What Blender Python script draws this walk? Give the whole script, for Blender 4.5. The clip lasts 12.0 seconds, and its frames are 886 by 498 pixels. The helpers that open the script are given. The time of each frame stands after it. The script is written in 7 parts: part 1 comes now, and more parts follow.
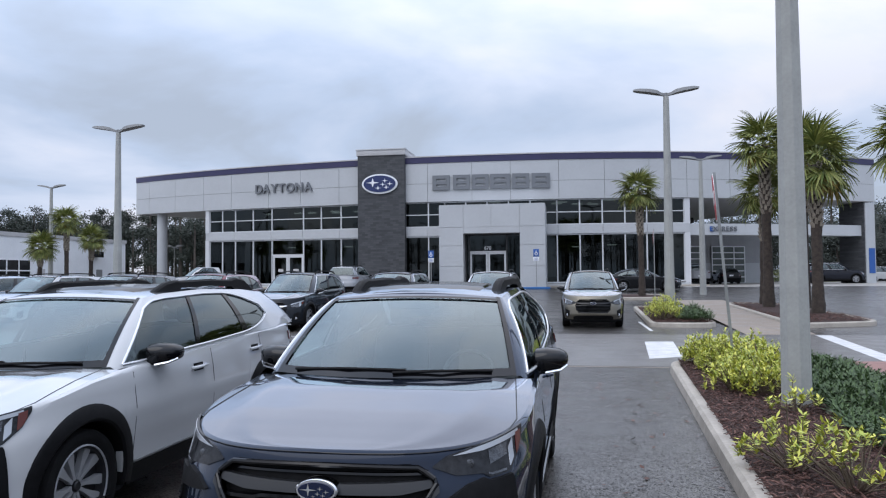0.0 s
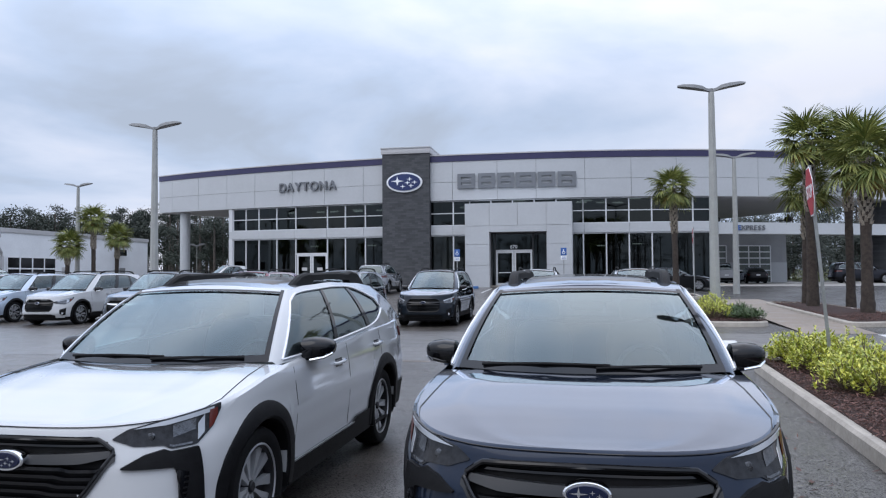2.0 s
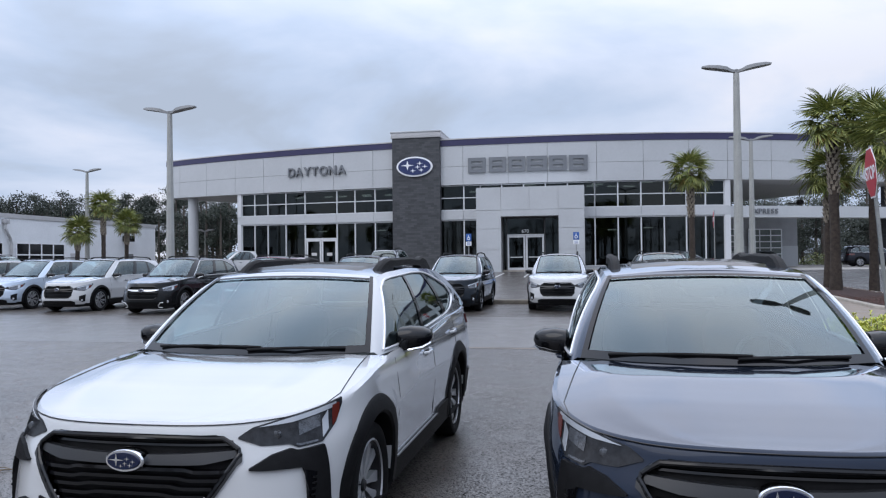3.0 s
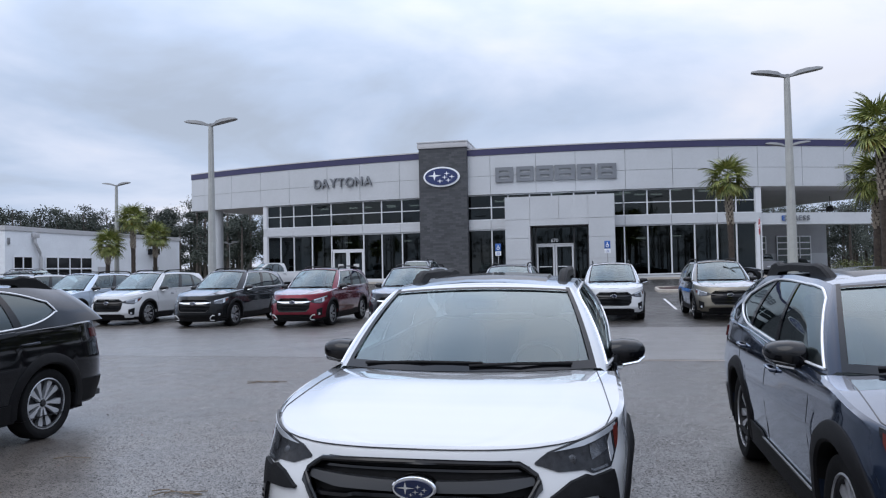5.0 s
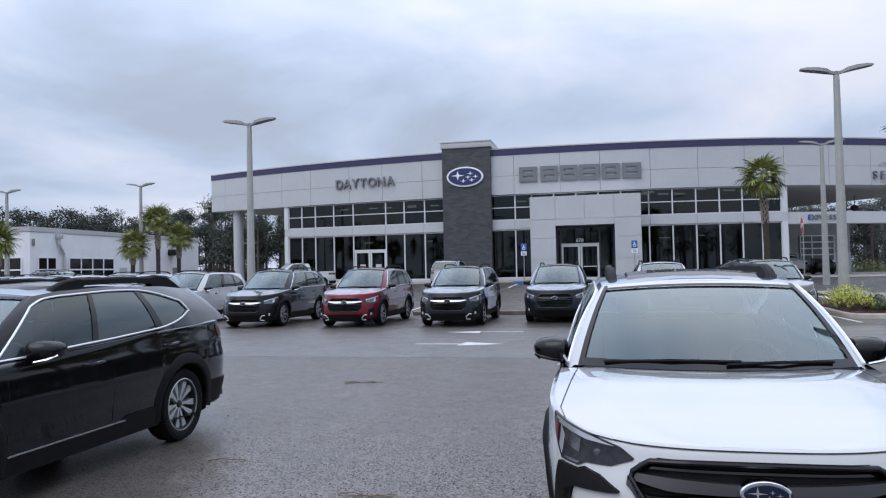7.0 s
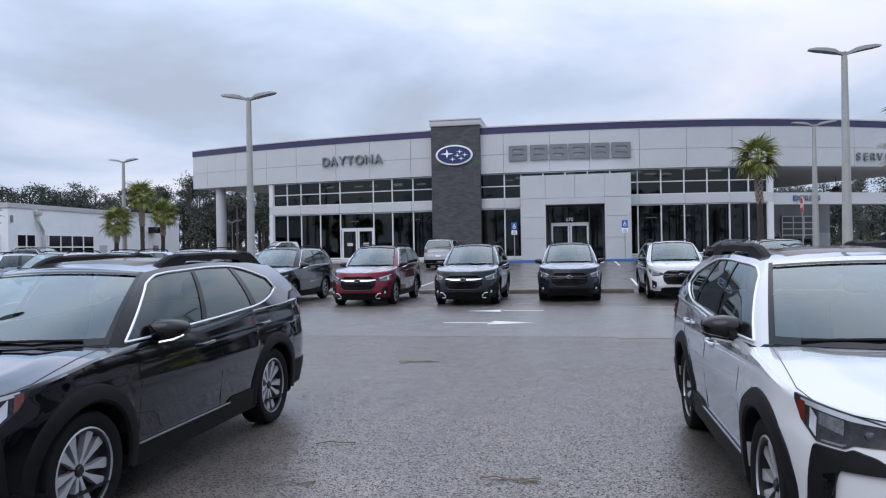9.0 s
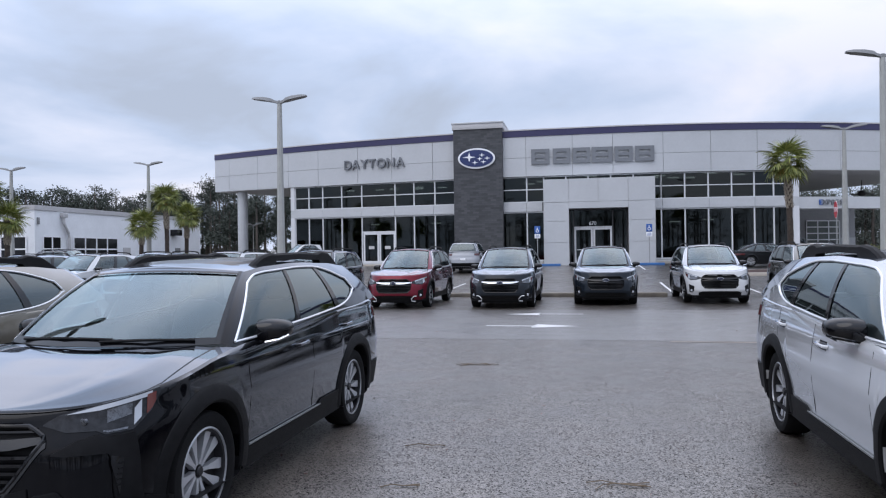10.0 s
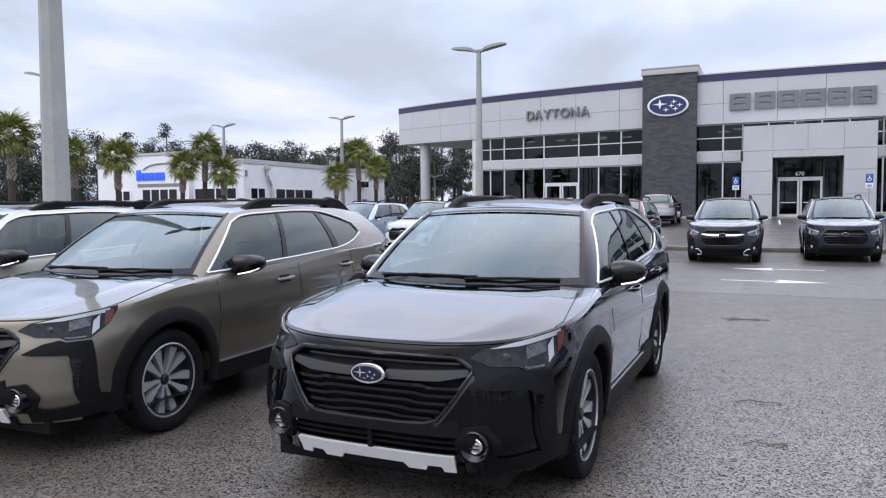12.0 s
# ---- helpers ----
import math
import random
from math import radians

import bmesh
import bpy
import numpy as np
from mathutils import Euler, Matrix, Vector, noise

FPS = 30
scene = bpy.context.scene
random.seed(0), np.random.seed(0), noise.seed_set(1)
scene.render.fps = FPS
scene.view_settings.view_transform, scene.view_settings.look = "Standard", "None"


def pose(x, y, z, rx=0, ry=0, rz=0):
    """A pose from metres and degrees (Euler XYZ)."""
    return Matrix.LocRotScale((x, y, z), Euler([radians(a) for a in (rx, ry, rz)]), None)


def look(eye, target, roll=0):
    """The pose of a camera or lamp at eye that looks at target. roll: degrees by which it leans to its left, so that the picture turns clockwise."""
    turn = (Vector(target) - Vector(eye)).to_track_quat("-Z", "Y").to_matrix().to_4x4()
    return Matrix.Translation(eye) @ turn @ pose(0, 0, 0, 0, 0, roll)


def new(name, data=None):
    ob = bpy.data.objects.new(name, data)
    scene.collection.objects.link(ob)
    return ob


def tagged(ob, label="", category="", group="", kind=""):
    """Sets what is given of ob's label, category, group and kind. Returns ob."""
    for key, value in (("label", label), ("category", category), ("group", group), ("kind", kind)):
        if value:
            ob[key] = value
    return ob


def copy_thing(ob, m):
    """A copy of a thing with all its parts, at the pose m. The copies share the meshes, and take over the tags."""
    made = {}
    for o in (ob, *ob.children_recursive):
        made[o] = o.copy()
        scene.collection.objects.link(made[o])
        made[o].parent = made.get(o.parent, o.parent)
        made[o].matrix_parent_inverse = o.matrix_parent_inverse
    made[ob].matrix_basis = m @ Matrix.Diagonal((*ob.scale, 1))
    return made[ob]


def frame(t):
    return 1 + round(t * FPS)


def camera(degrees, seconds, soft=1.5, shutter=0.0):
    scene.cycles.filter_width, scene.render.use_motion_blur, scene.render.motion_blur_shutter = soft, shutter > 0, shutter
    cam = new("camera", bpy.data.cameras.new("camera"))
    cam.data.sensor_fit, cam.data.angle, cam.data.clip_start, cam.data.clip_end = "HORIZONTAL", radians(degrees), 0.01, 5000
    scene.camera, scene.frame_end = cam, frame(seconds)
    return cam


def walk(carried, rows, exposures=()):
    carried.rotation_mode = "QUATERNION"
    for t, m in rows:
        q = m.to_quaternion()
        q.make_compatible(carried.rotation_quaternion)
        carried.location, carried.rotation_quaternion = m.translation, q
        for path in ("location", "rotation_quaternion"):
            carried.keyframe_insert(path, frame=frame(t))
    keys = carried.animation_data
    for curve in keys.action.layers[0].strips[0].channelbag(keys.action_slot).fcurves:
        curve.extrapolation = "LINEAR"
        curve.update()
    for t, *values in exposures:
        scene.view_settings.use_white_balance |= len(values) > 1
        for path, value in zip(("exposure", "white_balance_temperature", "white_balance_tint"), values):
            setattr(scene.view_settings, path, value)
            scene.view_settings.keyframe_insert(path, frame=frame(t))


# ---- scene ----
cam = camera(62.9, 12.0, soft=1.2)
PATH = [
    (0, (8.595, -3.923, 1.651), (8.253, -1.954, 1.723), -0.5),
    (0.5, (8.355, -3.820, 1.626), (8.034, -1.848, 1.715), -0.6),
    (1, (8.078, -3.769, 1.618), (7.750, -1.798, 1.713), -0.5),
    (1.5, (7.769, -3.837, 1.618), (7.416, -1.871, 1.706), -0.5),
    (2, (7.475, -3.861, 1.602), (7.103, -1.897, 1.673), -0.4),
    (2.5, (7.110, -3.741, 1.605), (6.734, -1.778, 1.652), -0.5),
    (3, (6.764, -3.725, 1.611), (6.386, -1.762, 1.640), -0.6),
    (5, (5.474, -3.730, 1.628), (5.065, -1.773, 1.686), -1.1),
    (5.5, (5.115, -3.734, 1.615), (4.693, -1.780, 1.689), -1.1),
    (6, (4.722, -3.692, 1.615), (4.300, -1.739, 1.699), -1.1),
    (6.5, (4.404, -3.726, 1.598), (3.974, -1.774, 1.678), -1.1),
    (7, (4.092, -3.849, 1.624), (3.667, -1.895, 1.684), -1.2),
    (9, (2.840, -3.856, 1.622), (2.487, -1.888, 1.623), -1),
    (9.5, (2.515, -3.869, 1.625), (2.153, -1.902, 1.634), -0.8),
    (10, (2.193, -3.908, 1.605), (1.803, -1.946, 1.617), -0.8),
    (10.5, (1.889, -3.992, 1.625), (1.445, -2.042, 1.624), -0.8),
    (11, (1.593, -3.992, 1.593), (1.057, -2.065, 1.559), -0.6),
    (11.5, (1.276, -3.997, 1.549), (0.614, -2.111, 1.476), -0.6),
    (12, (0.913, -4.034, 1.521), (0.090, -2.215, 1.408), -0.4),
]
walk(cam, [(t, look(eye, target, roll)) for t, eye, target, roll in PATH], exposures=[(0, -0.02, 6340, 10), (5, -0.03, 6340, 10), (6.5, -0.1, 6340, 11), (8, -0.04, 6340, 10), (10, 0.03, 6380, 12), (11, 0.12, 6480, 12), (11.5, 0.18, 6520, 12), (12, 0.28, 6720, 13)])

# ---- world, sun ----
SUN_EL, SUN_AZ = 52.0, 200.0
world = bpy.data.worlds.new("overcast_sky")
scene.world = world
world.use_nodes = True
wn, wl = world.node_tree.nodes, world.node_tree.links
wn.clear()
w_out, w_bg, w_sky = wn.new("ShaderNodeOutputWorld"), wn.new("ShaderNodeBackground"), wn.new("ShaderNodeTexSky")
w_sky.sky_type, w_sky.sun_disc = "NISHITA", False
w_sky.sun_elevation, w_sky.sun_rotation = radians(SUN_EL), radians(SUN_AZ)
w_sky.air_density, w_sky.dust_density = 1.5, 2.0
w_co = wn.new("ShaderNodeTexCoord")
w_sep = wn.new("ShaderNodeSeparateXYZ")
w_up = wn.new("ShaderNodeMath"); w_up.operation = "MAXIMUM"; w_up.inputs[1].default_value = 0.0
w_add = wn.new("ShaderNodeMath"); w_add.operation = "ADD"; w_add.inputs[1].default_value = 0.22
w_dx = wn.new("ShaderNodeMath"); w_dx.operation = "DIVIDE"
w_dy = wn.new("ShaderNodeMath"); w_dy.operation = "DIVIDE"
w_comb = wn.new("ShaderNodeCombineXYZ")
w_n1 = wn.new("ShaderNodeTexNoise"); w_n1.inputs["Scale"].default_value = 1.15; w_n1.inputs["Detail"].default_value = 6.0; w_n1.inputs["Roughness"].default_value = 0.5; w_n1.inputs["Distortion"].default_value = 0.35
w_ramp = wn.new("ShaderNodeValToRGB")
cr = w_ramp.color_ramp
cr.elements[0].position, cr.elements[0].color = 0.36, (0.49, 0.56, 0.69, 1)
cr.elements[1].position, cr.elements[1].color = 0.56, (0.73, 0.80, 0.97, 1)
for pos, col in ((0.44, (0.56, 0.66, 0.85, 1)), (0.66, (0.87, 0.89, 1.0, 1))):
    el = cr.elements.new(pos); el.color = col
w_mul = wn.new("ShaderNodeVectorMath"); w_mul.operation = "SCALE"; w_mul.inputs["Scale"].default_value = 0.09
w_mix = wn.new("ShaderNodeMix"); w_mix.data_type = "RGBA"; w_mix.inputs["Factor"].default_value = 0.93
wl.new(w_co.outputs["Generated"], w_sep.inputs[0])
wl.new(w_sep.outputs["Z"], w_up.inputs[0]); wl.new(w_up.outputs[0], w_add.inputs[0])
wl.new(w_sep.outputs["X"], w_dx.inputs[0]); wl.new(w_add.outputs[0], w_dx.inputs[1])
wl.new(w_sep.outputs["Y"], w_dy.inputs[0]); wl.new(w_add.outputs[0], w_dy.inputs[1])
wl.new(w_dx.outputs[0], w_comb.inputs[0]); wl.new(w_dy.outputs[0], w_comb.inputs[1])
w_comb.inputs[2].default_value = 8.2
wl.new(w_comb.outputs[0], w_n1.inputs["Vector"]); w_bias = wn.new("ShaderNodeMath"); w_bias.operation = "MULTIPLY_ADD"; w_bias.inputs[1].default_value = 0.10
wl.new(w_up.outputs[0], w_bias.inputs[0]); wl.new(w_n1.outputs["Fac"], w_bias.inputs[2]); wl.new(w_bias.outputs[0], w_ramp.inputs[0])
wl.new(w_sky.outputs[0], w_mul.inputs[0])
wl.new(w_mul.outputs[0], w_mix.inputs["A"]); wl.new(w_ramp.outputs[0], w_mix.inputs["B"])
# an overcast dome is brighter overhead than at the horizon
w_dome = wn.new("ShaderNodeMapRange"); w_dome.inputs["From Min"].default_value, w_dome.inputs["From Max"].default_value = 0.22, 0.85
w_dome.inputs["To Min"].default_value, w_dome.inputs["To Max"].default_value = 1.0, 2.3
wl.new(w_sep.outputs["Z"], w_dome.inputs["Value"]); wl.new(w_dome.outputs[0], w_bg.inputs["Strength"])
wl.new(w_mix.outputs["Result"], w_bg.inputs["Color"])
wl.new(w_bg.outputs[0], w_out.inputs[0])
sun_data = bpy.data.lights.new("sun", "SUN")
sun_data.energy, sun_data.angle, sun_data.color = 0.9, radians(50), (1.0, 0.97, 0.93)
sun = new("sun", sun_data)
sun.matrix_world = look((0, 0, 40), (18.0 * 0.6, 18.0, 40 - 26))


# ---- materials ----
def mat(name, color, rough=0.5, metal=0.0, var=0.0, scale=6.0, bump=0.0, bscale=40.0, coat=0.0, spec=0.5, rvar=0.0, dark=None):
    """Principled surface with colour variation at two scales, fine bump and uneven gloss."""
    m = bpy.data.materials.new(name)
    m.use_nodes = True
    nt = m.node_tree
    b = nt.nodes["Principled BSDF"]
    b.inputs["Base Color"].default_value = (*color, 1)
    b.inputs["Roughness"].default_value, b.inputs["Metallic"].default_value = rough, metal
    b.inputs["Specular IOR Level"].default_value, b.inputs["Coat Weight"].default_value = spec, coat
    b.inputs["Coat Roughness"].default_value = 0.03
    co = nt.nodes.new("ShaderNodeTexCoord")
    if var or rvar:
        n1, n2 = nt.nodes.new("ShaderNodeTexNoise"), nt.nodes.new("ShaderNodeTexNoise")
        n1.inputs["Scale"].default_value, n2.inputs["Scale"].default_value = scale, scale * 9
        n1.inputs["Detail"].default_value = 5.0
        mx = nt.nodes.new("ShaderNodeMix"); mx.inputs["Factor"].default_value = 0.4
        nt.links.new(co.outputs["Object"], n1.inputs["Vector"]); nt.links.new(co.outputs["Object"], n2.inputs["Vector"])
        nt.links.new(n1.outputs["Fac"], mx.inputs["A"]); nt.links.new(n2.outputs["Fac"], mx.inputs["B"])
        if var:
            rp = nt.nodes.new("ShaderNodeValToRGB")
            lo = dark or tuple(c * (1 - var) for c in color)
            hi = tuple(min(1, c * (1 + var)) for c in color)
            rp.color_ramp.elements[0].position, rp.color_ramp.elements[0].color = 0.35, (*lo, 1)
            rp.color_ramp.elements[1].position, rp.color_ramp.elements[1].color = 0.65, (*hi, 1)
            nt.links.new(mx.outputs["Result"], rp.inputs[0]); nt.links.new(rp.outputs[0], b.inputs["Base Color"])
        if rvar:
            mr = nt.nodes.new("ShaderNodeMapRange")
            mr.inputs["From Min"].default_value, mr.inputs["From Max"].default_value = 0.35, 0.65
            mr.inputs["To Min"].default_value, mr.inputs["To Max"].default_value = max(0.02, rough - rvar), rough + rvar
            nt.links.new(mx.outputs["Result"], mr.inputs["Value"]); nt.links.new(mr.outputs[0], b.inputs["Roughness"])
    if bump:
        nb, bp = nt.nodes.new("ShaderNodeTexNoise"), nt.nodes.new("ShaderNodeBump")
        nb.inputs["Scale"].default_value = bscale
        bp.inputs["Strength"].default_value, bp.inputs["Distance"].default_value = bump, 0.01
        nt.links.new(co.outputs["Object"], nb.inputs["Vector"])
        nt.links.new(nb.outputs["Fac"], bp.inputs["Height"]); nt.links.new(bp.outputs[0], b.inputs["Normal"])
    return m


def pane_gloss(nt, gloss):
    """How much a pane mirrors: a face-on part, and more at a flat angle."""
    lw, pw, mr = nt.nodes.new("ShaderNodeLayerWeight"), nt.nodes.new("ShaderNodeMath"), nt.nodes.new("ShaderNodeMapRange")
    lw.inputs["Blend"].default_value = 0.5
    pw.operation, pw.inputs[1].default_value = "POWER", gloss[2]
    mr.inputs["To Min"].default_value, mr.inputs["To Max"].default_value = gloss[0], gloss[1]
    nt.links.new(lw.outputs["Facing"], pw.inputs[0]); nt.links.new(pw.outputs[0], mr.inputs["Value"])
    return mr.outputs[0]


def glass_mat(name, tint, gloss):
    """Thin tinted pane: it lets a tinted part of the light through and mirrors the rest by Fresnel."""
    m = bpy.data.materials.new(name)
    m.use_nodes = True
    nt = m.node_tree
    nt.nodes.clear()
    out, mx = nt.nodes.new("ShaderNodeOutputMaterial"), nt.nodes.new("ShaderNodeMixShader")
    tr, gl = nt.nodes.new("ShaderNodeBsdfTransparent"), nt.nodes.new("ShaderNodeBsdfGlossy")
    tr.inputs[0].default_value = (*tint, 1)
    gl.inputs["Roughness"].default_value = 0.02
    gl.inputs["Color"].default_value = (0.85, 0.96, 0.97, 1)
    nt.links.new(pane_gloss(nt, gloss), mx.inputs[0]); nt.links.new(tr.outputs[0], mx.inputs[1]); nt.links.new(gl.outputs[0], mx.inputs[2])
    nt.links.new(mx.outputs[0], out.inputs[0])
    return m


def emit_mat(name, color, power):
    m = mat(name, color)
    b = m.node_tree.nodes["Principled BSDF"]
    b.inputs["Emission Color"].default_value, b.inputs["Emission Strength"].default_value = (*color, 1), power
    return m


def paint_mat():
    """Car paint: its colour is the object's own, under a clear coat that mirrors strongly at a flat angle."""
    m = mat("car_paint", (0.5, 0.5, 0.5), 0.4, 0.0, coat=0.4, spec=0.0)
    nt = m.node_tree
    b = nt.nodes["Principled BSDF"]
    oi, lw, pw = nt.nodes.new("ShaderNodeObjectInfo"), nt.nodes.new("ShaderNodeLayerWeight"), nt.nodes.new("ShaderNodeMath")
    gl, mx = nt.nodes.new("ShaderNodeBsdfGlossy"), nt.nodes.new("ShaderNodeMixShader")
    lw.inputs["Blend"].default_value = 0.5
    pw.operation, pw.inputs[1].default_value = "POWER", 4.0
    gl.inputs["Roughness"].default_value = 0.05
    gl.inputs["Color"].default_value = (0.80, 0.85, 0.93, 1)
    nt.links.new(oi.outputs["Color"], b.inputs["Base Color"]); nt.links.new(oi.outputs["Alpha"], b.inputs["Metallic"])
    half = nt.nodes.new("ShaderNodeMath"); half.operation, half.inputs[1].default_value = "MULTIPLY", 1.75
    nt.links.new(lw.outputs["Facing"], pw.inputs[0]); nt.links.new(pw.outputs[0], half.inputs[0]); nt.links.new(half.outputs[0], mx.inputs[0])
    nt.links.new(b.outputs[0], mx.inputs[1]); nt.links.new(gl.outputs[0], mx.inputs[2])
    nt.links.new(mx.outputs[0], nt.nodes["Material Output"].inputs[0])
    return m


def ground_mat(name, color, rough, wet, grain=95.0, speck=0.75, darker_x=None):
    """Damp asphalt: stones of many greys, broad patches with a wet sheen."""
    m = bpy.data.materials.new(name)
    m.use_nodes = True
    nt = m.node_tree
    b = nt.nodes["Principled BSDF"]
    co = nt.nodes.new("ShaderNodeTexCoord")
    big, mid = nt.nodes.new("ShaderNodeTexNoise"), nt.nodes.new("ShaderNodeTexNoise")
    for node, sc, de in ((big, 0.20, 4), (mid, 1.6, 7)):
        node.inputs["Scale"].default_value, node.inputs["Detail"].default_value = sc, de
        nt.links.new(co.outputs["Object"], node.inputs["Vector"])
    vor = nt.nodes.new("ShaderNodeTexVoronoi"); vor.inputs["Scale"].default_value = grain
    nt.links.new(co.outputs["Object"], vor.inputs["Vector"])
    sep = nt.nodes.new("ShaderNodeSeparateColor")
    nt.links.new(vor.outputs["Color"], sep.inputs[0])
    stone = nt.nodes.new("ShaderNodeMapRange")
    stone.inputs["To Min"].default_value, stone.inputs["To Max"].default_value = 1 - speck, 1 + speck
    nt.links.new(sep.outputs[0], stone.inputs["Value"])
    tone = nt.nodes.new("ShaderNodeMapRange")
    tone.inputs["From Min"].default_value, tone.inputs["From Max"].default_value = 0.35, 0.65
    tone.inputs["To Min"].default_value, tone.inputs["To Max"].default_value = 0.84, 1.14
    nt.links.new(mid.outputs["Fac"], tone.inputs["Value"])
    mul = nt.nodes.new("ShaderNodeMath"); mul.operation = "MULTIPLY"
    nt.links.new(stone.outputs[0], mul.inputs[0]); nt.links.new(tone.outputs[0], mul.inputs[1])
    if darker_x:
        # the paving's colour darkens steadily towards +x
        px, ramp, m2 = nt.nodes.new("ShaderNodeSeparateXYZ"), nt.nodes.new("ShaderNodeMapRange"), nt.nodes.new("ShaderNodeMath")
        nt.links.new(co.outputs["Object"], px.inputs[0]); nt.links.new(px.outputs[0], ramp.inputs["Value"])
        ramp.inputs["From Min"].default_value, ramp.inputs["From Max"].default_value = darker_x[0], darker_x[1]
        ramp.inputs["To Min"].default_value, ramp.inputs["To Max"].default_value = 1.0, darker_x[2]
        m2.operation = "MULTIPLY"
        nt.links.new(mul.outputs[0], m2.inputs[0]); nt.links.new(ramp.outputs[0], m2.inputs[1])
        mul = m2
    col = nt.nodes.new("ShaderNodeVectorMath"); col.operation = "SCALE"
    col.inputs[0].default_value = color
    nt.links.new(mul.outputs[0], col.inputs["Scale"]); nt.links.new(col.outputs[0], b.inputs["Base Color"])
    mx3 = nt.nodes.new("ShaderNodeMix"); mx3.inputs["Factor"].default_value = 0.45
    mr = nt.nodes.new("ShaderNodeMapRange")
    mr.inputs["From Min"].default_value, mr.inputs["From Max"].default_value = 0.42, 0.60
    mr.inputs["To Min"].default_value, mr.inputs["To Max"].default_value = rough - wet, rough + 0.1
    nt.links.new(big.outputs["Fac"], mx3.inputs["A"]); nt.links.new(mid.outputs["Fac"], mx3.inputs["B"])
    nt.links.new(mx3.outputs["Result"], mr.inputs["Value"]); nt.links.new(mr.outputs[0], b.inputs["Roughness"])
    bp = nt.nodes.new("ShaderNodeBump"); bp.inputs["Strength"].default_value, bp.inputs["Distance"].default_value = 0.6, 0.004
    nt.links.new(vor.outputs["Distance"], bp.inputs["Height"]); nt.links.new(bp.outputs[0], b.inputs["Normal"])
    # a thin film of water, which the stones ruffle a little
    ruffle = nt.nodes.new("ShaderNodeBump"); ruffle.inputs["Strength"].default_value, ruffle.inputs["Distance"].default_value = 0.30, 0.004
    nt.links.new(vor.outputs["Distance"], ruffle.inputs["Height"]); nt.links.new(ruffle.outputs[0], b.inputs["Coat Normal"])
    b.inputs["Coat Weight"].default_value, b.inputs["Coat Roughness"].default_value, b.inputs["Coat IOR"].default_value = 0.35, 0.27, 1.4
    sp = nt.nodes.new("ShaderNodeMath"); sp.operation, sp.inputs[1].default_value = "MULTIPLY", 0.32
    nt.links.new(stone.outputs[0], sp.inputs[0]); nt.links.new(sp.outputs[0], b.inputs["Specular IOR Level"])
    cw = nt.nodes.new("ShaderNodeMath"); cw.operation, cw.inputs[1].default_value = "MULTIPLY", 0.85
    nt.links.new(stone.outputs[0], cw.inputs[0]); nt.links.new(cw.outputs[0], b.inputs["Coat Weight"])
    return m


def stone_mat():
    """Dark split-face stone cladding in thin courses."""
    m = mat("dark_stone", (0.07, 0.075, 0.085), 0.75)
    nt = m.node_tree
    b = nt.nodes["Principled BSDF"]
    co, mp, br = nt.nodes.new("ShaderNodeTexCoord"), nt.nodes.new("ShaderNodeMapping"), nt.nodes.new("ShaderNodeTexBrick")
    mp.inputs["Rotation"].default_value = (radians(90), 0, 0)
    br.inputs["Scale"].default_value, br.inputs["Mortar Size"].default_value = 1.0, 0.004
    br.inputs["Brick Width"].default_value, br.inputs["Row Height"].default_value = 0.46, 0.155
    br.inputs["Color1"].default_value, br.inputs["Color2"].default_value = (0.040, 0.042, 0.047, 1), (0.070, 0.073, 0.079, 1)
    br.inputs["Mortar"].default_value = (0.03, 0.032, 0.037, 1)
    bp = nt.nodes.new("ShaderNodeBump"); bp.inputs["Strength"].default_value, bp.inputs["Distance"].default_value = 0.6, 0.03
    nt.links.new(co.outputs["Object"], mp.inputs[0]); nt.links.new(mp.outputs[0], br.inputs["Vector"])
    nt.links.new(br.outputs["Color"], b.inputs["Base Color"]); nt.links.new(br.outputs["Color"], bp.inputs["Height"])
    nt.links.new(bp.outputs[0], b.inputs["Normal"])
    return m


def leaf_mat(name, c1, c2, rough=0.5):
    m = mat(name, c1, rough)
    nt = m.node_tree
    ge, rp = nt.nodes.new("ShaderNodeNewGeometry"), nt.nodes.new("ShaderNodeValToRGB")
    rp.color_ramp.elements[0].color, rp.color_ramp.elements[1].color = (*c1, 1), (*c2, 1)
    nt.links.new(ge.outputs["Random Per Island"], rp.inputs[0])
    nt.links.new(rp.outputs[0], nt.nodes["Principled BSDF"].inputs["Base Color"])
    return m


M_ASPHALT = ground_mat("wet_asphalt", (0.102, 0.089, 0.077), 0.46, 0.13, 95.0, 0.95, darker_x=(0.5, 8.8, 0.27))
M_CONC = mat("concrete_kerb", (0.37, 0.335, 0.29), 0.8, var=0.18, scale=3, bump=0.3, bscale=60)
M_WALK = mat("tan_concrete", (0.24, 0.20, 0.165), 0.6, var=0.2, scale=1.2, bump=0.2, bscale=50, rvar=0.2)
M_LANE = ground_mat("worn_asphalt_lane", (0.130, 0.124, 0.119), 0.50, 0.15, 80.0, 0.6)
M_OLDKERB = mat("weathered_kerb", (0.17, 0.15, 0.125), 0.85, var=0.3, scale=3, bump=0.3)
M_BRICKRED = mat("red_tactile", (0.24, 0.13, 0.11), 0.7, var=0.2, scale=6, bump=0.3)
M_LINE = mat("road_paint_white", (0.55, 0.55, 0.55), 0.6, var=0.2, scale=4, bump=0.2)
M_BLUELINE = mat("road_paint_blue", (0.03, 0.12, 0.32), 0.6, var=0.15, scale=3)
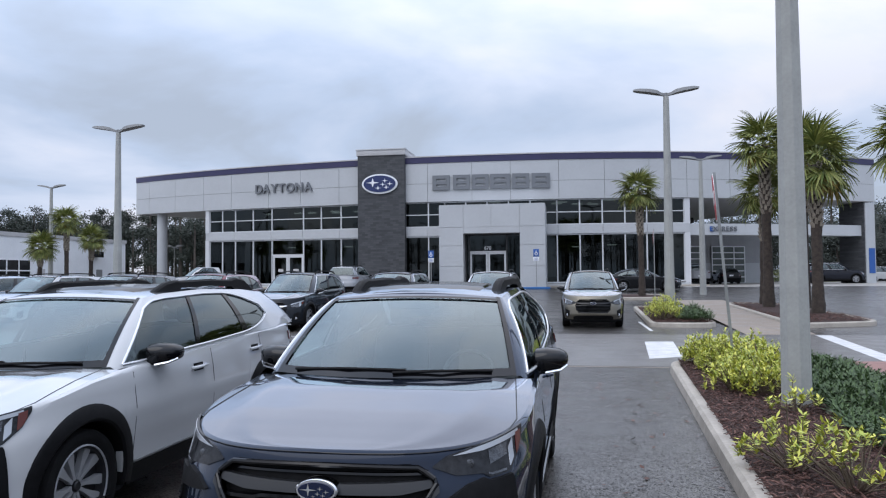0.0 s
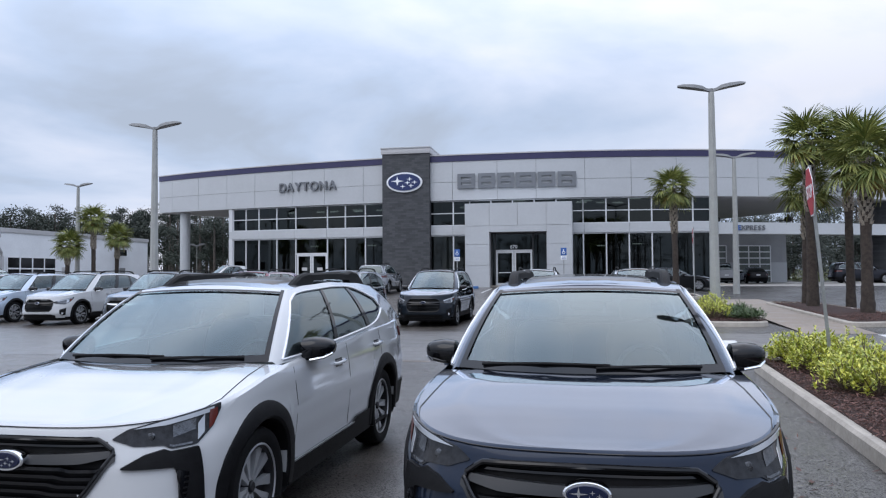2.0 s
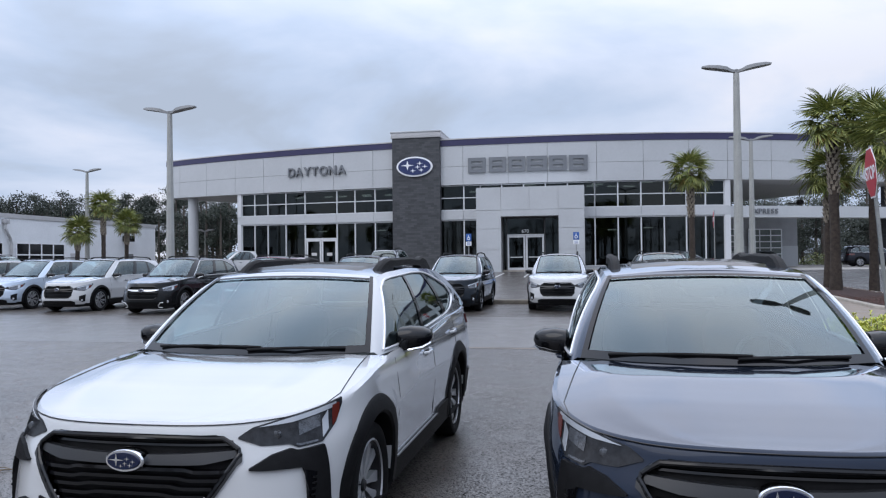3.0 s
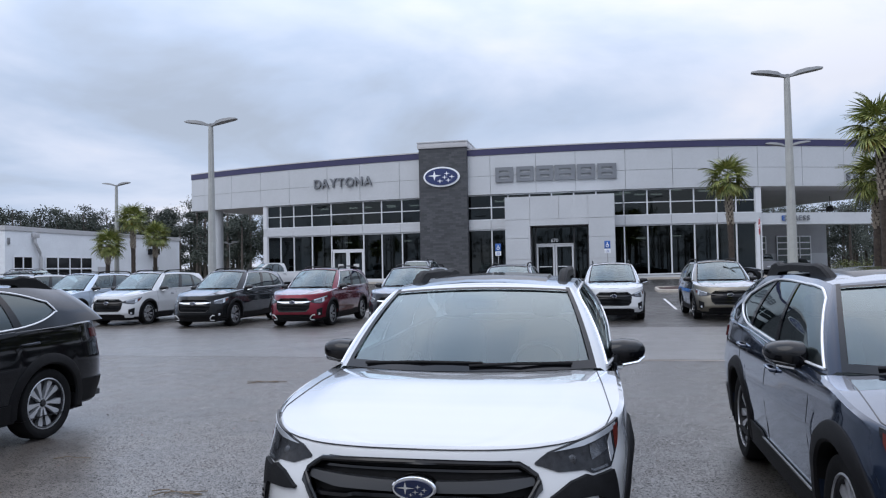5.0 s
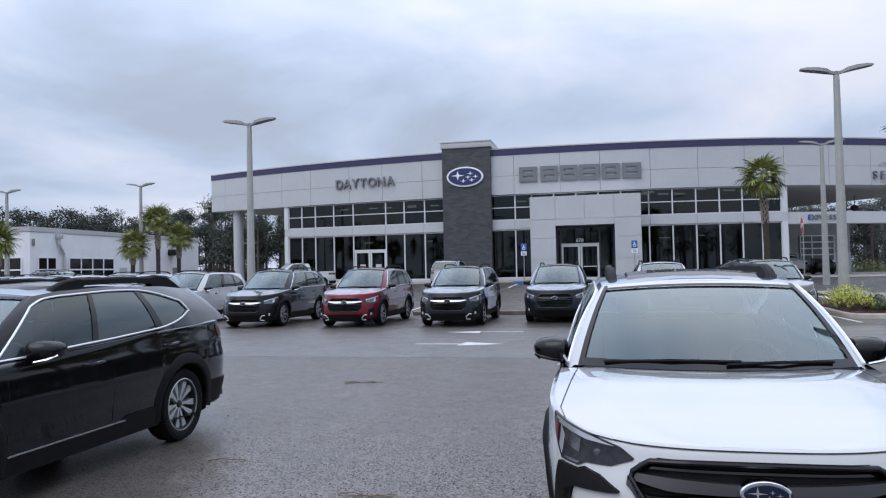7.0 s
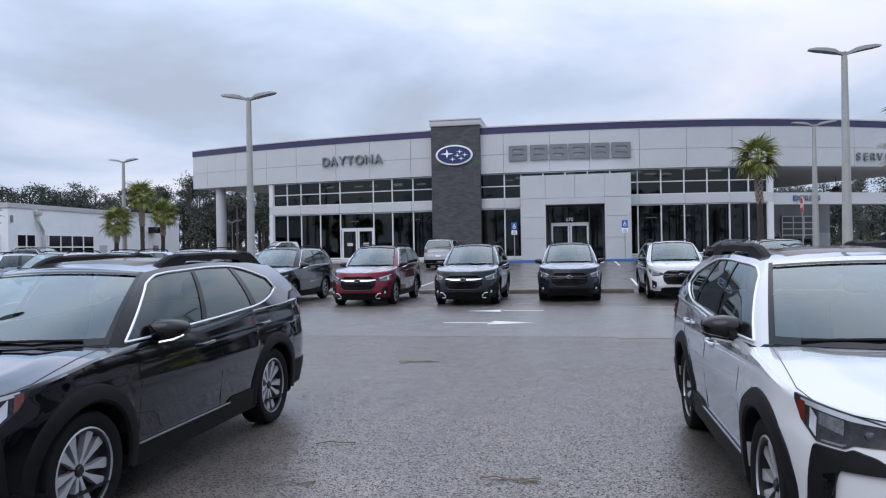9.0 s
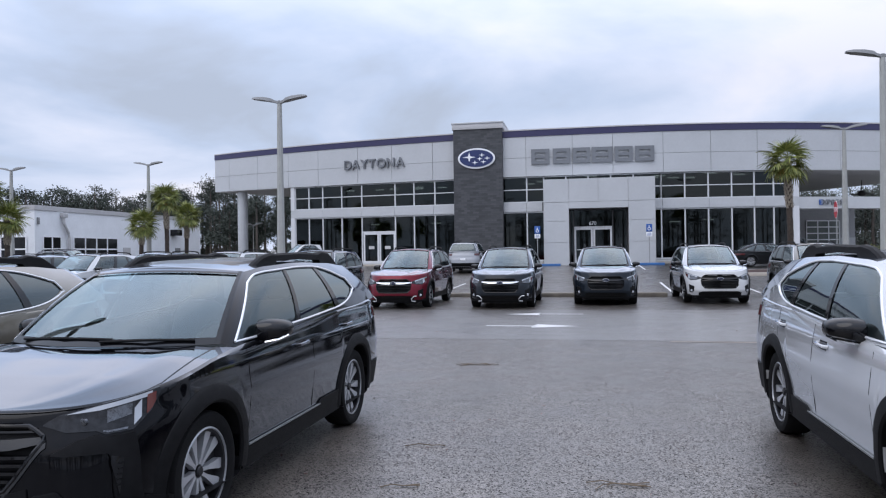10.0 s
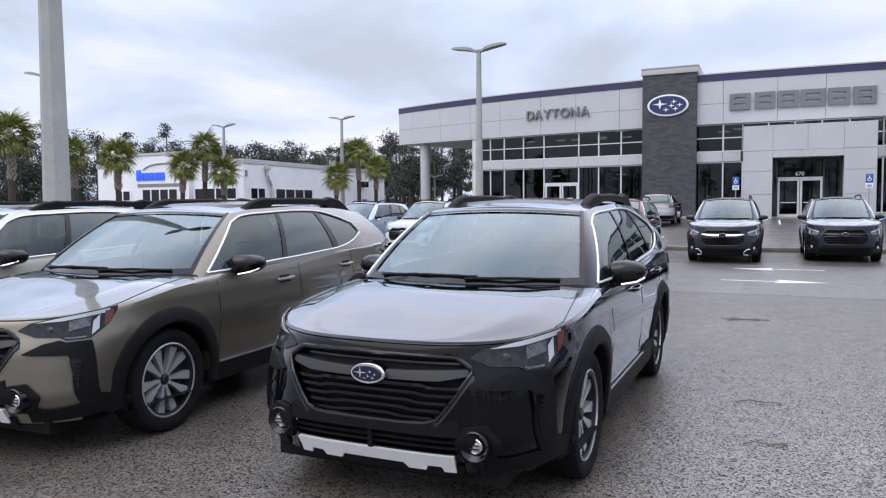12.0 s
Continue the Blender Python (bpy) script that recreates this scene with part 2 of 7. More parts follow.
M_MULCH = mat("mulch_bed", (0.035, 0.015, 0.011), 0.9, var=0.5, scale=18, bump=1.0, bscale=60)
M_CHIP = leaf_mat("mulch_chip", (0.018, 0.008, 0.006), (0.16, 0.080, 0.062), 0.75)
M_PANEL = mat("white_metal_panel", (0.455, 0.47, 0.485), 0.42, var=0.04, scale=0.6, rvar=0.06)
M_PURPLE = mat("navy_parapet_band", (0.030, 0.028, 0.085), 0.4, var=0.1, scale=1)
M_SOFFIT = mat("grey_soffit", (0.46, 0.455, 0.46), 0.7, var=0.06, scale=1)
M_MULL = mat("white_aluminium_mullion", (0.58, 0.59, 0.61), 0.4)
M_DARKMULL = mat("dark_bronze_frame", (0.03, 0.03, 0.032), 0.4)
M_STONE = stone_mat()
M_GREYWALL = mat("grey_rendered_wall", (0.32, 0.325, 0.335), 0.8, var=0.08, scale=1.2, bump=0.1)
M_WHITEWALL = mat("white_rendered_wall", (0.76, 0.78, 0.80), 0.75, var=0.05, scale=0.8, bump=0.15, bscale=30)
M_LETTER = mat("brushed_grey_letter", (0.17, 0.18, 0.195), 0.45, 0.3)
M_CARNAVY = mat("dark_navy_enamel", (0.004, 0.009, 0.035), 0.2)
M_NAVY = mat("navy_enamel", (0.006, 0.018, 0.10), 0.3, coat=0.5)
M_WHITE = mat("white_enamel", (0.8, 0.81, 0.83), 0.4)
M_BRIGHT = mat("bright_moulding", (0.82, 0.83, 0.85), 0.22, 0.4)
M_CHROME = mat("chrome", (0.75, 0.76, 0.78), 0.14, 1.0)
M_SATINDARK = mat("satin_dark_trim", (0.022, 0.023, 0.025), 0.32, spec=0.4)
M_SATIN = mat("satin_silver", (0.78, 0.79, 0.80), 0.38, 0.1)
M_BLACKP = mat("black_plastic", (0.008, 0.008, 0.0088), 0.55, spec=0.11, var=0.25, scale=20, bump=0.15, bscale=250)
M_GLOSSB = mat("gloss_black", (0.004, 0.004, 0.005), 0.08, spec=0.4)
M_RUBBER = mat("tyre_rubber", (0.008, 0.008, 0.0085), 0.8, var=0.2, scale=14, bump=0.2, spec=0.15)
M_RIMDARK = mat("dark_grey_rim", (0.014, 0.014, 0.016), 0.42, 0.2)
M_RIM = mat("machined_rim", (0.50, 0.51, 0.53), 0.32, 0.55)
M_SEAT = mat("grey_seat_cloth", (0.10, 0.10, 0.105), 0.8, var=0.1)
M_DASH = mat("black_dashboard", (0.04, 0.04, 0.042), 0.6)
M_LAMPDARK = mat("headlight_dark_bezel", (0.02, 0.021, 0.024), 0.22, 0.0, var=0.5, scale=30, coat=0.08, spec=0.2)
M_REFLECT = mat("headlight_reflector", (0.085, 0.09, 0.10), 0.22, 0.6, var=0.7, scale=25, coat=0.5)
M_LAMPWHITE = mat("headlight_bright_strip", (0.42, 0.44, 0.47), 0.2, 0.4, coat=0.8)
M_AMBER = mat("amber_reflector", (0.10, 0.014, 0.008), 0.2, coat=0.3)
M_RED = mat("red_tail_lamp", (0.07, 0.005, 0.006), 0.12, coat=0.8)
M_POLE = mat("concrete_grey_pole", (0.33, 0.335, 0.32), 0.7, var=0.1, scale=3, bump=0.2, bscale=80)
M_POLEDK = mat("grey_lamp_head", (0.20, 0.205, 0.21), 0.5)
M_GALV = mat("galvanised_post", (0.30, 0.31, 0.31), 0.5, 0.6, var=0.15, scale=12)
M_SIGNBLUE = mat("blue_sign", (0.02, 0.09, 0.32), 0.5)
M_SIGNRED = mat("red_sign", (0.42, 0.015, 0.03), 0.45)
M_FROSTED = mat("frosted_door_glass", (0.12, 0.14, 0.13), 0.3, var=0.3, scale=0.8)
M_DRIVE = mat("pale_concrete_drive", (0.30, 0.285, 0.265), 0.55, var=0.2, scale=0.8, bump=0.2, bscale=60, rvar=0.15)
M_BARK = mat("palm_bark", (0.045, 0.034, 0.027), 0.9, var=0.5, scale=7, bump=1.0, bscale=25)
M_BOOT = mat("palm_boots", (0.27, 0.235, 0.19), 0.9, var=0.5, scale=9, bump=0.8, bscale=30)
M_FROND = leaf_mat("palm_frond", (0.10, 0.135, 0.03), (0.28, 0.29, 0.08), 0.5)
M_FRONDY = leaf_mat("palm_frond_yellow", (0.24, 0.19, 0.05), (0.42, 0.28, 0.07), 0.5)
M_SHRUB = leaf_mat("gold_shrub_leaf", (0.20, 0.28, 0.03), (0.72, 0.68, 0.12), 0.45)
M_JUNIPER = leaf_mat("dark_juniper", (0.020, 0.046, 0.011), (0.075, 0.125, 0.034), 0.6)
M_TWIG = mat("shrub_twig", (0.13, 0.10, 0.07), 0.9)
M_PINE = leaf_mat("pine_needles", (0.024, 0.031, 0.026), (0.060, 0.070, 0.055), 0.9)
M_TRUNK = mat("pine_trunk", (0.09, 0.075, 0.065), 0.9, var=0.3, scale=2)
M_GRASS = mat("rough_grass", (0.07, 0.10, 0.035), 0.9, var=0.4, scale=0.8)
M_GLASS = glass_mat("tinted_facade_glass", (0.10, 0.115, 0.115), (0.035, 0.9, 4.0))
M_CARGLASS = glass_mat("clear_car_glass", (0.48, 0.62, 0.63), (0.08, 0.84, 2.3))
M_SIDEGLASS = glass_mat("clear_side_glass", (0.56, 0.63, 0.63), (0.06, 0.9, 3.5))
M_PRIV = glass_mat("privacy_car_glass", (0.10, 0.11, 0.12), (0.09, 0.9, 3.5))
M_PAINT = paint_mat()
M_INT = mat("showroom_wall", (0.16, 0.16, 0.165), 0.9, var=0.1, scale=0.3)
M_TUBE = emit_mat("white_ceiling_light", (1.0, 0.98, 0.95), 6.0)


# ---- mesh helpers ----
def part(name, bm, material, parent, label="", smooth=True, kind=""):
    """Links a bmesh as one mesh object under a thing or a part."""
    me = bpy.data.meshes.new(name)
    bm.to_mesh(me)
    bm.free()
    for m in (material if isinstance(material, (list, tuple)) else [material]):
        me.materials.append(m)
    if smooth:
        me.polygons.foreach_set("use_smooth", [True] * len(me.polygons))
        me.set_sharp_from_angle(angle=radians(38))
    ob = new(name, me)
    if parent:
        ob.parent = parent
    if label:
        ob["label"] = label
    if kind:
        ob["kind"] = kind
    return ob


def thing(name, label, category, group="", kind="", m=None):
    ob = new(name)
    ob.empty_display_size = 0.2
    if m is not None:
        ob.matrix_basis = m
    return tagged(ob, label, category, group, kind)


def box(bm, x0, x1, y0, y1, z0, z1, bevel=0.0, mi=0):
    vs = [bm.verts.new(p) for p in ((x0, y0, z0), (x1, y0, z0), (x1, y1, z0), (x0, y1, z0), (x0, y0, z1), (x1, y0, z1), (x1, y1, z1), (x0, y1, z1))]
    fs = [bm.faces.new([vs[i] for i in f]) for f in ((3, 2, 1, 0), (4, 5, 6, 7), (0, 1, 5, 4), (1, 2, 6, 5), (2, 3, 7, 6), (3, 0, 4, 7))]
    for f in fs:
        f.material_index = mi
    if bevel:
        es = list({e for f in fs for e in f.edges})
        bmesh.ops.bevel(bm, geom=es, offset=bevel, segments=2, affect="EDGES", profile=0.5)
    return bm


def new_box(*a, **k):
    return box(bmesh.new(), *a, **k)


def grid(bm, rows, mi=0, closed=False, flip=False):
    """Skins rows of points (equal length) with quads."""
    vs = [[bm.verts.new(p) for p in row] for row in rows]
    n = len(rows[0])
    for a, b in zip(vs, vs[1:]):
        for j in range(n if closed else n - 1):
            q = [a[j], a[(j + 1) % n], b[(j + 1) % n], b[j]]
            f = bm.faces.new(q[::-1] if flip else q)
            f.material_index = mi
    return vs


def lathe(bm, prof, axis="z", centre=(0, 0, 0), n=24, mi=0, a0=0.0, a1=360.0):
    """Turns a profile of (radius, height) round an axis."""
    full = abs(a1 - a0) > 359
    rows = []
    for r, h in prof:
        row = []
        for k in range(n if full else n + 1):
            a = radians(a0 + (a1 - a0) * k / n)
            c, s = r * math.cos(a), r * math.sin(a)
            p = {"z": (c, s, h), "x": (h, c, s), "y": (c, h, s)}[axis]
            row.append(tuple(p[i] + centre[i] for i in range(3)))
        rows.append(row)
    grid(bm, rows, mi, closed=full)
    return bm


def tube(bm, pts, r, n=6, mi=0, taper=1.0):
    """A round bar along points."""
    rows, pts = [], [Vector(p) for p in pts]
    for i, p in enumerate(pts):
        d = (pts[min(i + 1, len(pts) - 1)] - pts[max(i - 1, 0)]).normalized()
        s = d.cross(Vector((0, 0, 1)) if abs(d.z) < 0.9 else Vector((1, 0, 0))).normalized()
        u = s.cross(d)
        rr = r * (1 + (taper - 1) * i / max(1, len(pts) - 1))
        rows.append([p + (s * math.cos(2 * math.pi * k / n) + u * math.sin(2 * math.pi * k / n)) * rr for k in range(n)])
    vs = grid(bm, rows, mi, closed=True)
    bm.faces.new(vs[0][::-1]).material_index = mi
    bm.faces.new(vs[-1]).material_index = mi
    return bm


def blob(bm, c, r, e=0.6, n=12, mi=0):
    """A rounded block (superellipsoid)."""
    f = lambda v: math.copysign(abs(v) ** e, v)
    rows = []
    for i in range(n + 1):
        a = -math.pi / 2 + math.pi * i / n
        a = max(min(a, math.pi / 2 - 0.02), -math.pi / 2 + 0.02)
        rows.append([(c[0] + r[0] * f(math.cos(a)) * f(math.cos(b)), c[1] + r[1] * f(math.cos(a)) * f(math.sin(b)), c[2] + r[2] * f(math.sin(a)))
                     for b in (2 * math.pi * (k + 0.5) / (2 * n) for k in range(2 * n))])
    vs = grid(bm, rows, mi, closed=True)
    bm.faces.new(vs[0][::-1]).material_index = mi
    bm.faces.new(vs[-1]).material_index = mi
    return bm


def interp(keys, x):
    """Smooth curve through (x, value) keys."""
    if x <= keys[0][0]:
        return keys[0][1]
    for (a, va), (b, vb) in zip(keys, keys[1:]):
        if x <= b:
            t = (x - a) / (b - a)
            t = t * t * (3 - 2 * t) * 0.5 + t * 0.5
            return va + (vb - va) * t
    return keys[-1][1]


def words(name, text, size, material, parent, m, extrude=0.02):
    """Raised lettering in the built-in font."""
    cu = bpy.data.curves.new(name, "FONT")
    cu.offset = size * 0.018
    cu.body, cu.size, cu.extrude, cu.align_x, cu.align_y = text, size, extrude, "CENTER", "CENTER"
    tmp = bpy.data.objects.new(name, cu)
    scene.collection.objects.link(tmp)
    me = bpy.data.meshes.new_from_object(tmp.evaluated_get(bpy.context.evaluated_depsgraph_get()))
    bpy.data.objects.remove(tmp)
    me.materials.clear(); me.materials.append(material)
    ob = new(name, me)
    ob.parent, ob.matrix_basis = parent, m
    return ob


def ground_z(y):
    return max(0.0, min(0.66, (y - 25.0) / 23.0 * 0.66))


# ---- ground ----
bm = bmesh.new()
grid(bm, [[(x, y, ground_z(y)) for x in (-400, -60, -20, 0, 20, 60, 400)] for y in (-300, -20, 0, 12, 25, 36.5, 48, 70, 600)], flip=True)
bmesh.ops.recalc_face_normals(bm, faces=bm.faces)
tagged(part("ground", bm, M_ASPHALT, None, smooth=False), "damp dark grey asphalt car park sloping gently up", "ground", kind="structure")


def strip(name, pts, material, label, lift=0.004, thick=0.0, parent=None):
    """A flat marking that lies on the ground; pts go round it."""
    bm = bmesh.new()
    vs = [bm.verts.new((x, y, ground_z(y) + lift)) for x, y in pts]
    f = bm.faces.new(vs)
    bmesh.ops.recalc_face_normals(bm, faces=[f])
    if bm.faces[0].normal.z < 0:
        bmesh.ops.reverse_faces(bm, faces=bm.faces)
    ob = part(name, bm, material, parent, smooth=False)
    return ob if parent else tagged(ob, label, "road marking", kind="structure")


# lane of paler worn paving across the drive aisle, and the walk to the service bays
strip("road_1", [(-40, 9.6), (40, 9.3), (40, 16.6), (-40, 15.9)], M_LANE, "paler worn asphalt drive lane", 0.002)
strip("road_joint", [(3.6, 9.28), (10.4, 9.22), (10.4, 9.30), (3.6, 9.38)], M_WALK, "pale ragged paving joint across the lot", 0.004)
strip("pavement_1", [(13.2, 16.4), (15.0, 16.6), (16.2, 34.5), (13.9, 34.5)], M_WALK, "tan concrete walk between planted islands", 0.003)
strip("pavement_2", [(12.9, 3.0), (26, 3.4), (26, 9.6), (13.0, 9.0)], M_WALK, "tan concrete walk beside planted island", 0.003)
strip("pavement_3", [(13.0, 9.05), (26, 9.65), (26, 11.2), (13.0, 10.5)], M_BRICKRED, "red tactile paving at the crossing", 0.003)
ARROWS = ((0.0, 11.87, 1), (0.02, 14.95, -1))
for ax, ay, way in ARROWS:
    arrow = thing("lane_arrow", "worn white painted lane arrow on damp asphalt", "road marking", "lane arrows", "structure")
    if way > 0:
        strip("shaft", [(ax, ay - 0.06), (ax + 1.08, ay - 0.06), (ax + 1.08, ay + 0.06), (ax, ay + 0.06)], M_LINE, "", 0.005, parent=arrow)
        strip("head", [(ax + 0.98, ay - 0.02), (ax + 1.1, ay + 0.38), (ax + 2.0, ay + 0.02), (ax + 1.02, ay - 0.34)], M_LINE, "", 0.005, parent=arrow)
    else:
        strip("shaft", [(ax + 1.0, ay - 0.06), (ax + 2.06, ay - 0.06), (ax + 2.06, ay + 0.06), (ax + 1.0, ay + 0.06)], M_LINE, "", 0.005, parent=arrow)
        strip("head", [(ax + 0.06, ay - 0.1), (ax + 0.98, ay + 0.28), (ax + 0.92, ay), (ax + 1.0, ay - 0.36)], M_LINE, "", 0.005, parent=arrow)
for x0 in (-12.4, -9.2, -6.3, -3.6, 5.35, 8.4):
    strip("stall_line", [(x0 - 0.05, 24.4), (x0 + 0.05, 24.4), (x0 + 0.13, 30.2), (x0 + 0.03, 30.2)], M_LINE, "white painted parking stall line")
for x0 in (10.9,):
    strip("stall_line", [(x0 - 0.05, 17.6), (x0 + 0.05, 17.6), (x0 + 0.07, 21.6), (x0 - 0.03, 21.6)], M_LINE, "white painted parking stall line")
for x0 in (-1.6, 1.4, 3.2, 5.6):
    strip("stall_line", [(x0 - 0.05, 41.0), (x0 + 0.05, 41.0), (x0 + 0.05, 46.4), (x0 - 0.05, 46.4)], M_LINE, "white painted accessible bay line")
strip("crossing_bar", [(10.1, 10.6), (10.78, 11.0), (11.04, 14.28), (10.37, 14.23)], M_LINE, "white painted crossing bars at island end")
strip("crossing_bar", [(14.25, 10.6), (14.6, 10.4), (15.25, 16.3), (14.88, 16.4)], M_LINE, "long white painted crossing line")
strip("crossing_bar", [(13.3, 30.6), (13.7, 30.6), (13.6, 24.6), (13.3, 24.6)], M_LINE, "white painted line beside walk")


def kerb_island(name, pts, label, fill, width=0.16, height=0.15):
    """A planted island: a rounded concrete kerb round a mulch bed."""
    isl = thing(name, label, "planted island", kind="structure")
    ring = []
    n = len(pts)
    for i in range(n):
        p0, p1, p2 = (Vector(pts[(i + k) % n]) for k in (-1, 0, 1))
        r = min(0.7, (p0 - p1).length * 0.4, (p2 - p1).length * 0.4)
        a, b = p1 + (p0 - p1).normalized() * r, p1 + (p2 - p1).normalized() * r
        ring += [a * (1 - t) ** 2 + p1 * 2 * t * (1 - t) + b * t * t for t in (0, 0.2, 0.4, 0.6, 0.8, 1)]
    c = sum(ring, Vector((0, 0))) / len(ring)
    rows = []
    for off, h in ((0, 0.0), (0.012, height - 0.03), (0.045, height), (width - 0.03, height), (width, height - 0.02), (width, 0.0)):
        row = []
        for i, p in enumerate(ring):
            d = (ring[(i + 1) % len(ring)] - ring[i - 1]).normalized()
            nrm = Vector((-d.y, d.x))
            if (c - p).dot(nrm) < 0:
                nrm = -nrm
            q = p + nrm * off
            row.append((q.x, q.y, ground_z(q.y) + h))
        rows.append(row)
    bm = bmesh.new()
    grid(bm, rows, closed=True)
    bmesh.ops.recalc_face_normals(bm, faces=bm.faces)
    part("kerb", bm, M_CONC, isl)
    bm = bmesh.new()
    inner = [bm.verts.new((p[0], p[1], p[2] - 0.03)) for p in rows[4]]
    mid = [bm.verts.new((v.co.x * 0.7 + c.x * 0.3, v.co.y * 0.7 + c.y * 0.3, v.co.z + 0.06)) for v in inner]
    for i in range(len(inner)):
        j = (i + 1) % len(inner)
        bm.faces.new((inner[i], inner[j], mid[j], mid[i]))
    bm.faces.new(mid)
    bmesh.ops.recalc_face_normals(bm, faces=bm.faces)
    if sum(f.normal.z for f in bm.faces) < 0:
        bmesh.ops.reverse_faces(bm, faces=bm.faces)
    part("mulch", bm, M_MULCH, isl)
    return isl


def inside(pts, x, y):
    ok = False
    for (x0, y0), (x1, y1) in zip(pts, pts[1:] + pts[:1]):
        if (y0 > y) != (y1 > y) and x < (x1 - x0) * (y - y0) / (y1 - y0) + x0:
            ok = not ok
    return ok


ISL0 = [(10.27, 9.35), (13.0, 9.0), (12.75, -3.5), (9.47, -3.5)]
ISL1 = [(11.0, 18.9), (13.0, 18.9), (13.25, 24.0), (12.2, 28.6), (11.3, 28.4)]
ISL2 = [(15.1, 18.8), (17.9, 20.0), (18.3, 23.5), (17.6, 30.0), (15.5, 30.8)]
ISL3 = [(8.6, 34.6), (13.6, 34.6), (13.6, 37.6), (8.6, 37.6)]
kerb_island("planted_island", ISL0, "concrete-kerbed mulch island with gold shrubs and juniper", 0)
kerb_island("planted_island", ISL1, "concrete-kerbed mulch island at the end of the parked row", 0)
kerb_island("planted_island", ISL2, "concrete-kerbed mulch island with cabbage palms", 0)
kerb_island("planted_island", ISL3, "kerbed mulch island near the showroom", 0)
for x0, x1 in ((-9.4, -5.2), (-2.75, 4.9)):
    y = 22.1
    bm = new_box(x0, x1, y, y + 0.5, -0.05, 0.14, 0.03)
    tagged(part("kerb", bm, M_OLDKERB, None), "low weathered concrete kerb between parking rows", "kerb", kind="structure")

# ---- showroom ----
ARC_X, ARC_Y, ARC_R = -0.885, 116.18, 64.13
BASE_Z = 0.66


def arc_pt(th, z, off=0.0):
    """Facade point: th degrees along the curve, off metres out of it."""
    a = radians(th)
    return Vector((ARC_X + (ARC_R + off) * math.sin(a), ARC_Y - (ARC_R + off) * math.cos(a), z))


def rise(th):
    return 0.42 * ((th + 6) / 24) ** 2 if th < -6 else 0.10 * min(1, max(0, (th - 2) / 14))


def arc_slab(bm, t0, t1, z0, z1, o0, o1, mi=0, follow=1.0):
    """A curved slab between two angles, heights and offsets."""
    n = max(1, int(abs(t1 - t0) / 1.6) + 1)
    rows = []
    for k in range(n + 1):
        th = t0 + (t1 - t0) * k / n
        r = rise(th) * follow
        rows.append([arc_pt(th, z0 + r, o1), arc_pt(th, z1 + r, o1), arc_pt(th, z1 + r, o0), arc_pt(th, z0 + r, o0)])
    vs = grid(bm, rows, mi, closed=True)
    bm.faces.new(vs[0]).material_index = mi
    bm.faces.new(vs[-1][::-1]).material_index = mi
    bmesh.ops.recalc_face_normals(bm, faces=bm.faces)
    return bm


def slab(*a, **k):
    return arc_slab(bmesh.new(), *a, **k)


Z_TOP, Z_BAND, Z_JOINT, Z_FASCIA, Z_MID, Z_SILL, Z_HEAD, Z_LOW = 10.97, 10.50, 8.87, 7.42, 6.42, 5.50, 4.63, 0.98
TH_L, TH_R, TH_WL, TH_WR = -30.1, 33.0, -20.15, 16.7
showroom = thing("dealership_showroom", "long curved white-panelled car showroom with dark glass and stone tower", "building")
for t0, t1 in ((TH_L, -6.0), (-2.95, TH_R)):
    part("parapet_band", slab(t0, t1, Z_BAND, Z_TOP, -0.3, 0.10), M_PURPLE, showroom, "dark navy parapet band")
    part("coping", slab(t0, t1, Z_TOP, Z_TOP + 0.09, -0.35, 0.14), M_SOFFIT, showroom)
    part("fascia_backing", slab(t0, t1, Z_FASCIA + 0.02, Z_BAND, -0.4, 0.0), M_POLEDK, showroom)
JL = (TH_L, -27.96, -24.21, -20.71, -17.67, -14.04, -11.19, -7.98, -6.0)
JR = (-2.95, -1.28, 1.87, 4.55, 7.87, 11.03, 14.17, 16.88, 20.1, 23.3, 26.5, 29.8, TH_R)
for joints in (JL, JR):
    for a, b in zip(joints, joints[1:]):
        for z0, z1 in ((Z_FASCIA, Z_JOINT), (Z_JOINT, Z_BAND)):
            part("fascia_panel", slab(a + 0.014, b - 0.014, z0 + 0.012, z1 - 0.012, 0.004, 0.05), M_PANEL, showroom, smooth=False)
# spandrel between the two bands of glass, and the plinth
JS = (TH_WL, -17.4, -13.85, -11.05, -8.0, -6.0), (-2.95, -1.3, -0.2), (6.95, 7.8, 10.9, 14.0, 17.0)
for joints in JS:
    for a, b in zip(joints, joints[1:]):
        part("spandrel_panel", slab(a + 0.012, b - 0.012, Z_HEAD + 0.1, Z_SILL - 0.06, -0.12, -0.04), M_PANEL, showroom, smooth=False)
        part("plinth", slab(a, b, BASE_Z - 0.3, Z_LOW - 0.06, -0.12, -0.03, follow=0), M_PANEL, showroom, smooth=False)
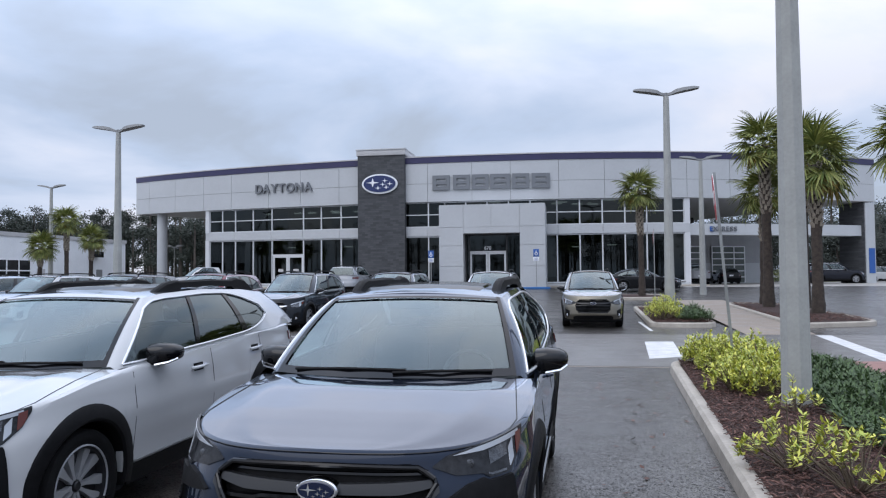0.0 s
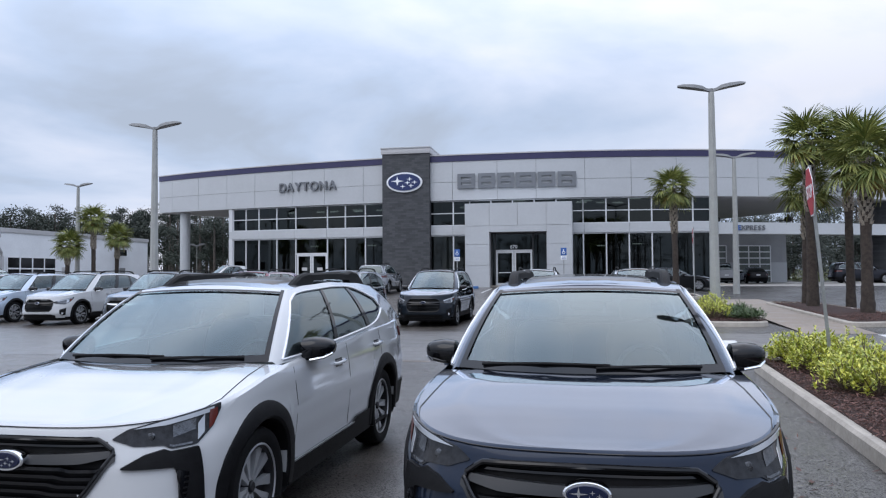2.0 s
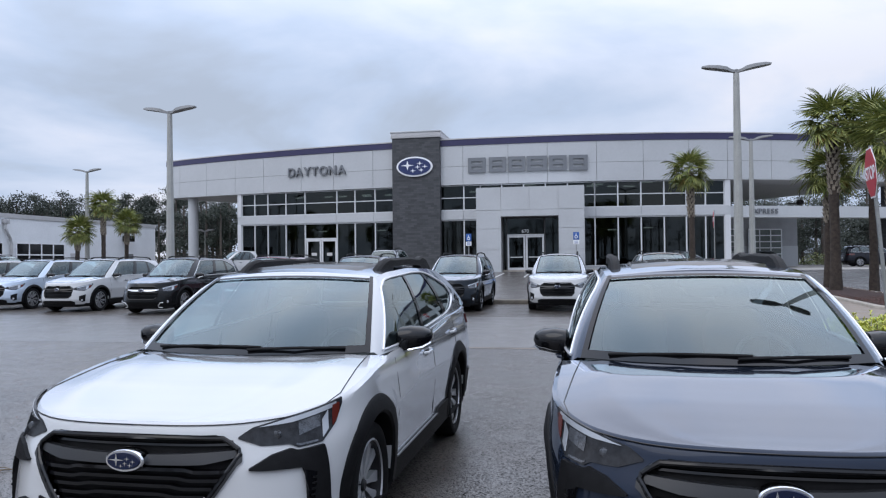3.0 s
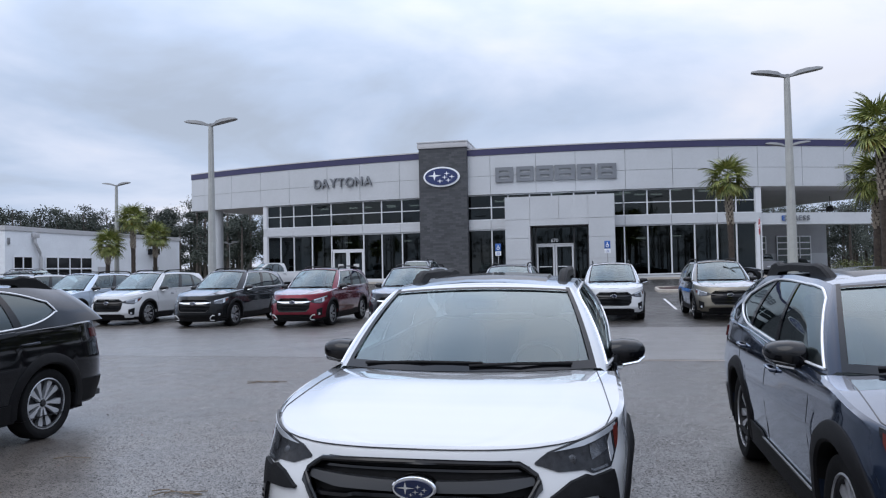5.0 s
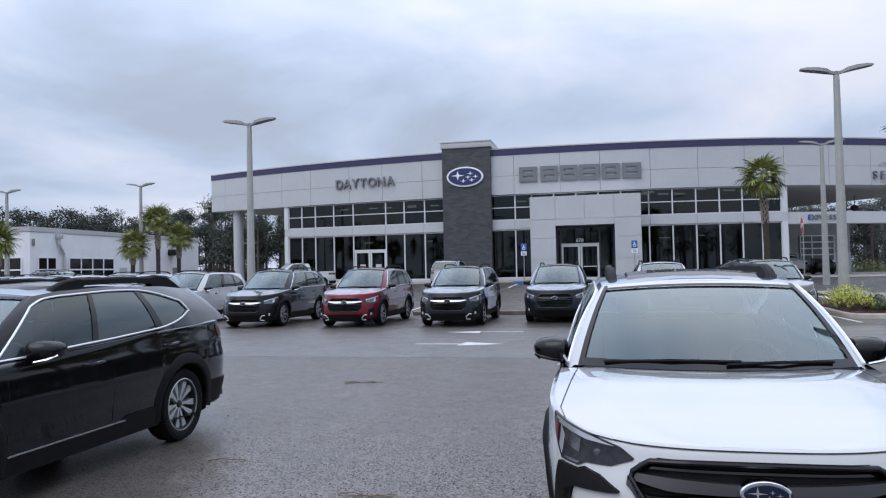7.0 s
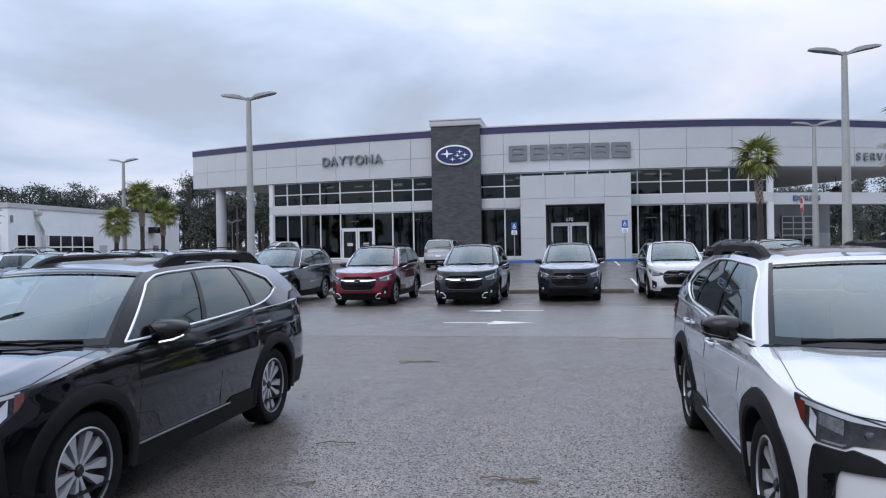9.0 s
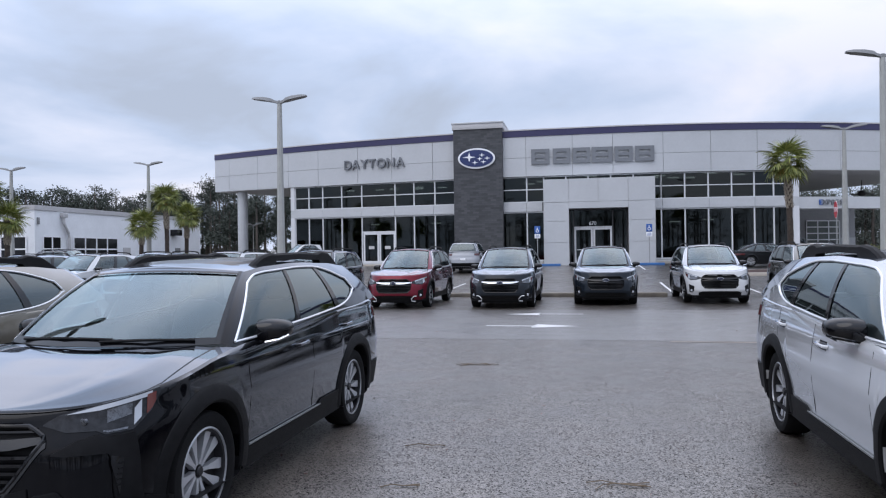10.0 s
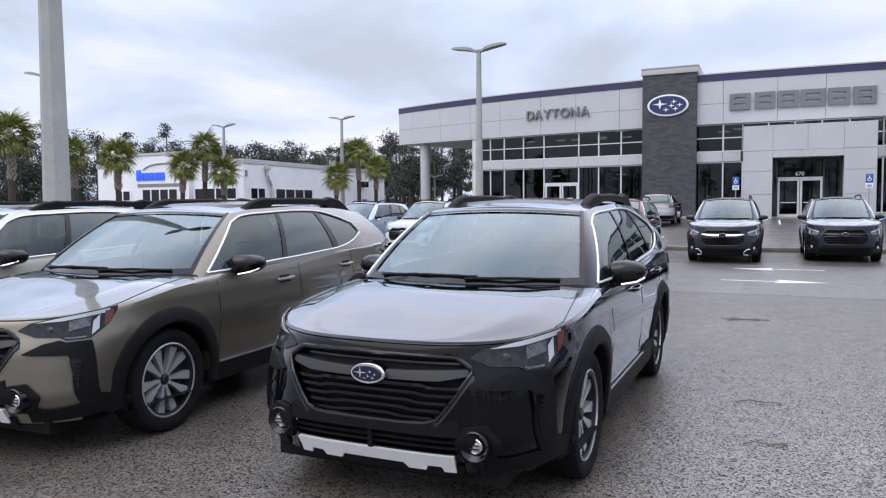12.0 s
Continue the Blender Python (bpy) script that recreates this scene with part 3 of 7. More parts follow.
# glass, pane by pane, with white mullions
ML = (TH_WL, -18.76, -17.4, -15.62, -13.83, -11.03, -9.52, -7.9, -6.0)
MC = (-2.95, -1.27, -0.1)
MU = (-0.1, 1.4, 2.9, 4.4, 5.9, 7.74)
MR = (6.95, 7.74, 9.31, 10.88, 12.46, 14.0, 15.35, TH_WR)
for marks, low in ((ML, True), (MC, True), (MU, False), (MR, True)):
    for i, (a, b) in enumerate(zip(marks, marks[1:])):
        for z0, z1 in ((Z_SILL, Z_MID), (Z_MID, Z_FASCIA)):
            if marks is MR and i == 0:
                continue
            part("pane", slab(a, b, z0, z1, -0.22, -0.21), M_GLASS, showroom, smooth=False)
        if low and not (marks is ML and i == 4):
            part("pane", slab(a, b, Z_LOW, Z_HEAD, -0.22, -0.21), M_GLASS, showroom, smooth=False)
    wide = 0.043
    for k, th in enumerate(marks):
        if not (marks is MR and k == 0):
            part("mullion", slab(th - wide, th + wide, Z_SILL, Z_FASCIA, -0.24, -0.13), M_MULL, showroom, smooth=False)
        if low:
            part("mullion", slab(th - wide, th + wide, Z_LOW, Z_HEAD, -0.24, -0.13), M_MULL, showroom, smooth=False)
    a, b = marks[0], marks[-1]
    if marks is MR:
        a = 7.74
    for z in (Z_SILL - 0.03, Z_MID, Z_FASCIA - 0.04):
        part("transom", slab(a, b, z - 0.035, z + 0.035, -0.235, -0.14), M_MULL, showroom, smooth=False)
    if low:
        for z in (Z_LOW - 0.03, Z_HEAD + 0.04):
            part("transom", slab(marks[0], b, z - 0.04, z + 0.06, -0.235, -0.14), M_MULL, showroom, smooth=False)
for th in (TH_WL - 0.22, TH_WR + 0.2):
    part("corner_trim", slab(th - 0.2, th + 0.2, Z_SILL - 0.1, Z_FASCIA, -0.5, -0.05), M_MULL, showroom, smooth=False)
    part("corner_trim", slab(th - 0.2, th + 0.2, BASE_Z, Z_HEAD + 0.1, -0.5, -0.05), M_MULL, showroom, smooth=False)
    part("corner_trim", slab(th - 0.2, th + 0.2, Z_HEAD + 0.1, Z_SILL - 0.1, -0.5, -0.08), M_PANEL, showroom, smooth=False)
# double door in the left glass
part("pane", slab(-13.83, -11.03, 3.42, Z_HEAD, -0.22, -0.21), M_GLASS, showroom, smooth=False)
for a, b in ((-13.72, -12.41), (-12.37, -11.06)):
    door = part("door", slab(a, b, 0.75, 3.35, -0.2, -0.17), M_GLASS, showroom, "white-framed glass door leaf", smooth=False)
    for t0, t1, z0, z1 in ((a, a + 0.13, 0.75, 3.35), (b - 0.13, b, 0.75, 3.35), (a + 0.13, b - 0.13, 3.2, 3.35), (a + 0.13, b - 0.13, 0.75, 1.0)):
        part("frame", slab(t0, t1, z0, z1, -0.21, -0.14), M_MULL, door, smooth=False)
    part("notice", slab(a + 0.45, b - 0.4, 2.0, 2.25, -0.165, -0.155), M_SOFFIT, door, smooth=False)
part("transom", slab(-13.83, -11.03, 3.35, 3.47, -0.235, -0.13), M_MULL, showroom, smooth=False)
# roof, soffits, back and inside
deep = 26.0
part("roof", slab(TH_L, TH_R, 10.2, 10.3, -deep, -0.3, follow=0), M_SOFFIT, showroom, smooth=False)
part("soffit", slab(TH_L + 0.05, TH_WL, Z_FASCIA - 0.02, Z_FASCIA + 0.04, -14, 0.0), M_SOFFIT, showroom, "grey overhang soffit", smooth=False)
part("soffit", slab(TH_WR, TH_R - 0.05, Z_FASCIA - 0.02, Z_FASCIA + 0.04, -24, 0.0), M_SOFFIT, showroom, "grey drive-through soffit", smooth=False)
part("fascia_return", slab(TH_L, TH_L + 0.12, Z_FASCIA, Z_TOP, -14, 0.05), M_PANEL, showroom, smooth=False)
part("fascia_return", slab(TH_R - 0.12, TH_R, Z_FASCIA, Z_TOP, -24, 0.05), M_PANEL, showroom, smooth=False)
part("back_wall", slab(TH_WL, TH_WR, BASE_Z - 0.3, 10.2, -16.3, -16.0, follow=0), M_INT, showroom, smooth=False)
part("side_wall", slab(TH_WL - 0.1, TH_WL + 0.15, BASE_Z - 0.3, 10.2, -16.0, -0.5, follow=0), M_PANEL, showroom, smooth=False)
part("side_wall", slab(TH_WR + 0.05, TH_WR + 0.3, BASE_Z - 0.3, 10.2, -16.0, -0.5, follow=0), M_GREYWALL, showroom, smooth=False)
part("showroom_floor", slab(TH_WL, TH_WR, BASE_Z - 0.2, BASE_Z + 0.05, -16, -0.3, follow=0), M_SOFFIT, showroom, smooth=False)
part("showroom_ceiling", slab(TH_WL, TH_WR, 7.75, 7.85, -16, -0.3, follow=0), M_SOFFIT, showroom, smooth=False)
part("upper_floor", slab(TH_WL, TH_WR, Z_HEAD + 0.15, Z_SILL - 0.15, -3.2, -0.3, follow=0), M_INT, showroom, smooth=False)
rnd = random.Random(5)
for th in (-19.3, -16.4, -15.0, -12.8, -12.2, -10.3, -9.0, -7.4, -1.9, -0.6, 1.0, 3.3, 8.4, 8.6, 10.2, 11.6, 12.1, 14.8):
    o = -rnd.uniform(3.0, 9.0)
    strip_light = tagged(part("ceiling_light", slab(th - 0.45, th + 0.45, 7.62, 7.72, o - 0.12, o, follow=0), M_TUBE, None, smooth=False), "lit linear white ceiling light inside the showroom", "ceiling light", "showroom ceiling lights")
for th, o, z in ((-16.0, -6.0, 4.3), (-9.5, -5.0, 4.2), (9.9, -5.0, 3.9), (13.2, -6.5, 4.1)):
    tagged(part("ceiling_light", slab(th - 0.4, th + 0.4, z, z + 0.08, o - 0.1, o, follow=0), M_TUBE, None, smooth=False), "lit linear white ceiling light inside the showroom", "ceiling light", "showroom ceiling lights")
# stone tower with its coping
part("tower", new_box(-7.93, -4.1, 51.69, 57.0, BASE_Z - 0.3, 11.2), M_STONE, showroom, "dark split-face stone entrance tower", smooth=False)
part("tower_coping", new_box(-8.02, -4.02, 51.6, 57.1, 11.2, 11.62, 0.02), M_SOFFIT, showroom)
part("tower_coping", new_box(-8.06, -3.98, 51.55, 57.15, 11.62, 11.74, 0.02), M_PANEL, showroom)
# entrance portal
EX = (-0.83, 0.97, 3.03, 5.10, 6.93)
EY = 48.75
part("portal_core", new_box(EX[0] + 0.03, EX[1] - 0.04, EY + 0.05, 52.0, BASE_Z - 0.3, 6.76), M_SOFFIT, showroom, smooth=False)
part("portal_core", new_box(EX[3] + 0.04, EX[4] - 0.03, EY + 0.05, 52.0, BASE_Z - 0.3, 6.76), M_SOFFIT, showroom, smooth=False)
part("portal_core", new_box(EX[1] - 0.04, EX[3] + 0.04, EY + 0.05, 52.0, 4.7, 6.76), M_SOFFIT, showroom, smooth=False)
for x0, x1 in zip(EX, EX[1:]):
    part("portal_panel", new_box(x0 + 0.012, x1 - 0.012, EY, EY + 0.05, 5.17, 6.77), M_PANEL, showroom, smooth=False)
for x0, x1 in ((EX[0], EX[1]), (EX[3], EX[4])):
    for z0, z1 in ((BASE_Z - 0.2, 2.27), (2.27, 3.8), (3.8, 5.15)):
        part("portal_panel", new_box(x0 + 0.012, x1 - 0.012, EY, EY + 0.05, z0 + 0.012, z1 - 0.012), M_PANEL, showroom, smooth=False)
for x0, x1 in ((EX[1], EX[2]), (EX[2], EX[3])):
    part("portal_panel", new_box(x0, x1, EY - 0.02, EY + 0.05, 4.70, 5.15), M_PANEL, showroom, smooth=False)
for x in (EX[0], EX[4]):
    part("portal_side", new_box(x - 0.02, x + 0.02, EY + 0.06, 52.2, BASE_Z - 0.3, 6.77), M_PANEL, showroom, smooth=False)
part("portal_roof", new_box(EX[0], EX[4], EY, 52.2, 6.77, 6.82), M_PANEL, showroom, smooth=False)
DY = 50.0
for x in (1.0, 1.25, 4.05, 5.06):
    part("entrance_frame", new_box(x - 0.05, x + 0.05, DY - 0.05, DY + 0.05, BASE_Z, 4.7), M_DARKMULL, showroom, smooth=False)
part("entrance_frame", new_box(1.0, 5.06, DY - 0.05, DY + 0.05, 4.58, 4.7), M_DARKMULL, showroom, smooth=False)
for x0, x1 in ((1.05, 1.2), (4.1, 5.01)):
    part("pane", new_box(x0, x1, DY - 0.005, DY + 0.005, BASE_Z, 4.58), M_GLASS, showroom, smooth=False)
part("pane", new_box(1.3, 4.0, DY - 0.005, DY + 0.005, 3.4, 4.58), M_GLASS, showroom, smooth=False)
for x0, x1 in ((1.30, 2.62), (2.66, 3.99)):
    door = part("door", new_box(x0, x1, DY - 0.01, DY + 0.01, 0.7, 3.3), M_GLASS, showroom, "white-framed entrance door leaf", smooth=False)
    for a, b, z0, z1 in ((x0, x0 + 0.13, 0.7, 3.32), (x1 - 0.13, x1, 0.7, 3.32), (x0 + 0.13, x1 - 0.13, 3.18, 3.32), (x0 + 0.13, x1 - 0.13, 0.7, 0.95)):
        part("frame", new_box(a, b, DY - 0.04, DY - 0.012, z0, z1), M_MULL, door, smooth=False)
    part("push_bar", new_box(x0 + 0.2, x1 - 0.2, DY - 0.07, DY - 0.05, 1.7, 1.75), M_SATIN, door, smooth=False)
part("entrance_frame", new_box(1.3, 4.0, DY - 0.05, DY + 0.05, 3.33, 3.42), M_MULL, showroom, smooth=False)
number = words("house_number", "670", 0.36, M_MULL, showroom, pose(2.63, DY - 0.06, 3.63, 90), 0.015)
# lettering
days = thing("facade_lettering", "raised dark grey letters on the white fascia", "sign")
for ch, th in zip("DAYTONA", (-14.85, -14.15, -13.42, -12.75, -12.0, -11.22, -10.45)):
    p = arc_pt(th, 9.0 + rise(th), 0.16)
    words("letter", ch, 1.05, M_LETTER, days, pose(p.x, p.y, p.z, 90, 0, th), 0.07)
serv = thing("facade_lettering", "raised dark grey letters above the service drive", "sign")
for k, ch in enumerate("SERVICE"):
    th = 23.55 + 0.60 * k
    p = arc_pt(th, 8.25, 0.16)
    words("letter", ch, 0.82, M_LETTER, serv, pose(p.x, p.y, p.z, 90, 0, th), 0.06)
# brand sign: six plain grey blocks with slots
brand = thing("brand_sign", "six plain grey metal block shapes on the white fascia", "sign")
for a, b in ((-0.90, 0.33), (0.55, 1.73), (1.90, 3.04), (3.15, 4.52), (4.66, 5.85), (6.01, 7.26)):
    bm = bmesh.new()
    z0, z1, w = 8.33, 9.48, (b - a) * 0.22
    for q0, q1 in ((z0, z0 + 0.27), (z0 + 0.46, z0 + 0.69), (z1 - 0.27, z1)):
        arc_slab(bm, a, b, q0, q1, 0.06, 0.2, follow=0)
    for t0, t1 in ((a, a + w), (b - w, b)):
        for q0, q1 in ((z0 + 0.27, z0 + 0.46), (z0 + 0.69, z1 - 0.27)):
            arc_slab(bm, t0, t1, q0, q1, 0.06, 0.2, follow=0)
    part("block", bm, M_LETTER, brand, smooth=False)


def oval_sign(cx, y, cz, rx, rz):
    sign = thing("oval_emblem", "blue oval emblem with white rim on the stone tower", "sign")
    for name, f, y0, m in (("rim", 1.0, 0.0, M_WHITE), ("field", 0.9, -0.05, M_NAVY)):
        bm = bmesh.new()
        n = 40
        ring = [(cx + rx * f * math.cos(2 * math.pi * k / n), cz + rz * (f if f == 1 else 0.84) * math.sin(2 * math.pi * k / n)) for k in range(n)]
        vs = grid(bm, [[(x, y + y0 + 0.0, z) for x, z in ring], [(x, y + y0 - 0.12, z) for x, z in ring]], closed=True)
        bm.faces.new(vs[1])
        bmesh.ops.recalc_face_normals(bm, faces=bm.faces)
        part(name, bm, m, sign)
    for px, pz, s in ((-0.38, 0.12, 0.36), (0.30, 0.30, 0.17), (0.58, -0.02, 0.17), (0.18, -0.06, 0.17), (0.38, -0.36, 0.17), (-0.08, -0.42, 0.17)):
        bm = bmesh.new()
        sx, sz = s * rx, s * rx * 0.7
        ring = []
        for k in range(8):
            f = 1.0 if k % 2 == 0 else 0.26
            a = math.pi / 4 * k
            ring.append(bm.verts.new((cx + px * rx + sx * f * math.cos(a), y - 0.19, cz + pz * rz + sz * f * math.sin(a))))
        bm.faces.new(ring[::-1])
        ret = bmesh.ops.extrude_face_region(bm, geom=bm.faces[:])
        bmesh.ops.translate(bm, verts=[v for v in ret["geom"] if isinstance(v, bmesh.types.BMVert)], vec=(0, 0.03, 0))
        bmesh.ops.recalc_face_normals(bm, faces=bm.faces)
        part("white_shape", bm, M_WHITE, sign, smooth=False)


oval_sign(-6.1, 51.69, 8.92, 1.45, 0.79)
# column under the left overhang, drive-through pillar, beam and bays on the right
col = arc_pt(-27.3, 0, -0.9)
part("column", lathe(bmesh.new(), [(0.47, BASE_Z - 0.3), (0.47, Z_FASCIA + 0.3)], centre=(col.x, col.y, 0), n=28), M_PANEL, showroom, "round white column")
col = arc_pt(-21.2, 0, -5.0)
part("column", lathe(bmesh.new(), [(0.3, BASE_Z - 0.3), (0.3, Z_FASCIA + 0.3)], centre=(col.x, col.y, 0), n=20), M_PANEL, showroom, "round white column")
part("pillar", slab(32.0, TH_R, BASE_Z - 0.3, Z_FASCIA, -2.4, 0.02, follow=0), M_PANEL, showroom, "white drive-through pillar", smooth=False)
part("pillar_cladding", slab(31.9, 31.995, BASE_Z - 0.3, Z_FASCIA, -2.4, -0.05, follow=0), M_STONE, showroom, smooth=False)
part("poster", slab(32.25, TH_R - 0.1, 1.5, 3.6, 0.03, 0.05, follow=0), M_SIGNBLUE, showroom, "blue and white poster on the pillar", smooth=False)
part("beam", slab(TH_WR + 0.4, 31.9, Z_HEAD, Z_SILL + 0.02, -1.5, -0.3, follow=0), M_PANEL, showroom, "white beam over the service lanes", smooth=False)
part("bay_wall", slab(TH_WR + 0.4, 30.8, BASE_Z - 0.3, 5.75, -10.6, -10.2, follow=0), M_GREYWALL, showroom, "grey wall of the service bays", smooth=False)
part("bay_base", slab(TH_WR + 0.4, 30.8, BASE_Z - 0.3, 2.55, -10.2, -10.16, follow=0), M_PANEL, showroom, "white lower wall of the service bays", smooth=False)
for a, b in ((19.7, 23.5), (24.75, 28.6)):
    door = part("garage_door", slab(a, b, BASE_Z, 4.1, -10.15, -10.05, follow=0), M_FROSTED, showroom, "white sectional garage door with glazed panels", smooth=False)
    for k in range(7):
        z = BASE_Z + (4.1 - BASE_Z) * k / 6
        part("rail", slab(a, b, z - 0.05, z + 0.05, -10.05, -9.98, follow=0), M_WHITE, door, smooth=False)
    for k in range(4):
        t = a + (b - a) * k / 3
        part("stile", slab(t - 0.05, t + 0.05, BASE_Z, 4.1, -10.04, -9.99, follow=0), M_WHITE, door, smooth=False)
expr = thing("service_sign", "small raised letters on the white service beam", "sign")
for k, ch in enumerate("EXPRESS"):
    th = 18.75 + 0.31 * k
    p = arc_pt(th, 5.08, -0.22)
    words("letter", ch, 0.54, M_SIGNBLUE if k == 0 else M_LETTER, expr, pose(p.x, p.y, p.z, 90, 0, th), 0.04)
# hanging fans under the service canopy
for th, o in ((20.6, -7.0), (27.0, -6.0)):
    c = arc_pt(th, 0, o)
    fan = thing("canopy_fan", "black hanging fan under the service canopy", "ceiling fan", "canopy fans")
    part("rod", lathe(bmesh.new(), [(0.03, 6.5), (0.03, Z_FASCIA - 0.02)], centre=(c.x, c.y, 0), n=8), M_DARKMULL, fan)
    part("motor", lathe(bmesh.new(), [(0.02, 6.0), (0.30, 6.08), (0.34, 6.3), (0.22, 6.5), (0.02, 6.55)], centre=(c.x, c.y, 0), n=16), M_DARKMULL, fan)
    for k in range(4):
        bm = new_box(0.25, 1.15, -0.11, 0.11, -0.015, 0.015)
        part("blade", bm, M_DARKMULL, fan, smooth=False).matrix_basis = pose(c.x, c.y, 6.2, 0, 0, 20 + 90 * k) @ pose(0, 0, 0, 12)
# walk along the facade
part("apron", slab(-21, 17.4, BASE_Z - 0.3, BASE_Z + 0.12, -0.05, 2.2, follow=0), M_CONC, showroom, "pale concrete walk along the facade", smooth=False)


# ---- cars ----
WAGON = dict(wb=2.71, fo=0.945, ro=1.09, hw=0.925, wheel=0.352, wheel_w=0.225, arch=0.405, sill=0.27, nose_n=2.7, rear_n=3.2,
             top=((-0.95, 0.868), (-0.84, 0.873), (-0.76, 0.880), (-0.68, 0.891), (-0.57, 0.909), (-0.42, 0.934), (-0.27, 0.953), (0.0, 0.988), (0.42, 1.028), (1.46, 1.075), (2.42, 1.118), (3.9, 1.155)),
             cowl=(0.17, 0.40, 1.042), ws_top=(0.98, 1.05), roof=(1.492, 1.520, 1.53, 1.505), rear_glass=(3.70, 3.38), a_x=0.785, roof_x=0.61,
             belt_x=0.865, b0=0.37, b1=3.62, t0=1.05, t1=3.15, lean=1.15, glass=(1.024, 1.322, 1.345, 1.600, 1.632, 1.815), rail=True, mirror=(0.79, 1.07), tw=0.892, spokes=10)
SUV = dict(WAGON, wb=2.89, fo=0.98, ro=1.13, hw=0.96, wheel=0.37, arch=0.425, sill=0.29, nose_n=2.35, rear_n=3.6,
           top=((-0.98, 0.965), (-0.8, 0.985), (-0.5, 1.03), (-0.2, 1.075), (0.42, 1.13), (2.2, 1.16), (4.0, 1.20)),
           cowl=(0.22, 0.45, 1.13), ws_top=(1.08, 1.24), roof=(1.70, 1.755, 1.745, 1.70), rear_glass=(3.90, 3.70), a_x=0.76, roof_x=0.63,
           belt_x=0.90, b0=0.5, b1=3.84, t0=1.32, t1=3.62, lean=1.0, glass=(1.035, 1.385, 1.45, 1.685, 1.725, 1.915), rail=False, mirror=(0.78, 1.16), tw=0.927, spokes=10)
SEDAN = dict(WAGON, wb=2.67, fo=0.9, ro=1.05, hw=0.89, wheel=0.325, arch=0.37, sill=0.2,
             top=((-0.9, 0.72), (-0.5, 0.80), (0.0, 0.86), (0.42, 0.90), (2.2, 0.93), (3.7, 0.98)), cowl=(0.3, 0.5, 0.90),
             ws_top=(1.3, 1.45), roof=(1.36, 1.42, 1.40, 1.33), rear_glass=(3.45, 2.75), a_x=0.72, roof_x=0.55, belt_x=0.82, b0=0.56, b1=3.3, t0=1.45, t1=2.62, lean=1.0, glass=SUV["glass"], rail=None, mirror=(0.85, 0.95), tw=0.87)


class Shape:
    """The skin of a car body: front axle at the origin, nose towards -y."""

    def __init__(self, p):
        self.p = p
        self.end = p["wb"] + p["ro"]
        self.yf, self.yr = 0.05, self.end - 0.62
        self.af, self.ar = p["fo"] + 0.05, 0.62

    def width(self, z):
        return self.p["hw"] * interp(((0.2, 0.940), (0.45, 0.966), (0.62, 0.988), (0.74, 1.0), (0.9, 0.982), (1.1, 0.946), (1.3, 0.93)), z)

    def ring(self, q, z, off=0.0, side=1):
        """q 0..1 round the nose, 1..2 along the flank, 2..3 round the tail."""
        w = self.width(z)
        if q <= 1:
            n = self.p["nose_n"] + 0.9 * (1 - min(1, max(0, (z - 0.42) / 0.4)))
            a = self.af - interp(((0.2, 0.10), (0.42, 0.0), (0.66, 0.005), (0.8, 0.045), (1.0, 0.11)), z)
            s, c = math.sin(q * math.pi / 2), math.cos(q * math.pi / 2)
            x, y = w * s ** (2 / n), self.yf - a * c ** (2 / n)
            nx, ny = (x / w) ** (n - 1) / w, -((self.yf - y) / a) ** (n - 1) / a
        elif q <= 2:
            t = q - 1
            x, y = w * (1 - 0.0 * t), self.yf + (self.yr - self.yf) * t
            nx, ny = 1.0, 0.0
        else:
            n = self.p["rear_n"]
            a = self.ar - interp(((0.25, 0.14), (0.5, 0.0), (0.68, 0.02), (0.9, 0.07), (1.2, 0.14)), z)
            c, s = math.sin((q - 2) * math.pi / 2), math.cos((q - 2) * math.pi / 2)
            x, y = w * max(s, 0) ** (2 / n), self.yr + a * c ** (2 / n)
            nx, ny = (x / w) ** (n - 1) / w, ((y - self.yr) / a) ** (n - 1) / a
        k = math.hypot(nx, ny) or 1
        return (side * (x + nx / k * off), y + ny / k * off, z)

    def top(self, y):
        return sum(interp(self.p["top"], y + d) for d in (-0.14, -0.07, 0.0, 0.07, 0.14)) / 5

    def q_of_y(self, y):
        return 1 + (y - self.yf) / (self.yr - self.yf)

    def under(self, y, q):
        z = self.p["sill"] - (0.03 if q < 0.6 else 0)
        for ya in (0.0, self.p["wb"]):
            d = self.p["arch"] ** 2 - (y - ya) ** 2
            if d > 0 and 0.55 < q < 2.6:
                z = max(z, self.p["wheel"] + math.sqrt(d))
        return z


def patch(sh, q0, q1, zb, zt, off, bm=None, nq=10, nz=3, sides=(1,), thick=0.012, mi=0):
    """A piece of trim that follows the skin between q0 and q1, from zb(q) to zt(q), off proud of it."""
    bm = bm or bmesh.new()
    for side in sides:
        rows = []
        for i in range(nq + 1):
            q = q0 + (q1 - q0) * i / nq
            b, t = zb(q), zt(q)
            rows.append([sh.ring(q, b, off - thick, side)] + [sh.ring(q, b + (t - b) * j / nz, off, side) for j in range(nz + 1)] + [sh.ring(q, t, off - thick, side)])
        vs = grid(bm, rows, mi)
        bm.faces.new(vs[0]).material_index = mi
        bm.faces.new(vs[-1]).material_index = mi
    bmesh.ops.recalc_face_normals(bm, faces=bm.faces)
    return bm


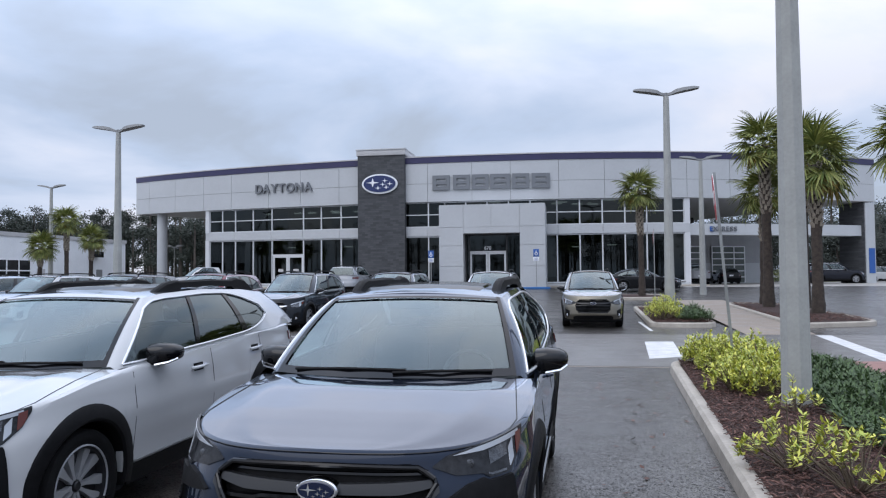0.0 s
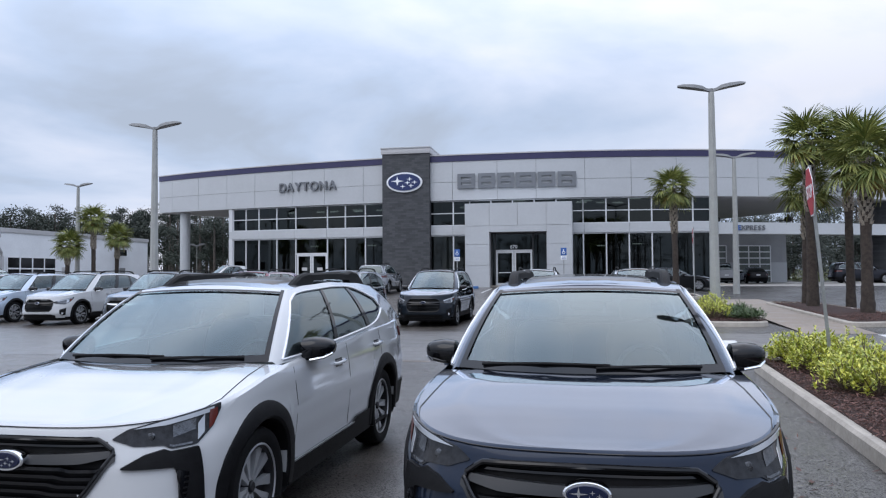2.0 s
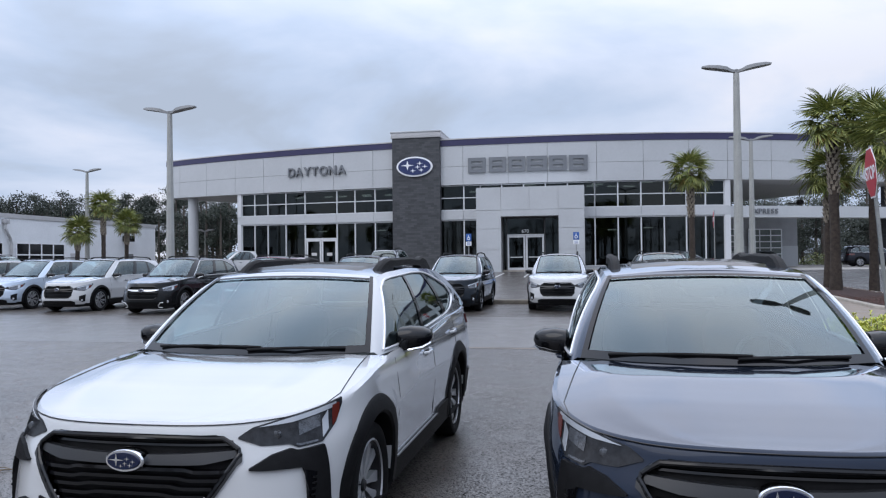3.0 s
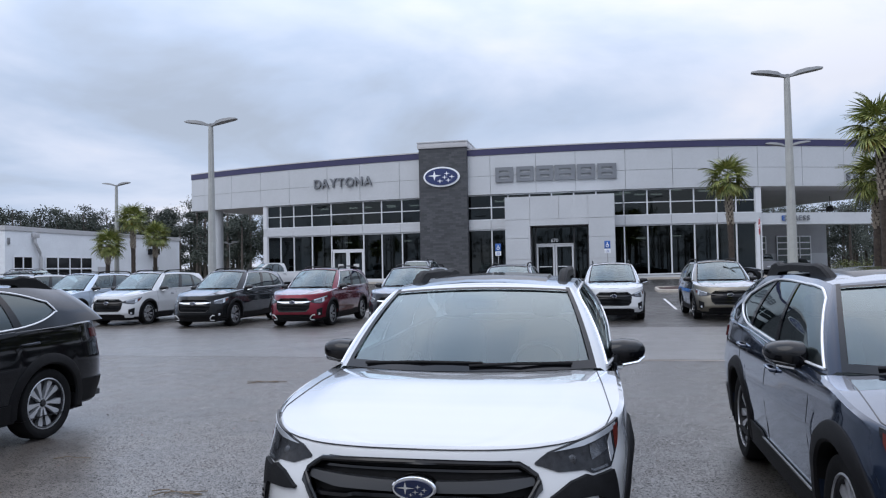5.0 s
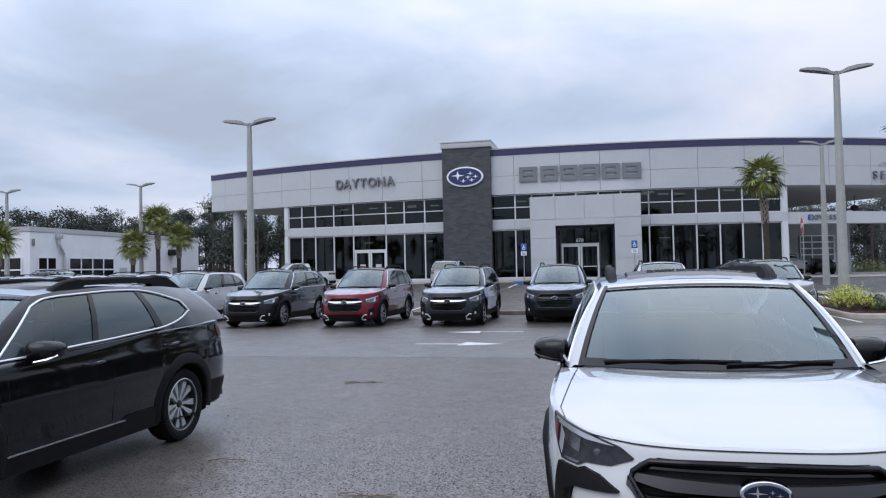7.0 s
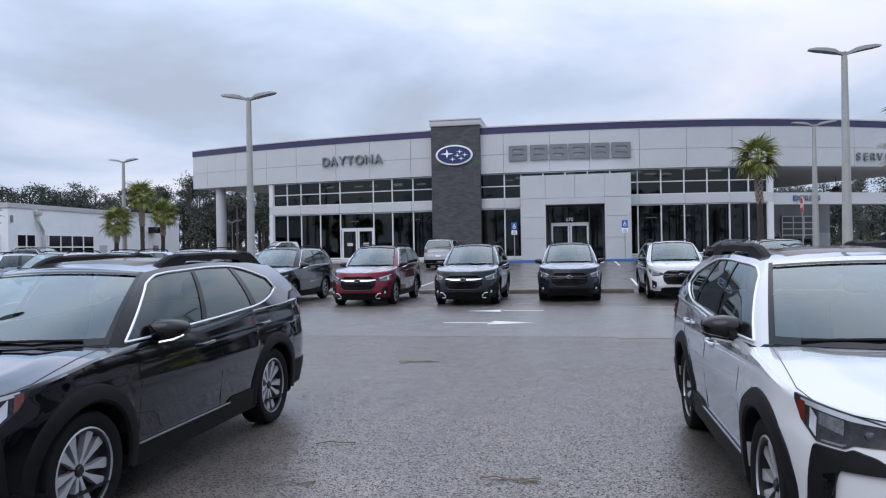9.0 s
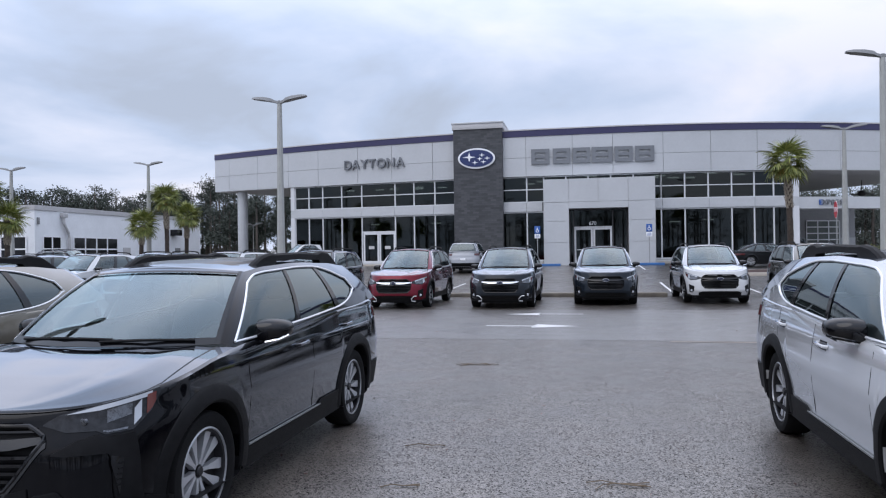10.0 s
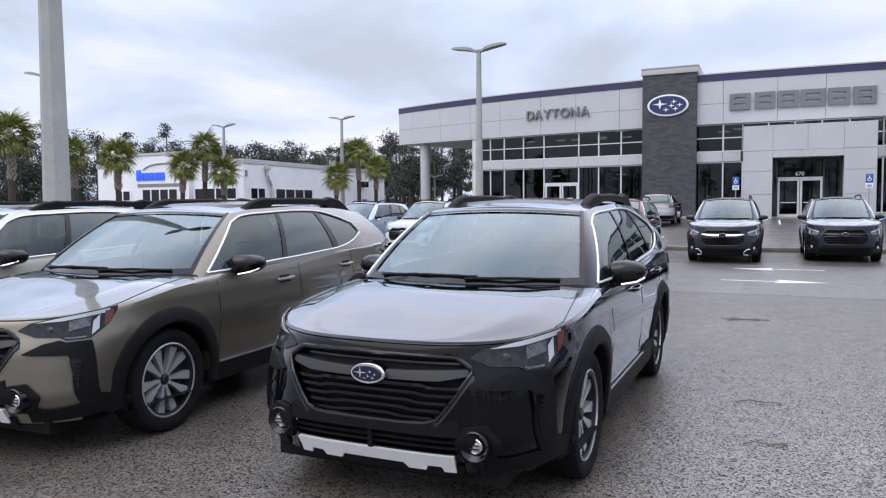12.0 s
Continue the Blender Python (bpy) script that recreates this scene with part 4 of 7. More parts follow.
def build_wheel(parent, x, y, p, side):
    w, r = p["wheel_w"], p["wheel"]
    hub = part("wheel", lathe(bmesh.new(), [(r * 0.50, -0.06), (r * 0.74, -0.09), (r * 0.74, 0.075), (r * 0.70, 0.09), (r * 0.655, 0.085), (r * 0.64, 0.03), (0.07, 0.012), (0.001, 0.012)], "x", n=36), M_RIMDARK, parent)
    hub.matrix_basis = pose(x, y, r) @ Matrix.Diagonal((side, 1, 1, 1))
    part("tyre", lathe(bmesh.new(), [(r * 0.72, -w * 0.42), (r * 0.86, -w * 0.5), (r * 0.965, -w * 0.47), (r * 0.998, -w * 0.36), (r, 0), (r * 0.998, w * 0.36), (r * 0.965, w * 0.47), (r * 0.90, w * 0.505), (r * 0.82, w * 0.5), (r * 0.72, w * 0.42)], "x", n=40), M_RUBBER, hub)
    bm = bmesh.new()
    lathe(bm, [(r * 0.725, 0.07), (r * 0.735, 0.095), (r * 0.70, 0.1), (r * 0.69, 0.08)], "x", n=36)
    part("rim_lip", bm, M_RIM, hub)
    bm = bmesh.new()
    for k in range(p["spokes"]):
        a = 2 * math.pi * k / p["spokes"]
        a += 0.05 if k % 2 else -0.05
        outline = ((0.040, 0.012), (0.085, 0.011), (r * 0.42, 0.020), (r * 0.58, 0.031), (r * 0.70, 0.029))
        ring = [(0.048 + 0.034 * rad / r, rad * math.cos(a) - w2 * sg * math.sin(a), rad * math.sin(a) + w2 * sg * math.cos(a)) for sg, run in ((-1, outline), (1, outline[::-1])) for rad, w2 in run]
        top = [bm.verts.new(v) for v in ring]
        low = [bm.verts.new((v[0] - 0.04, v[1], v[2])) for v in ring]
        bm.faces.new(top)
        for i in range(len(top)):
            j = (i + 1) % len(top)
            bm.faces.new((top[i], low[i], low[j], top[j]))
    bmesh.ops.recalc_face_normals(bm, faces=bm.faces)
    part("spoke_star", bm, M_RIM, hub, smooth=False)
    for k in range(5):
        a = 2 * math.pi * (k + 0.5) / 5
        part("lug_nut", lathe(bmesh.new(), [(0.009, 0.02), (0.009, 0.05), (0.001, 0.053)], "x", (0, 0.058 * math.cos(a), 0.058 * math.sin(a)), 6), M_CHROME, hub)
    part("hub_cap", lathe(bmesh.new(), [(0.034, 0.03), (0.032, 0.060), (0.026, 0.066), (0.001, 0.066)], "x", n=16), M_RIMDARK, hub)


def chain(*pts):
    """An edge of straight pieces through (q, z) points."""
    def at(q):
        for (a, za), (b, zb) in zip(pts, pts[1:]):
            if q <= b:
                return za + (zb - za) * max(0, q - a) / (b - a)
        return pts[-1][1]
    return at


def car_badge(car, yb, z0, rx=0.092, rz=0.052):
    """Oval badge with a bright rim and small star shapes."""
    em = None
    for nm, f, y0, m in (("badge", 1.0, -0.028, M_CHROME), ("field", 0.86, -0.034, M_CARNAVY)):
        bm = bmesh.new()
        ring = [(rx * f * math.cos(2 * math.pi * k / 28), rz * (f if f == 1 else 0.78) * math.sin(2 * math.pi * k / 28)) for k in range(28)]
        inner = [(x * 0.93, z * 0.93) for x, z in ring]
        vs = grid(bm, [[(x, yb + 0.03, z0 + z) for x, z in ring], [(x, yb + y0 + 0.006, z0 + z) for x, z in ring], [(x, yb + y0, z0 + z) for x, z in inner]], closed=True)
        bm.faces.new(vs[2])
        bmesh.ops.recalc_face_normals(bm, faces=bm.faces)
        ob = part(nm, bm, m, em or car)
        em = em or ob
    for px, pz, sz in ((-0.34, 0.10, 0.40), (0.22, 0.22, 0.15), (0.50, -0.02, 0.15), (0.10, -0.20, 0.15), (0.36, -0.34, 0.15), (-0.10, -0.42, 0.12)):
        bm = bmesh.new()
        ring = [bm.verts.new((rx * (px + sz * f * math.cos(a)), yb - 0.037, z0 + rz * pz + 0.75 * rx * sz * f * math.sin(a))) for f, a in ((1 if k % 2 == 0 else 0.2, math.pi / 4 * k) for k in range(8))]
        bm.faces.new(ring)
        part("mark", bm, M_CHROME, em, smooth=False)


# the wagon's nose: edges of its openings, q round the nose and height
GRILLE_TOP, GRILLE_LOW, GRILLE_Q = chain((0, 0.812), (0.235, 0.806), (0.285, 0.752)), chain((0, 0.490), (0.10, 0.496), (0.14, 0.515), (0.285, 0.735)), 0.285
INTAKE_TOP, INTAKE_LOW, INTAKE_Q = chain((0, 0.445), (0.205, 0.445)), chain((0, 0.345), (0.205, 0.340)), 0.205


def wagon_hole(q, z):
    return (q < GRILLE_Q and GRILLE_LOW(q) < z < GRILLE_TOP(q)) or (q < INTAKE_Q and INTAKE_LOW(q) < z < INTAKE_TOP(q))


def wagon_nose(car, sh, p, painted):
    """Grille, lamps, bumper and skid strip of the wagon."""
    both = (1, -1)
    grille = part("grille", patch(sh, 0, GRILLE_Q + 0.012, lambda q: GRILLE_LOW(q) - 0.03, lambda q: GRILLE_TOP(q) + 0.03, -0.055, nq=20, sides=both), M_BLACKP, car, "black mesh grille")
    for k, z in enumerate((0.665, 0.628, 0.591, 0.554, 0.517)):
        reach = 0.10 + 0.165 * min(1, (z - 0.49) / 0.22)
        for side in both:
            bend = lambda q: 0.005 * max(-1, min(1, 3 * math.sin(q * 27 + 0.6 * k)))
            part("bar", patch(sh, 0.0, reach, lambda q: z - 0.008 + bend(q), lambda q: z + 0.007 + bend(q), -0.016, nq=18, nz=1, sides=(side,), thick=0.03), M_GLOSSB, grille)
    part("upper_bar", patch(sh, 0, 0.25, lambda q: 0.766, lambda q: 0.776, -0.03, nq=10, nz=1, sides=both, thick=0.02), M_GLOSSB, grille)
    for side in both:
        part("wing_bar", patch(sh, 0.02, 0.272, chain((0.02, 0.690), (0.16, 0.694), (0.272, 0.722)), chain((0.02, 0.733), (0.272, 0.752)), -0.006, nq=12, nz=3, sides=(side,), thick=0.03), M_SATINDARK, grille, "satin dark grey wing bar")
        edge = [(0.0, 0.488), (0.05, 0.489), (0.10, 0.494), (0.14, 0.513), (0.18, 0.573), (0.22, 0.634), (0.255, 0.688), (0.285, 0.738), (0.280, 0.757), (0.255, 0.785), (0.235, 0.804), (0.16, 0.808), (0.08, 0.811), (0.0, 0.812)]
        part("grille_edge", tube(bmesh.new(), [sh.ring(q, z, 0.002, side) for q, z in edge], 0.0125, 8), M_GLOSSB, grille)
        part("side_edge", patch(sh, 0.125, 0.292, lambda q: GRILLE_LOW(q) - 0.030, lambda q: GRILLE_LOW(q) - 0.004, 0.010, nq=10, nz=1, sides=(side,)), M_SATINDARK, grille)
    car_badge(car, sh.ring(0, 0.712)[1], 0.712, 0.098, 0.052)
    intake = part("lower_intake", patch(sh, 0, INTAKE_Q + 0.015, lambda q: INTAKE_LOW(q) - 0.03, lambda q: INTAKE_TOP(q) + 0.03, -0.05, nq=12, sides=both), M_BLACKP, car)
    for z in (0.372, 0.405):
        part("bar", patch(sh, 0, INTAKE_Q, lambda q: z - 0.007, lambda q: z + 0.007, -0.012, nq=10, nz=1, sides=both, thick=0.03), M_BLACKP, intake)
    part("stay", new_box(-0.012, 0.012, sh.ring(0, 0.40)[1] + 0.005, sh.ring(0, 0.40)[1] + 0.05, 0.34, 0.45), M_BLACKP, intake, smooth=False)
    part("chin_bar", patch(sh, 0, 0.215, lambda q: 0.438, chain((0, 0.484), (0.10, 0.488), (0.14, 0.498), (0.215, 0.52)), 0.010, nq=12, nz=2, sides=both), M_BLACKP, car)
    # silver skid strip with a notched lower edge
    notch = lambda q: 0.247 + 0.028 * (0.5 + 0.5 * max(-1, min(1, 5 * math.sin(q * 62 + 0.8))))
    part("skid_strip", patch(sh, 0, 0.185, notch, lambda q: 0.338, 0.026, nq=44, nz=2, sides=both, thick=0.03), M_SATIN, car, "silver skid strip")
    part("lower_lip", patch(sh, 0, 0.215, lambda q: 0.225, lambda q: 0.285, 0.014, nq=12, nz=1, sides=both, thick=0.05), M_BLACKP, car)
    for side in both:
        one = (side,)
        # headlight: slim at the grille, deep at the corner
        h_low = chain((0.285, 0.800), (0.36, 0.764), (0.475, 0.758), (0.51, 0.738), (0.625, 0.742), (0.70, 0.815), (0.738, 0.895))
        h_top = chain((0.285, 0.806), (0.34, 0.846), (0.46, 0.875), (0.575, 0.895), (0.738, 0.924))
        lamp = part("headlight", patch(sh, 0.285, 0.738, h_low, h_top, 0.006, nq=36, nz=5, sides=one), M_LAMPDARK, car, "slim headlight with a dark bezel and clear lens")
        part("light_strip", patch(sh, 0.36, 0.70, lambda q: h_top(q) - 0.006 - 0.022 * min(1, (q - 0.36) / 0.12), lambda q: h_top(q) - 0.006, 0.0095, nq=16, nz=1, sides=one, thick=0.003), M_LAMPWHITE, lamp)
        part("reflector", patch(sh, 0.515, 0.615, chain((0.515, 0.79), (0.615, 0.815)), lambda q: h_top(q) - 0.034, 0.0095, nq=6, nz=2, sides=one, thick=0.003), M_REFLECT, lamp)
        part("outer_strip", patch(sh, 0.625, 0.655, chain((0.625, 0.762), (0.655, 0.795)), chain((0.625, 0.84), (0.655, 0.878)), 0.0098, nq=5, nz=2, sides=one, thick=0.003), M_LAMPWHITE, lamp)
        part("lower_strip", patch(sh, 0.50, 0.60, lambda q: h_low(q) + 0.008, lambda q: h_low(q) + 0.017, 0.0095, nq=6, nz=1, sides=one, thick=0.003), M_REFLECT, lamp)
        part("amber_reflector", patch(sh, 0.678, 0.718, lambda q: h_low(q) + 0.010, lambda q: h_top(q) - 0.016, 0.0095, nq=5, nz=2, sides=one, thick=0.003), M_AMBER, lamp)
        c = sh.ring(0.425, 0.803, 0.004, side)
        part("projector", lathe(bmesh.new(), [(0.022, 0.01), (0.020, -0.003), (0.012, -0.006), (0.001, -0.007)], "y", c, 18), M_REFLECT, lamp)
        # black blade: an arm under the lamp that turns down the bumper's corner
        arm_low = chain((0.315, 0.668), (0.36, 0.662), (0.535, 0.652), (0.556, 0.60), (0.575, 0.47), (0.61, 0.33), (0.72, 0.30))
        arm_top = chain((0.315, 0.674), (0.40, 0.724), (0.48, 0.742), (0.51, 0.728), (0.632, 0.732), (0.66, 0.66), (0.72, 0.40))
        blade = part("bumper_blade", patch(sh, 0.315, 0.72, arm_low, arm_top, 0.018, nq=40, nz=4, sides=one, thick=0.022), M_BLACKP, car, "black plastic bumper blade")
        part("vent", patch(sh, 0.545, 0.60, chain((0.545, 0.60), (0.60, 0.44)), chain((0.545, 0.64), (0.60, 0.62)), 0.022, nq=5, nz=3, sides=one, thick=0.006), M_GLOSSB, blade)
        for k in range(5):
            z = 0.49 + 0.026 * k
            part("rib", patch(sh, 0.578, 0.60, lambda q: z, lambda q: z + 0.008, 0.026, nq=1, nz=1, sides=one, thick=0.006), M_BLACKP, blade)
        part("corner_skirt", patch(sh, 0.30, 0.87, chain((0.30, 0.248), (0.60, 0.262), (0.87, 0.285)), chain((0.30, 0.36), (0.40, 0.325), (0.61, 0.345), (0.74, 0.40), (0.87, 0.335)), 0.014, nq=24, nz=3, sides=one, thick=0.03), M_BLACKP, car)
        # fog lamp pod
        pod = part("fog_pod", patch(sh, 0.195, 0.395, chain((0.195, 0.385), (0.225, 0.318), (0.34, 0.315), (0.395, 0.40)), chain((0.195, 0.43), (0.235, 0.488), (0.325, 0.500), (0.395, 0.42)), 0.026, nq=18, nz=6, sides=one, thick=0.03), M_BLACKP, car, "black plastic fog lamp pod")
        c = sh.ring(0.272, 0.405, 0.022, side)
        part("collar", lathe(bmesh.new(), [(0.076, 0.03), (0.074, -0.012), (0.068, -0.018), (0.060, -0.012), (0.046, 0.006), (0.036, 0.010)], "y", c, 28), M_GLOSSB, pod)
        part("ring", lathe(bmesh.new(), [(0.040, 0.012), (0.038, -0.002), (0.034, -0.005), (0.031, 0.0)], "y", c, 20), M_CHROME, pod)
        part("lens", lathe(bmesh.new(), [(0.033, 0.002), (0.022, -0.004), (0.001, -0.007)], "y", c, 18), M_LAMPWHITE, pod)
        for dz in (-0.014, 0.004):
            part("lens_rib", new_box(c[0] - 0.024, c[0] + 0.024, c[1] - 0.010, c[1] - 0.004, c[2] + dz, c[2] + dz + 0.006), M_LAMPDARK, pod, smooth=False)


SUV_TOP, SUV_LOW, SUV_Q = chain((0, 0.868), (0.235, 0.862), (0.30, 0.800)), chain((0, 0.470), (0.19, 0.476), (0.26, 0.560), (0.30, 0.690)), 0.30


def suv_hole(q, z):
    return q < SUV_Q and SUV_LOW(q) < z < SUV_TOP(q)


def suv_nose(car, sh, p, s, painted, badge, bright_grille):
    """Grille, lamps and bumper of the taller cars; s fits the heights to a lower or higher nose."""
    both, s = (1, -1), s / 1.113
    deep = p["rail"] is False
    edge = lambda f, d=0.0: (lambda q: s * f(q) + d)
    grille = part("grille", patch(sh, 0, SUV_Q + (0.012 if deep else 0), edge(SUV_LOW, -0.03 if deep else 0), edge(SUV_TOP, 0.03 if deep else 0), -0.05 if deep else 0.006, nq=18, sides=both), M_BLACKP, car, "black mesh grille")
    for z in (0.51, 0.555, 0.60, 0.645, 0.69):
        part("bar", patch(sh, 0, 0.19 + 0.10 * min(1, (z - 0.476) / 0.21), lambda q: s * z - 0.009, lambda q: s * z + 0.009, -0.014 if deep else 0.018, nq=10, nz=1, sides=both, thick=0.03 if deep else 0.012), M_GLOSSB, grille)
    part("wing_bar", patch(sh, 0, 0.315, edge(chain((0, 0.722), (0.16, 0.724), (0.315, 0.755))), edge(chain((0, 0.775), (0.16, 0.772), (0.315, 0.782))), 0.012, nq=14, nz=2, sides=both, thick=0.03), M_BRIGHT if bright_grille else M_GLOSSB, grille, "bright wing bar" if bright_grille else "")
    for side in both:
        rim = [(0.0, 0.468), (0.10, 0.470), (0.19, 0.474), (0.26, 0.558), (0.30, 0.690), (0.302, 0.800), (0.235, 0.864), (0.12, 0.868), (0.0, 0.870)]
        part("grille_edge", tube(bmesh.new(), [sh.ring(q, s * z, 0.003, side) for q, z in rim], 0.011, 6), M_GLOSSB, grille)
    if badge:
        car_badge(car, sh.ring(0, s * 0.748)[1] - 0.012, s * 0.748)
    intake = part("lower_intake", patch(sh, 0, 0.33, lambda q: s * 0.245, edge(chain((0, 0.385), (0.24, 0.380), (0.33, 0.345))), 0.008, nq=12, sides=both), M_BLACKP, car)
    for z in (0.30, 0.34):
        part("bar", patch(sh, 0, 0.24, lambda q: s * z - 0.006, lambda q: s * z + 0.006, 0.020, nq=8, nz=1, sides=both), M_GLOSSB, intake)
    part("chin", patch(sh, 0, 0.78, lambda q: s * 0.215, lambda q: s * 0.262, 0.012, nq=16, nz=1, sides=both, thick=0.04), M_BLACKP, car)
    for side in both:
        one = (side,)
        h_low = edge(chain((0.305, 0.748), (0.42, 0.716), (0.57, 0.704), (0.70, 0.800), (0.765, 0.900)))
        h_top = edge(chain((0.305, 0.786), (0.45, 0.846), (0.60, 0.892), (0.765, 0.938)))
        lamp = part("headlight", patch(sh, 0.305, 0.765, h_low, h_top, 0.008, nq=24, nz=4, sides=one), M_LAMPDARK, car, "clear-lensed swept headlight")
        part("reflector", patch(sh, 0.40, 0.60, lambda q: h_low(q) + 0.018, lambda q: h_top(q) - 0.040, 0.0115, nq=8, nz=2, sides=one, thick=0.004), M_REFLECT, lamp)
        part("light_strip", patch(sh, 0.40, 0.74, lambda q: h_top(q) - 0.036, lambda q: h_top(q) - 0.006, 0.0118, nq=14, nz=1, sides=one, thick=0.004), M_LAMPWHITE, lamp)
        part("outer_strip", patch(sh, 0.60, 0.655, lambda q: h_low(q) + 0.012, lambda q: h_top(q) - 0.03, 0.0118, nq=4, nz=2, sides=one, thick=0.004), M_LAMPWHITE, lamp)
        part("amber_reflector", patch(sh, 0.67, 0.735, lambda q: h_low(q) + 0.012, lambda q: h_top(q) - 0.045, 0.0118, nq=4, nz=1, sides=one, thick=0.004), M_AMBER, lamp)
        vent = part("bumper_vent", patch(sh, 0.45, 0.62, edge(chain((0.45, 0.40), (0.52, 0.335), (0.62, 0.36))), edge(chain((0.45, 0.53), (0.62, 0.585))), 0.010, nq=8, nz=3, sides=one), M_BLACKP, car, "black bumper corner vent")
        c = sh.ring(0.52, s * 0.40, 0.010, side)
        part("fog_lamp", lathe(bmesh.new(), [(0.040, 0.02), (0.038, -0.008), (0.026, -0.012), (0.001, -0.014)], "y", c, 16), M_LAMPWHITE, vent)
        if bright_grille:
            loop = [sh.ring(q, s * z, 0.022, side) for q, z in ((0.40, 0.375), (0.33, 0.372), (0.265, 0.29), (0.272, 0.228), (0.37, 0.222))]
            part("silver_bracket", tube(bmesh.new(), loop, 0.011, 6), M_SATIN, car)


def build_car(name, label, p, color, group, cladding=True, bright_grille=False, badge=True, rear_only=False):
    """A whole parked car with its parts; colour is the paint."""
    sh = Shape(p)
    car = thing(name, label, "car", group)
    painted = []
    # lower skin
    qs = sorted({round(i / 60, 4) for i in range(61)} | {round(1 + i / 96, 4) for i in range(97)} | {round(2 + i / 16, 4) for i in range(17)})
    bm = bmesh.new()
    nz = 24
    hole = {True: wagon_hole, False: suv_hole, None: None}[p["rail"]]
    for side in (1, -1):
        rows = []
        for q in qs:
            y = sh.ring(q, 0.7)[1]
            z0, z1 = sh.under(y, q), sh.top(y)
            row = [(sh.ring(q, z0, -0.05, side), z0)]
            row += [(sh.ring(q, z0 + (z1 - z0) * k / nz, 0.0, side), z0 + (z1 - z0) * k / nz) for k in range(nz)]
            row += [(sh.ring(q, z1 - 0.012, -0.004, side), z1 - 0.012), (sh.ring(q, z1, -0.022, side), z1)]
            rows.append([(bm.verts.new(co), z) for co, z in row])
        for qa, qb, a, b in zip(qs, qs[1:], rows, rows[1:]):
            for k in range(len(a) - 1):
                if hole and hole((qa + qb) / 2, (a[k][1] + a[k + 1][1]) / 2):
                    continue
                cell = [a[k][0], a[k + 1][0], b[k + 1][0], b[k][0]]
                bm.faces.new(cell if side > 0 else cell[::-1])
    bmesh.ops.remove_doubles(bm, verts=bm.verts, dist=0.0005)
    bmesh.ops.recalc_face_normals(bm, faces=bm.faces)
    painted.append(part("body", bm, M_PAINT, car))
    # bonnet
    y_front = sh.ring(0, 0.7)[1]
    yc0, yc1, zc = p["cowl"]
    rows = []
    for i in range(25):
        q = (i / 24) ** 0.8 * 1.0
        y = sh.ring(q, 0.7)[1]
        z = sh.top(y)
        x0, y0, _ = sh.ring(q, z, -0.022)
        rows.append((x0, y0, z))
    for k in range(1, 7):
        y = sh.yf + (yc1 - sh.yf) * k / 6
        z = sh.top(y)
        rows.append((sh.ring(sh.q_of_y(y), z, -0.022)[0], y, z))
    bm, out = bmesh.new(), []

    def crown(t, depth):
        """How far the bonnet swells over its edges: a flat middle between two soft ridges."""
        t = abs(t)
        if p["rail"]:
            return depth * (0.040 * (1 - t ** 3.2) + 0.010 * math.exp(-((t - 0.72) / 0.09) ** 2) - 0.008 * math.exp(-(t / 0.38) ** 2))
        return depth * (0.042 * (1 - t ** 2.6) + 0.017 * math.exp(-((t - 0.60) / 0.10) ** 2))

    for x0, y0, z0 in rows:
        depth = math.sin(min(1, (y0 - rows[0][1]) / 0.5) * math.pi / 2) * (1 - 0.5 * min(1, max(0, y0 / 0.4)))
        row = []
        for j in range(25):
            t = -1 + j / 12
            h = crown(t, depth)
            yy = y0 - 0.23 * (1 - t * t) * min(1, max(0, (y0 + 0.5) / 0.97)) ** 1.5
            row.append((x0 * t, yy, z0 + h))
        out.append(row)
    grid(bm, out)
    bmesh.ops.recalc_face_normals(bm, faces=bm.faces)
    painted.append(part("bonnet", bm, M_PAINT, car))
    def on_bonnet(x, y):
        """A point on the bonnet's skin."""
        y0 = y
        for _ in range(6):
            i = max(k for k in range(len(rows)) if rows[k][1] <= max(y0, rows[0][1]))
            j = min(i + 1, len(rows) - 1)
            f = (y0 - rows[i][1]) / max(1e-6, rows[j][1] - rows[i][1]) if j > i else 0
            x0, z0 = rows[i][0] + (rows[j][0] - rows[i][0]) * f, rows[i][2] + (rows[j][2] - rows[i][2]) * f
            t = max(-1, min(1, x / max(x0, 0.05)))
            y0 = y + 0.23 * (1 - t * t) * min(1, max(0, (y0 + 0.5) / 0.97)) ** 1.5
        depth = math.sin(min(1, max(0, (y0 - rows[0][1]) / 0.5)) * math.pi / 2) * (1 - 0.5 * min(1, max(0, y0 / 0.4)))
        h = crown(t, depth)
        return (x, y, z0 + h + 0.001)

    yb = rows[0][1] + 0.045
    for sd in (1, -1):
        if p["rail"]:
            # straight across the nose, along the headlight's top edge, then back to the screen's corner
            pts = [sh.ring(q, sh.top(sh.ring(q, 0.7)[1]) - 0.010, 0.0, sd) for q in [k * 0.03 for k in range(11)]]
            pts += [sh.ring(q, sh.top(sh.ring(q, 0.7)[1]) - 0.008, 0.001, sd) for q in (0.38, 0.46, 0.54, 0.62)]
            pts += [on_bonnet(sd * (0.835 - 0.075 * t), -0.42 + 0.80 * t) for t in [k / 14 for k in range(1, 15)]]
        else:
            pts = [on_bonnet(sd * 0.69 * t, yb - 0.012 + 0.25 * t ** 3.2) for t in (0, 0.2, 0.4, 0.6, 0.75, 0.87, 0.95, 1.0)]
            pts += [on_bonnet(sd * (0.69 + 0.135 * t ** 0.6), yb + 0.238 + (0.40 - yb - 0.238) * t) for t in [k / 14 for k in range(1, 15)]]
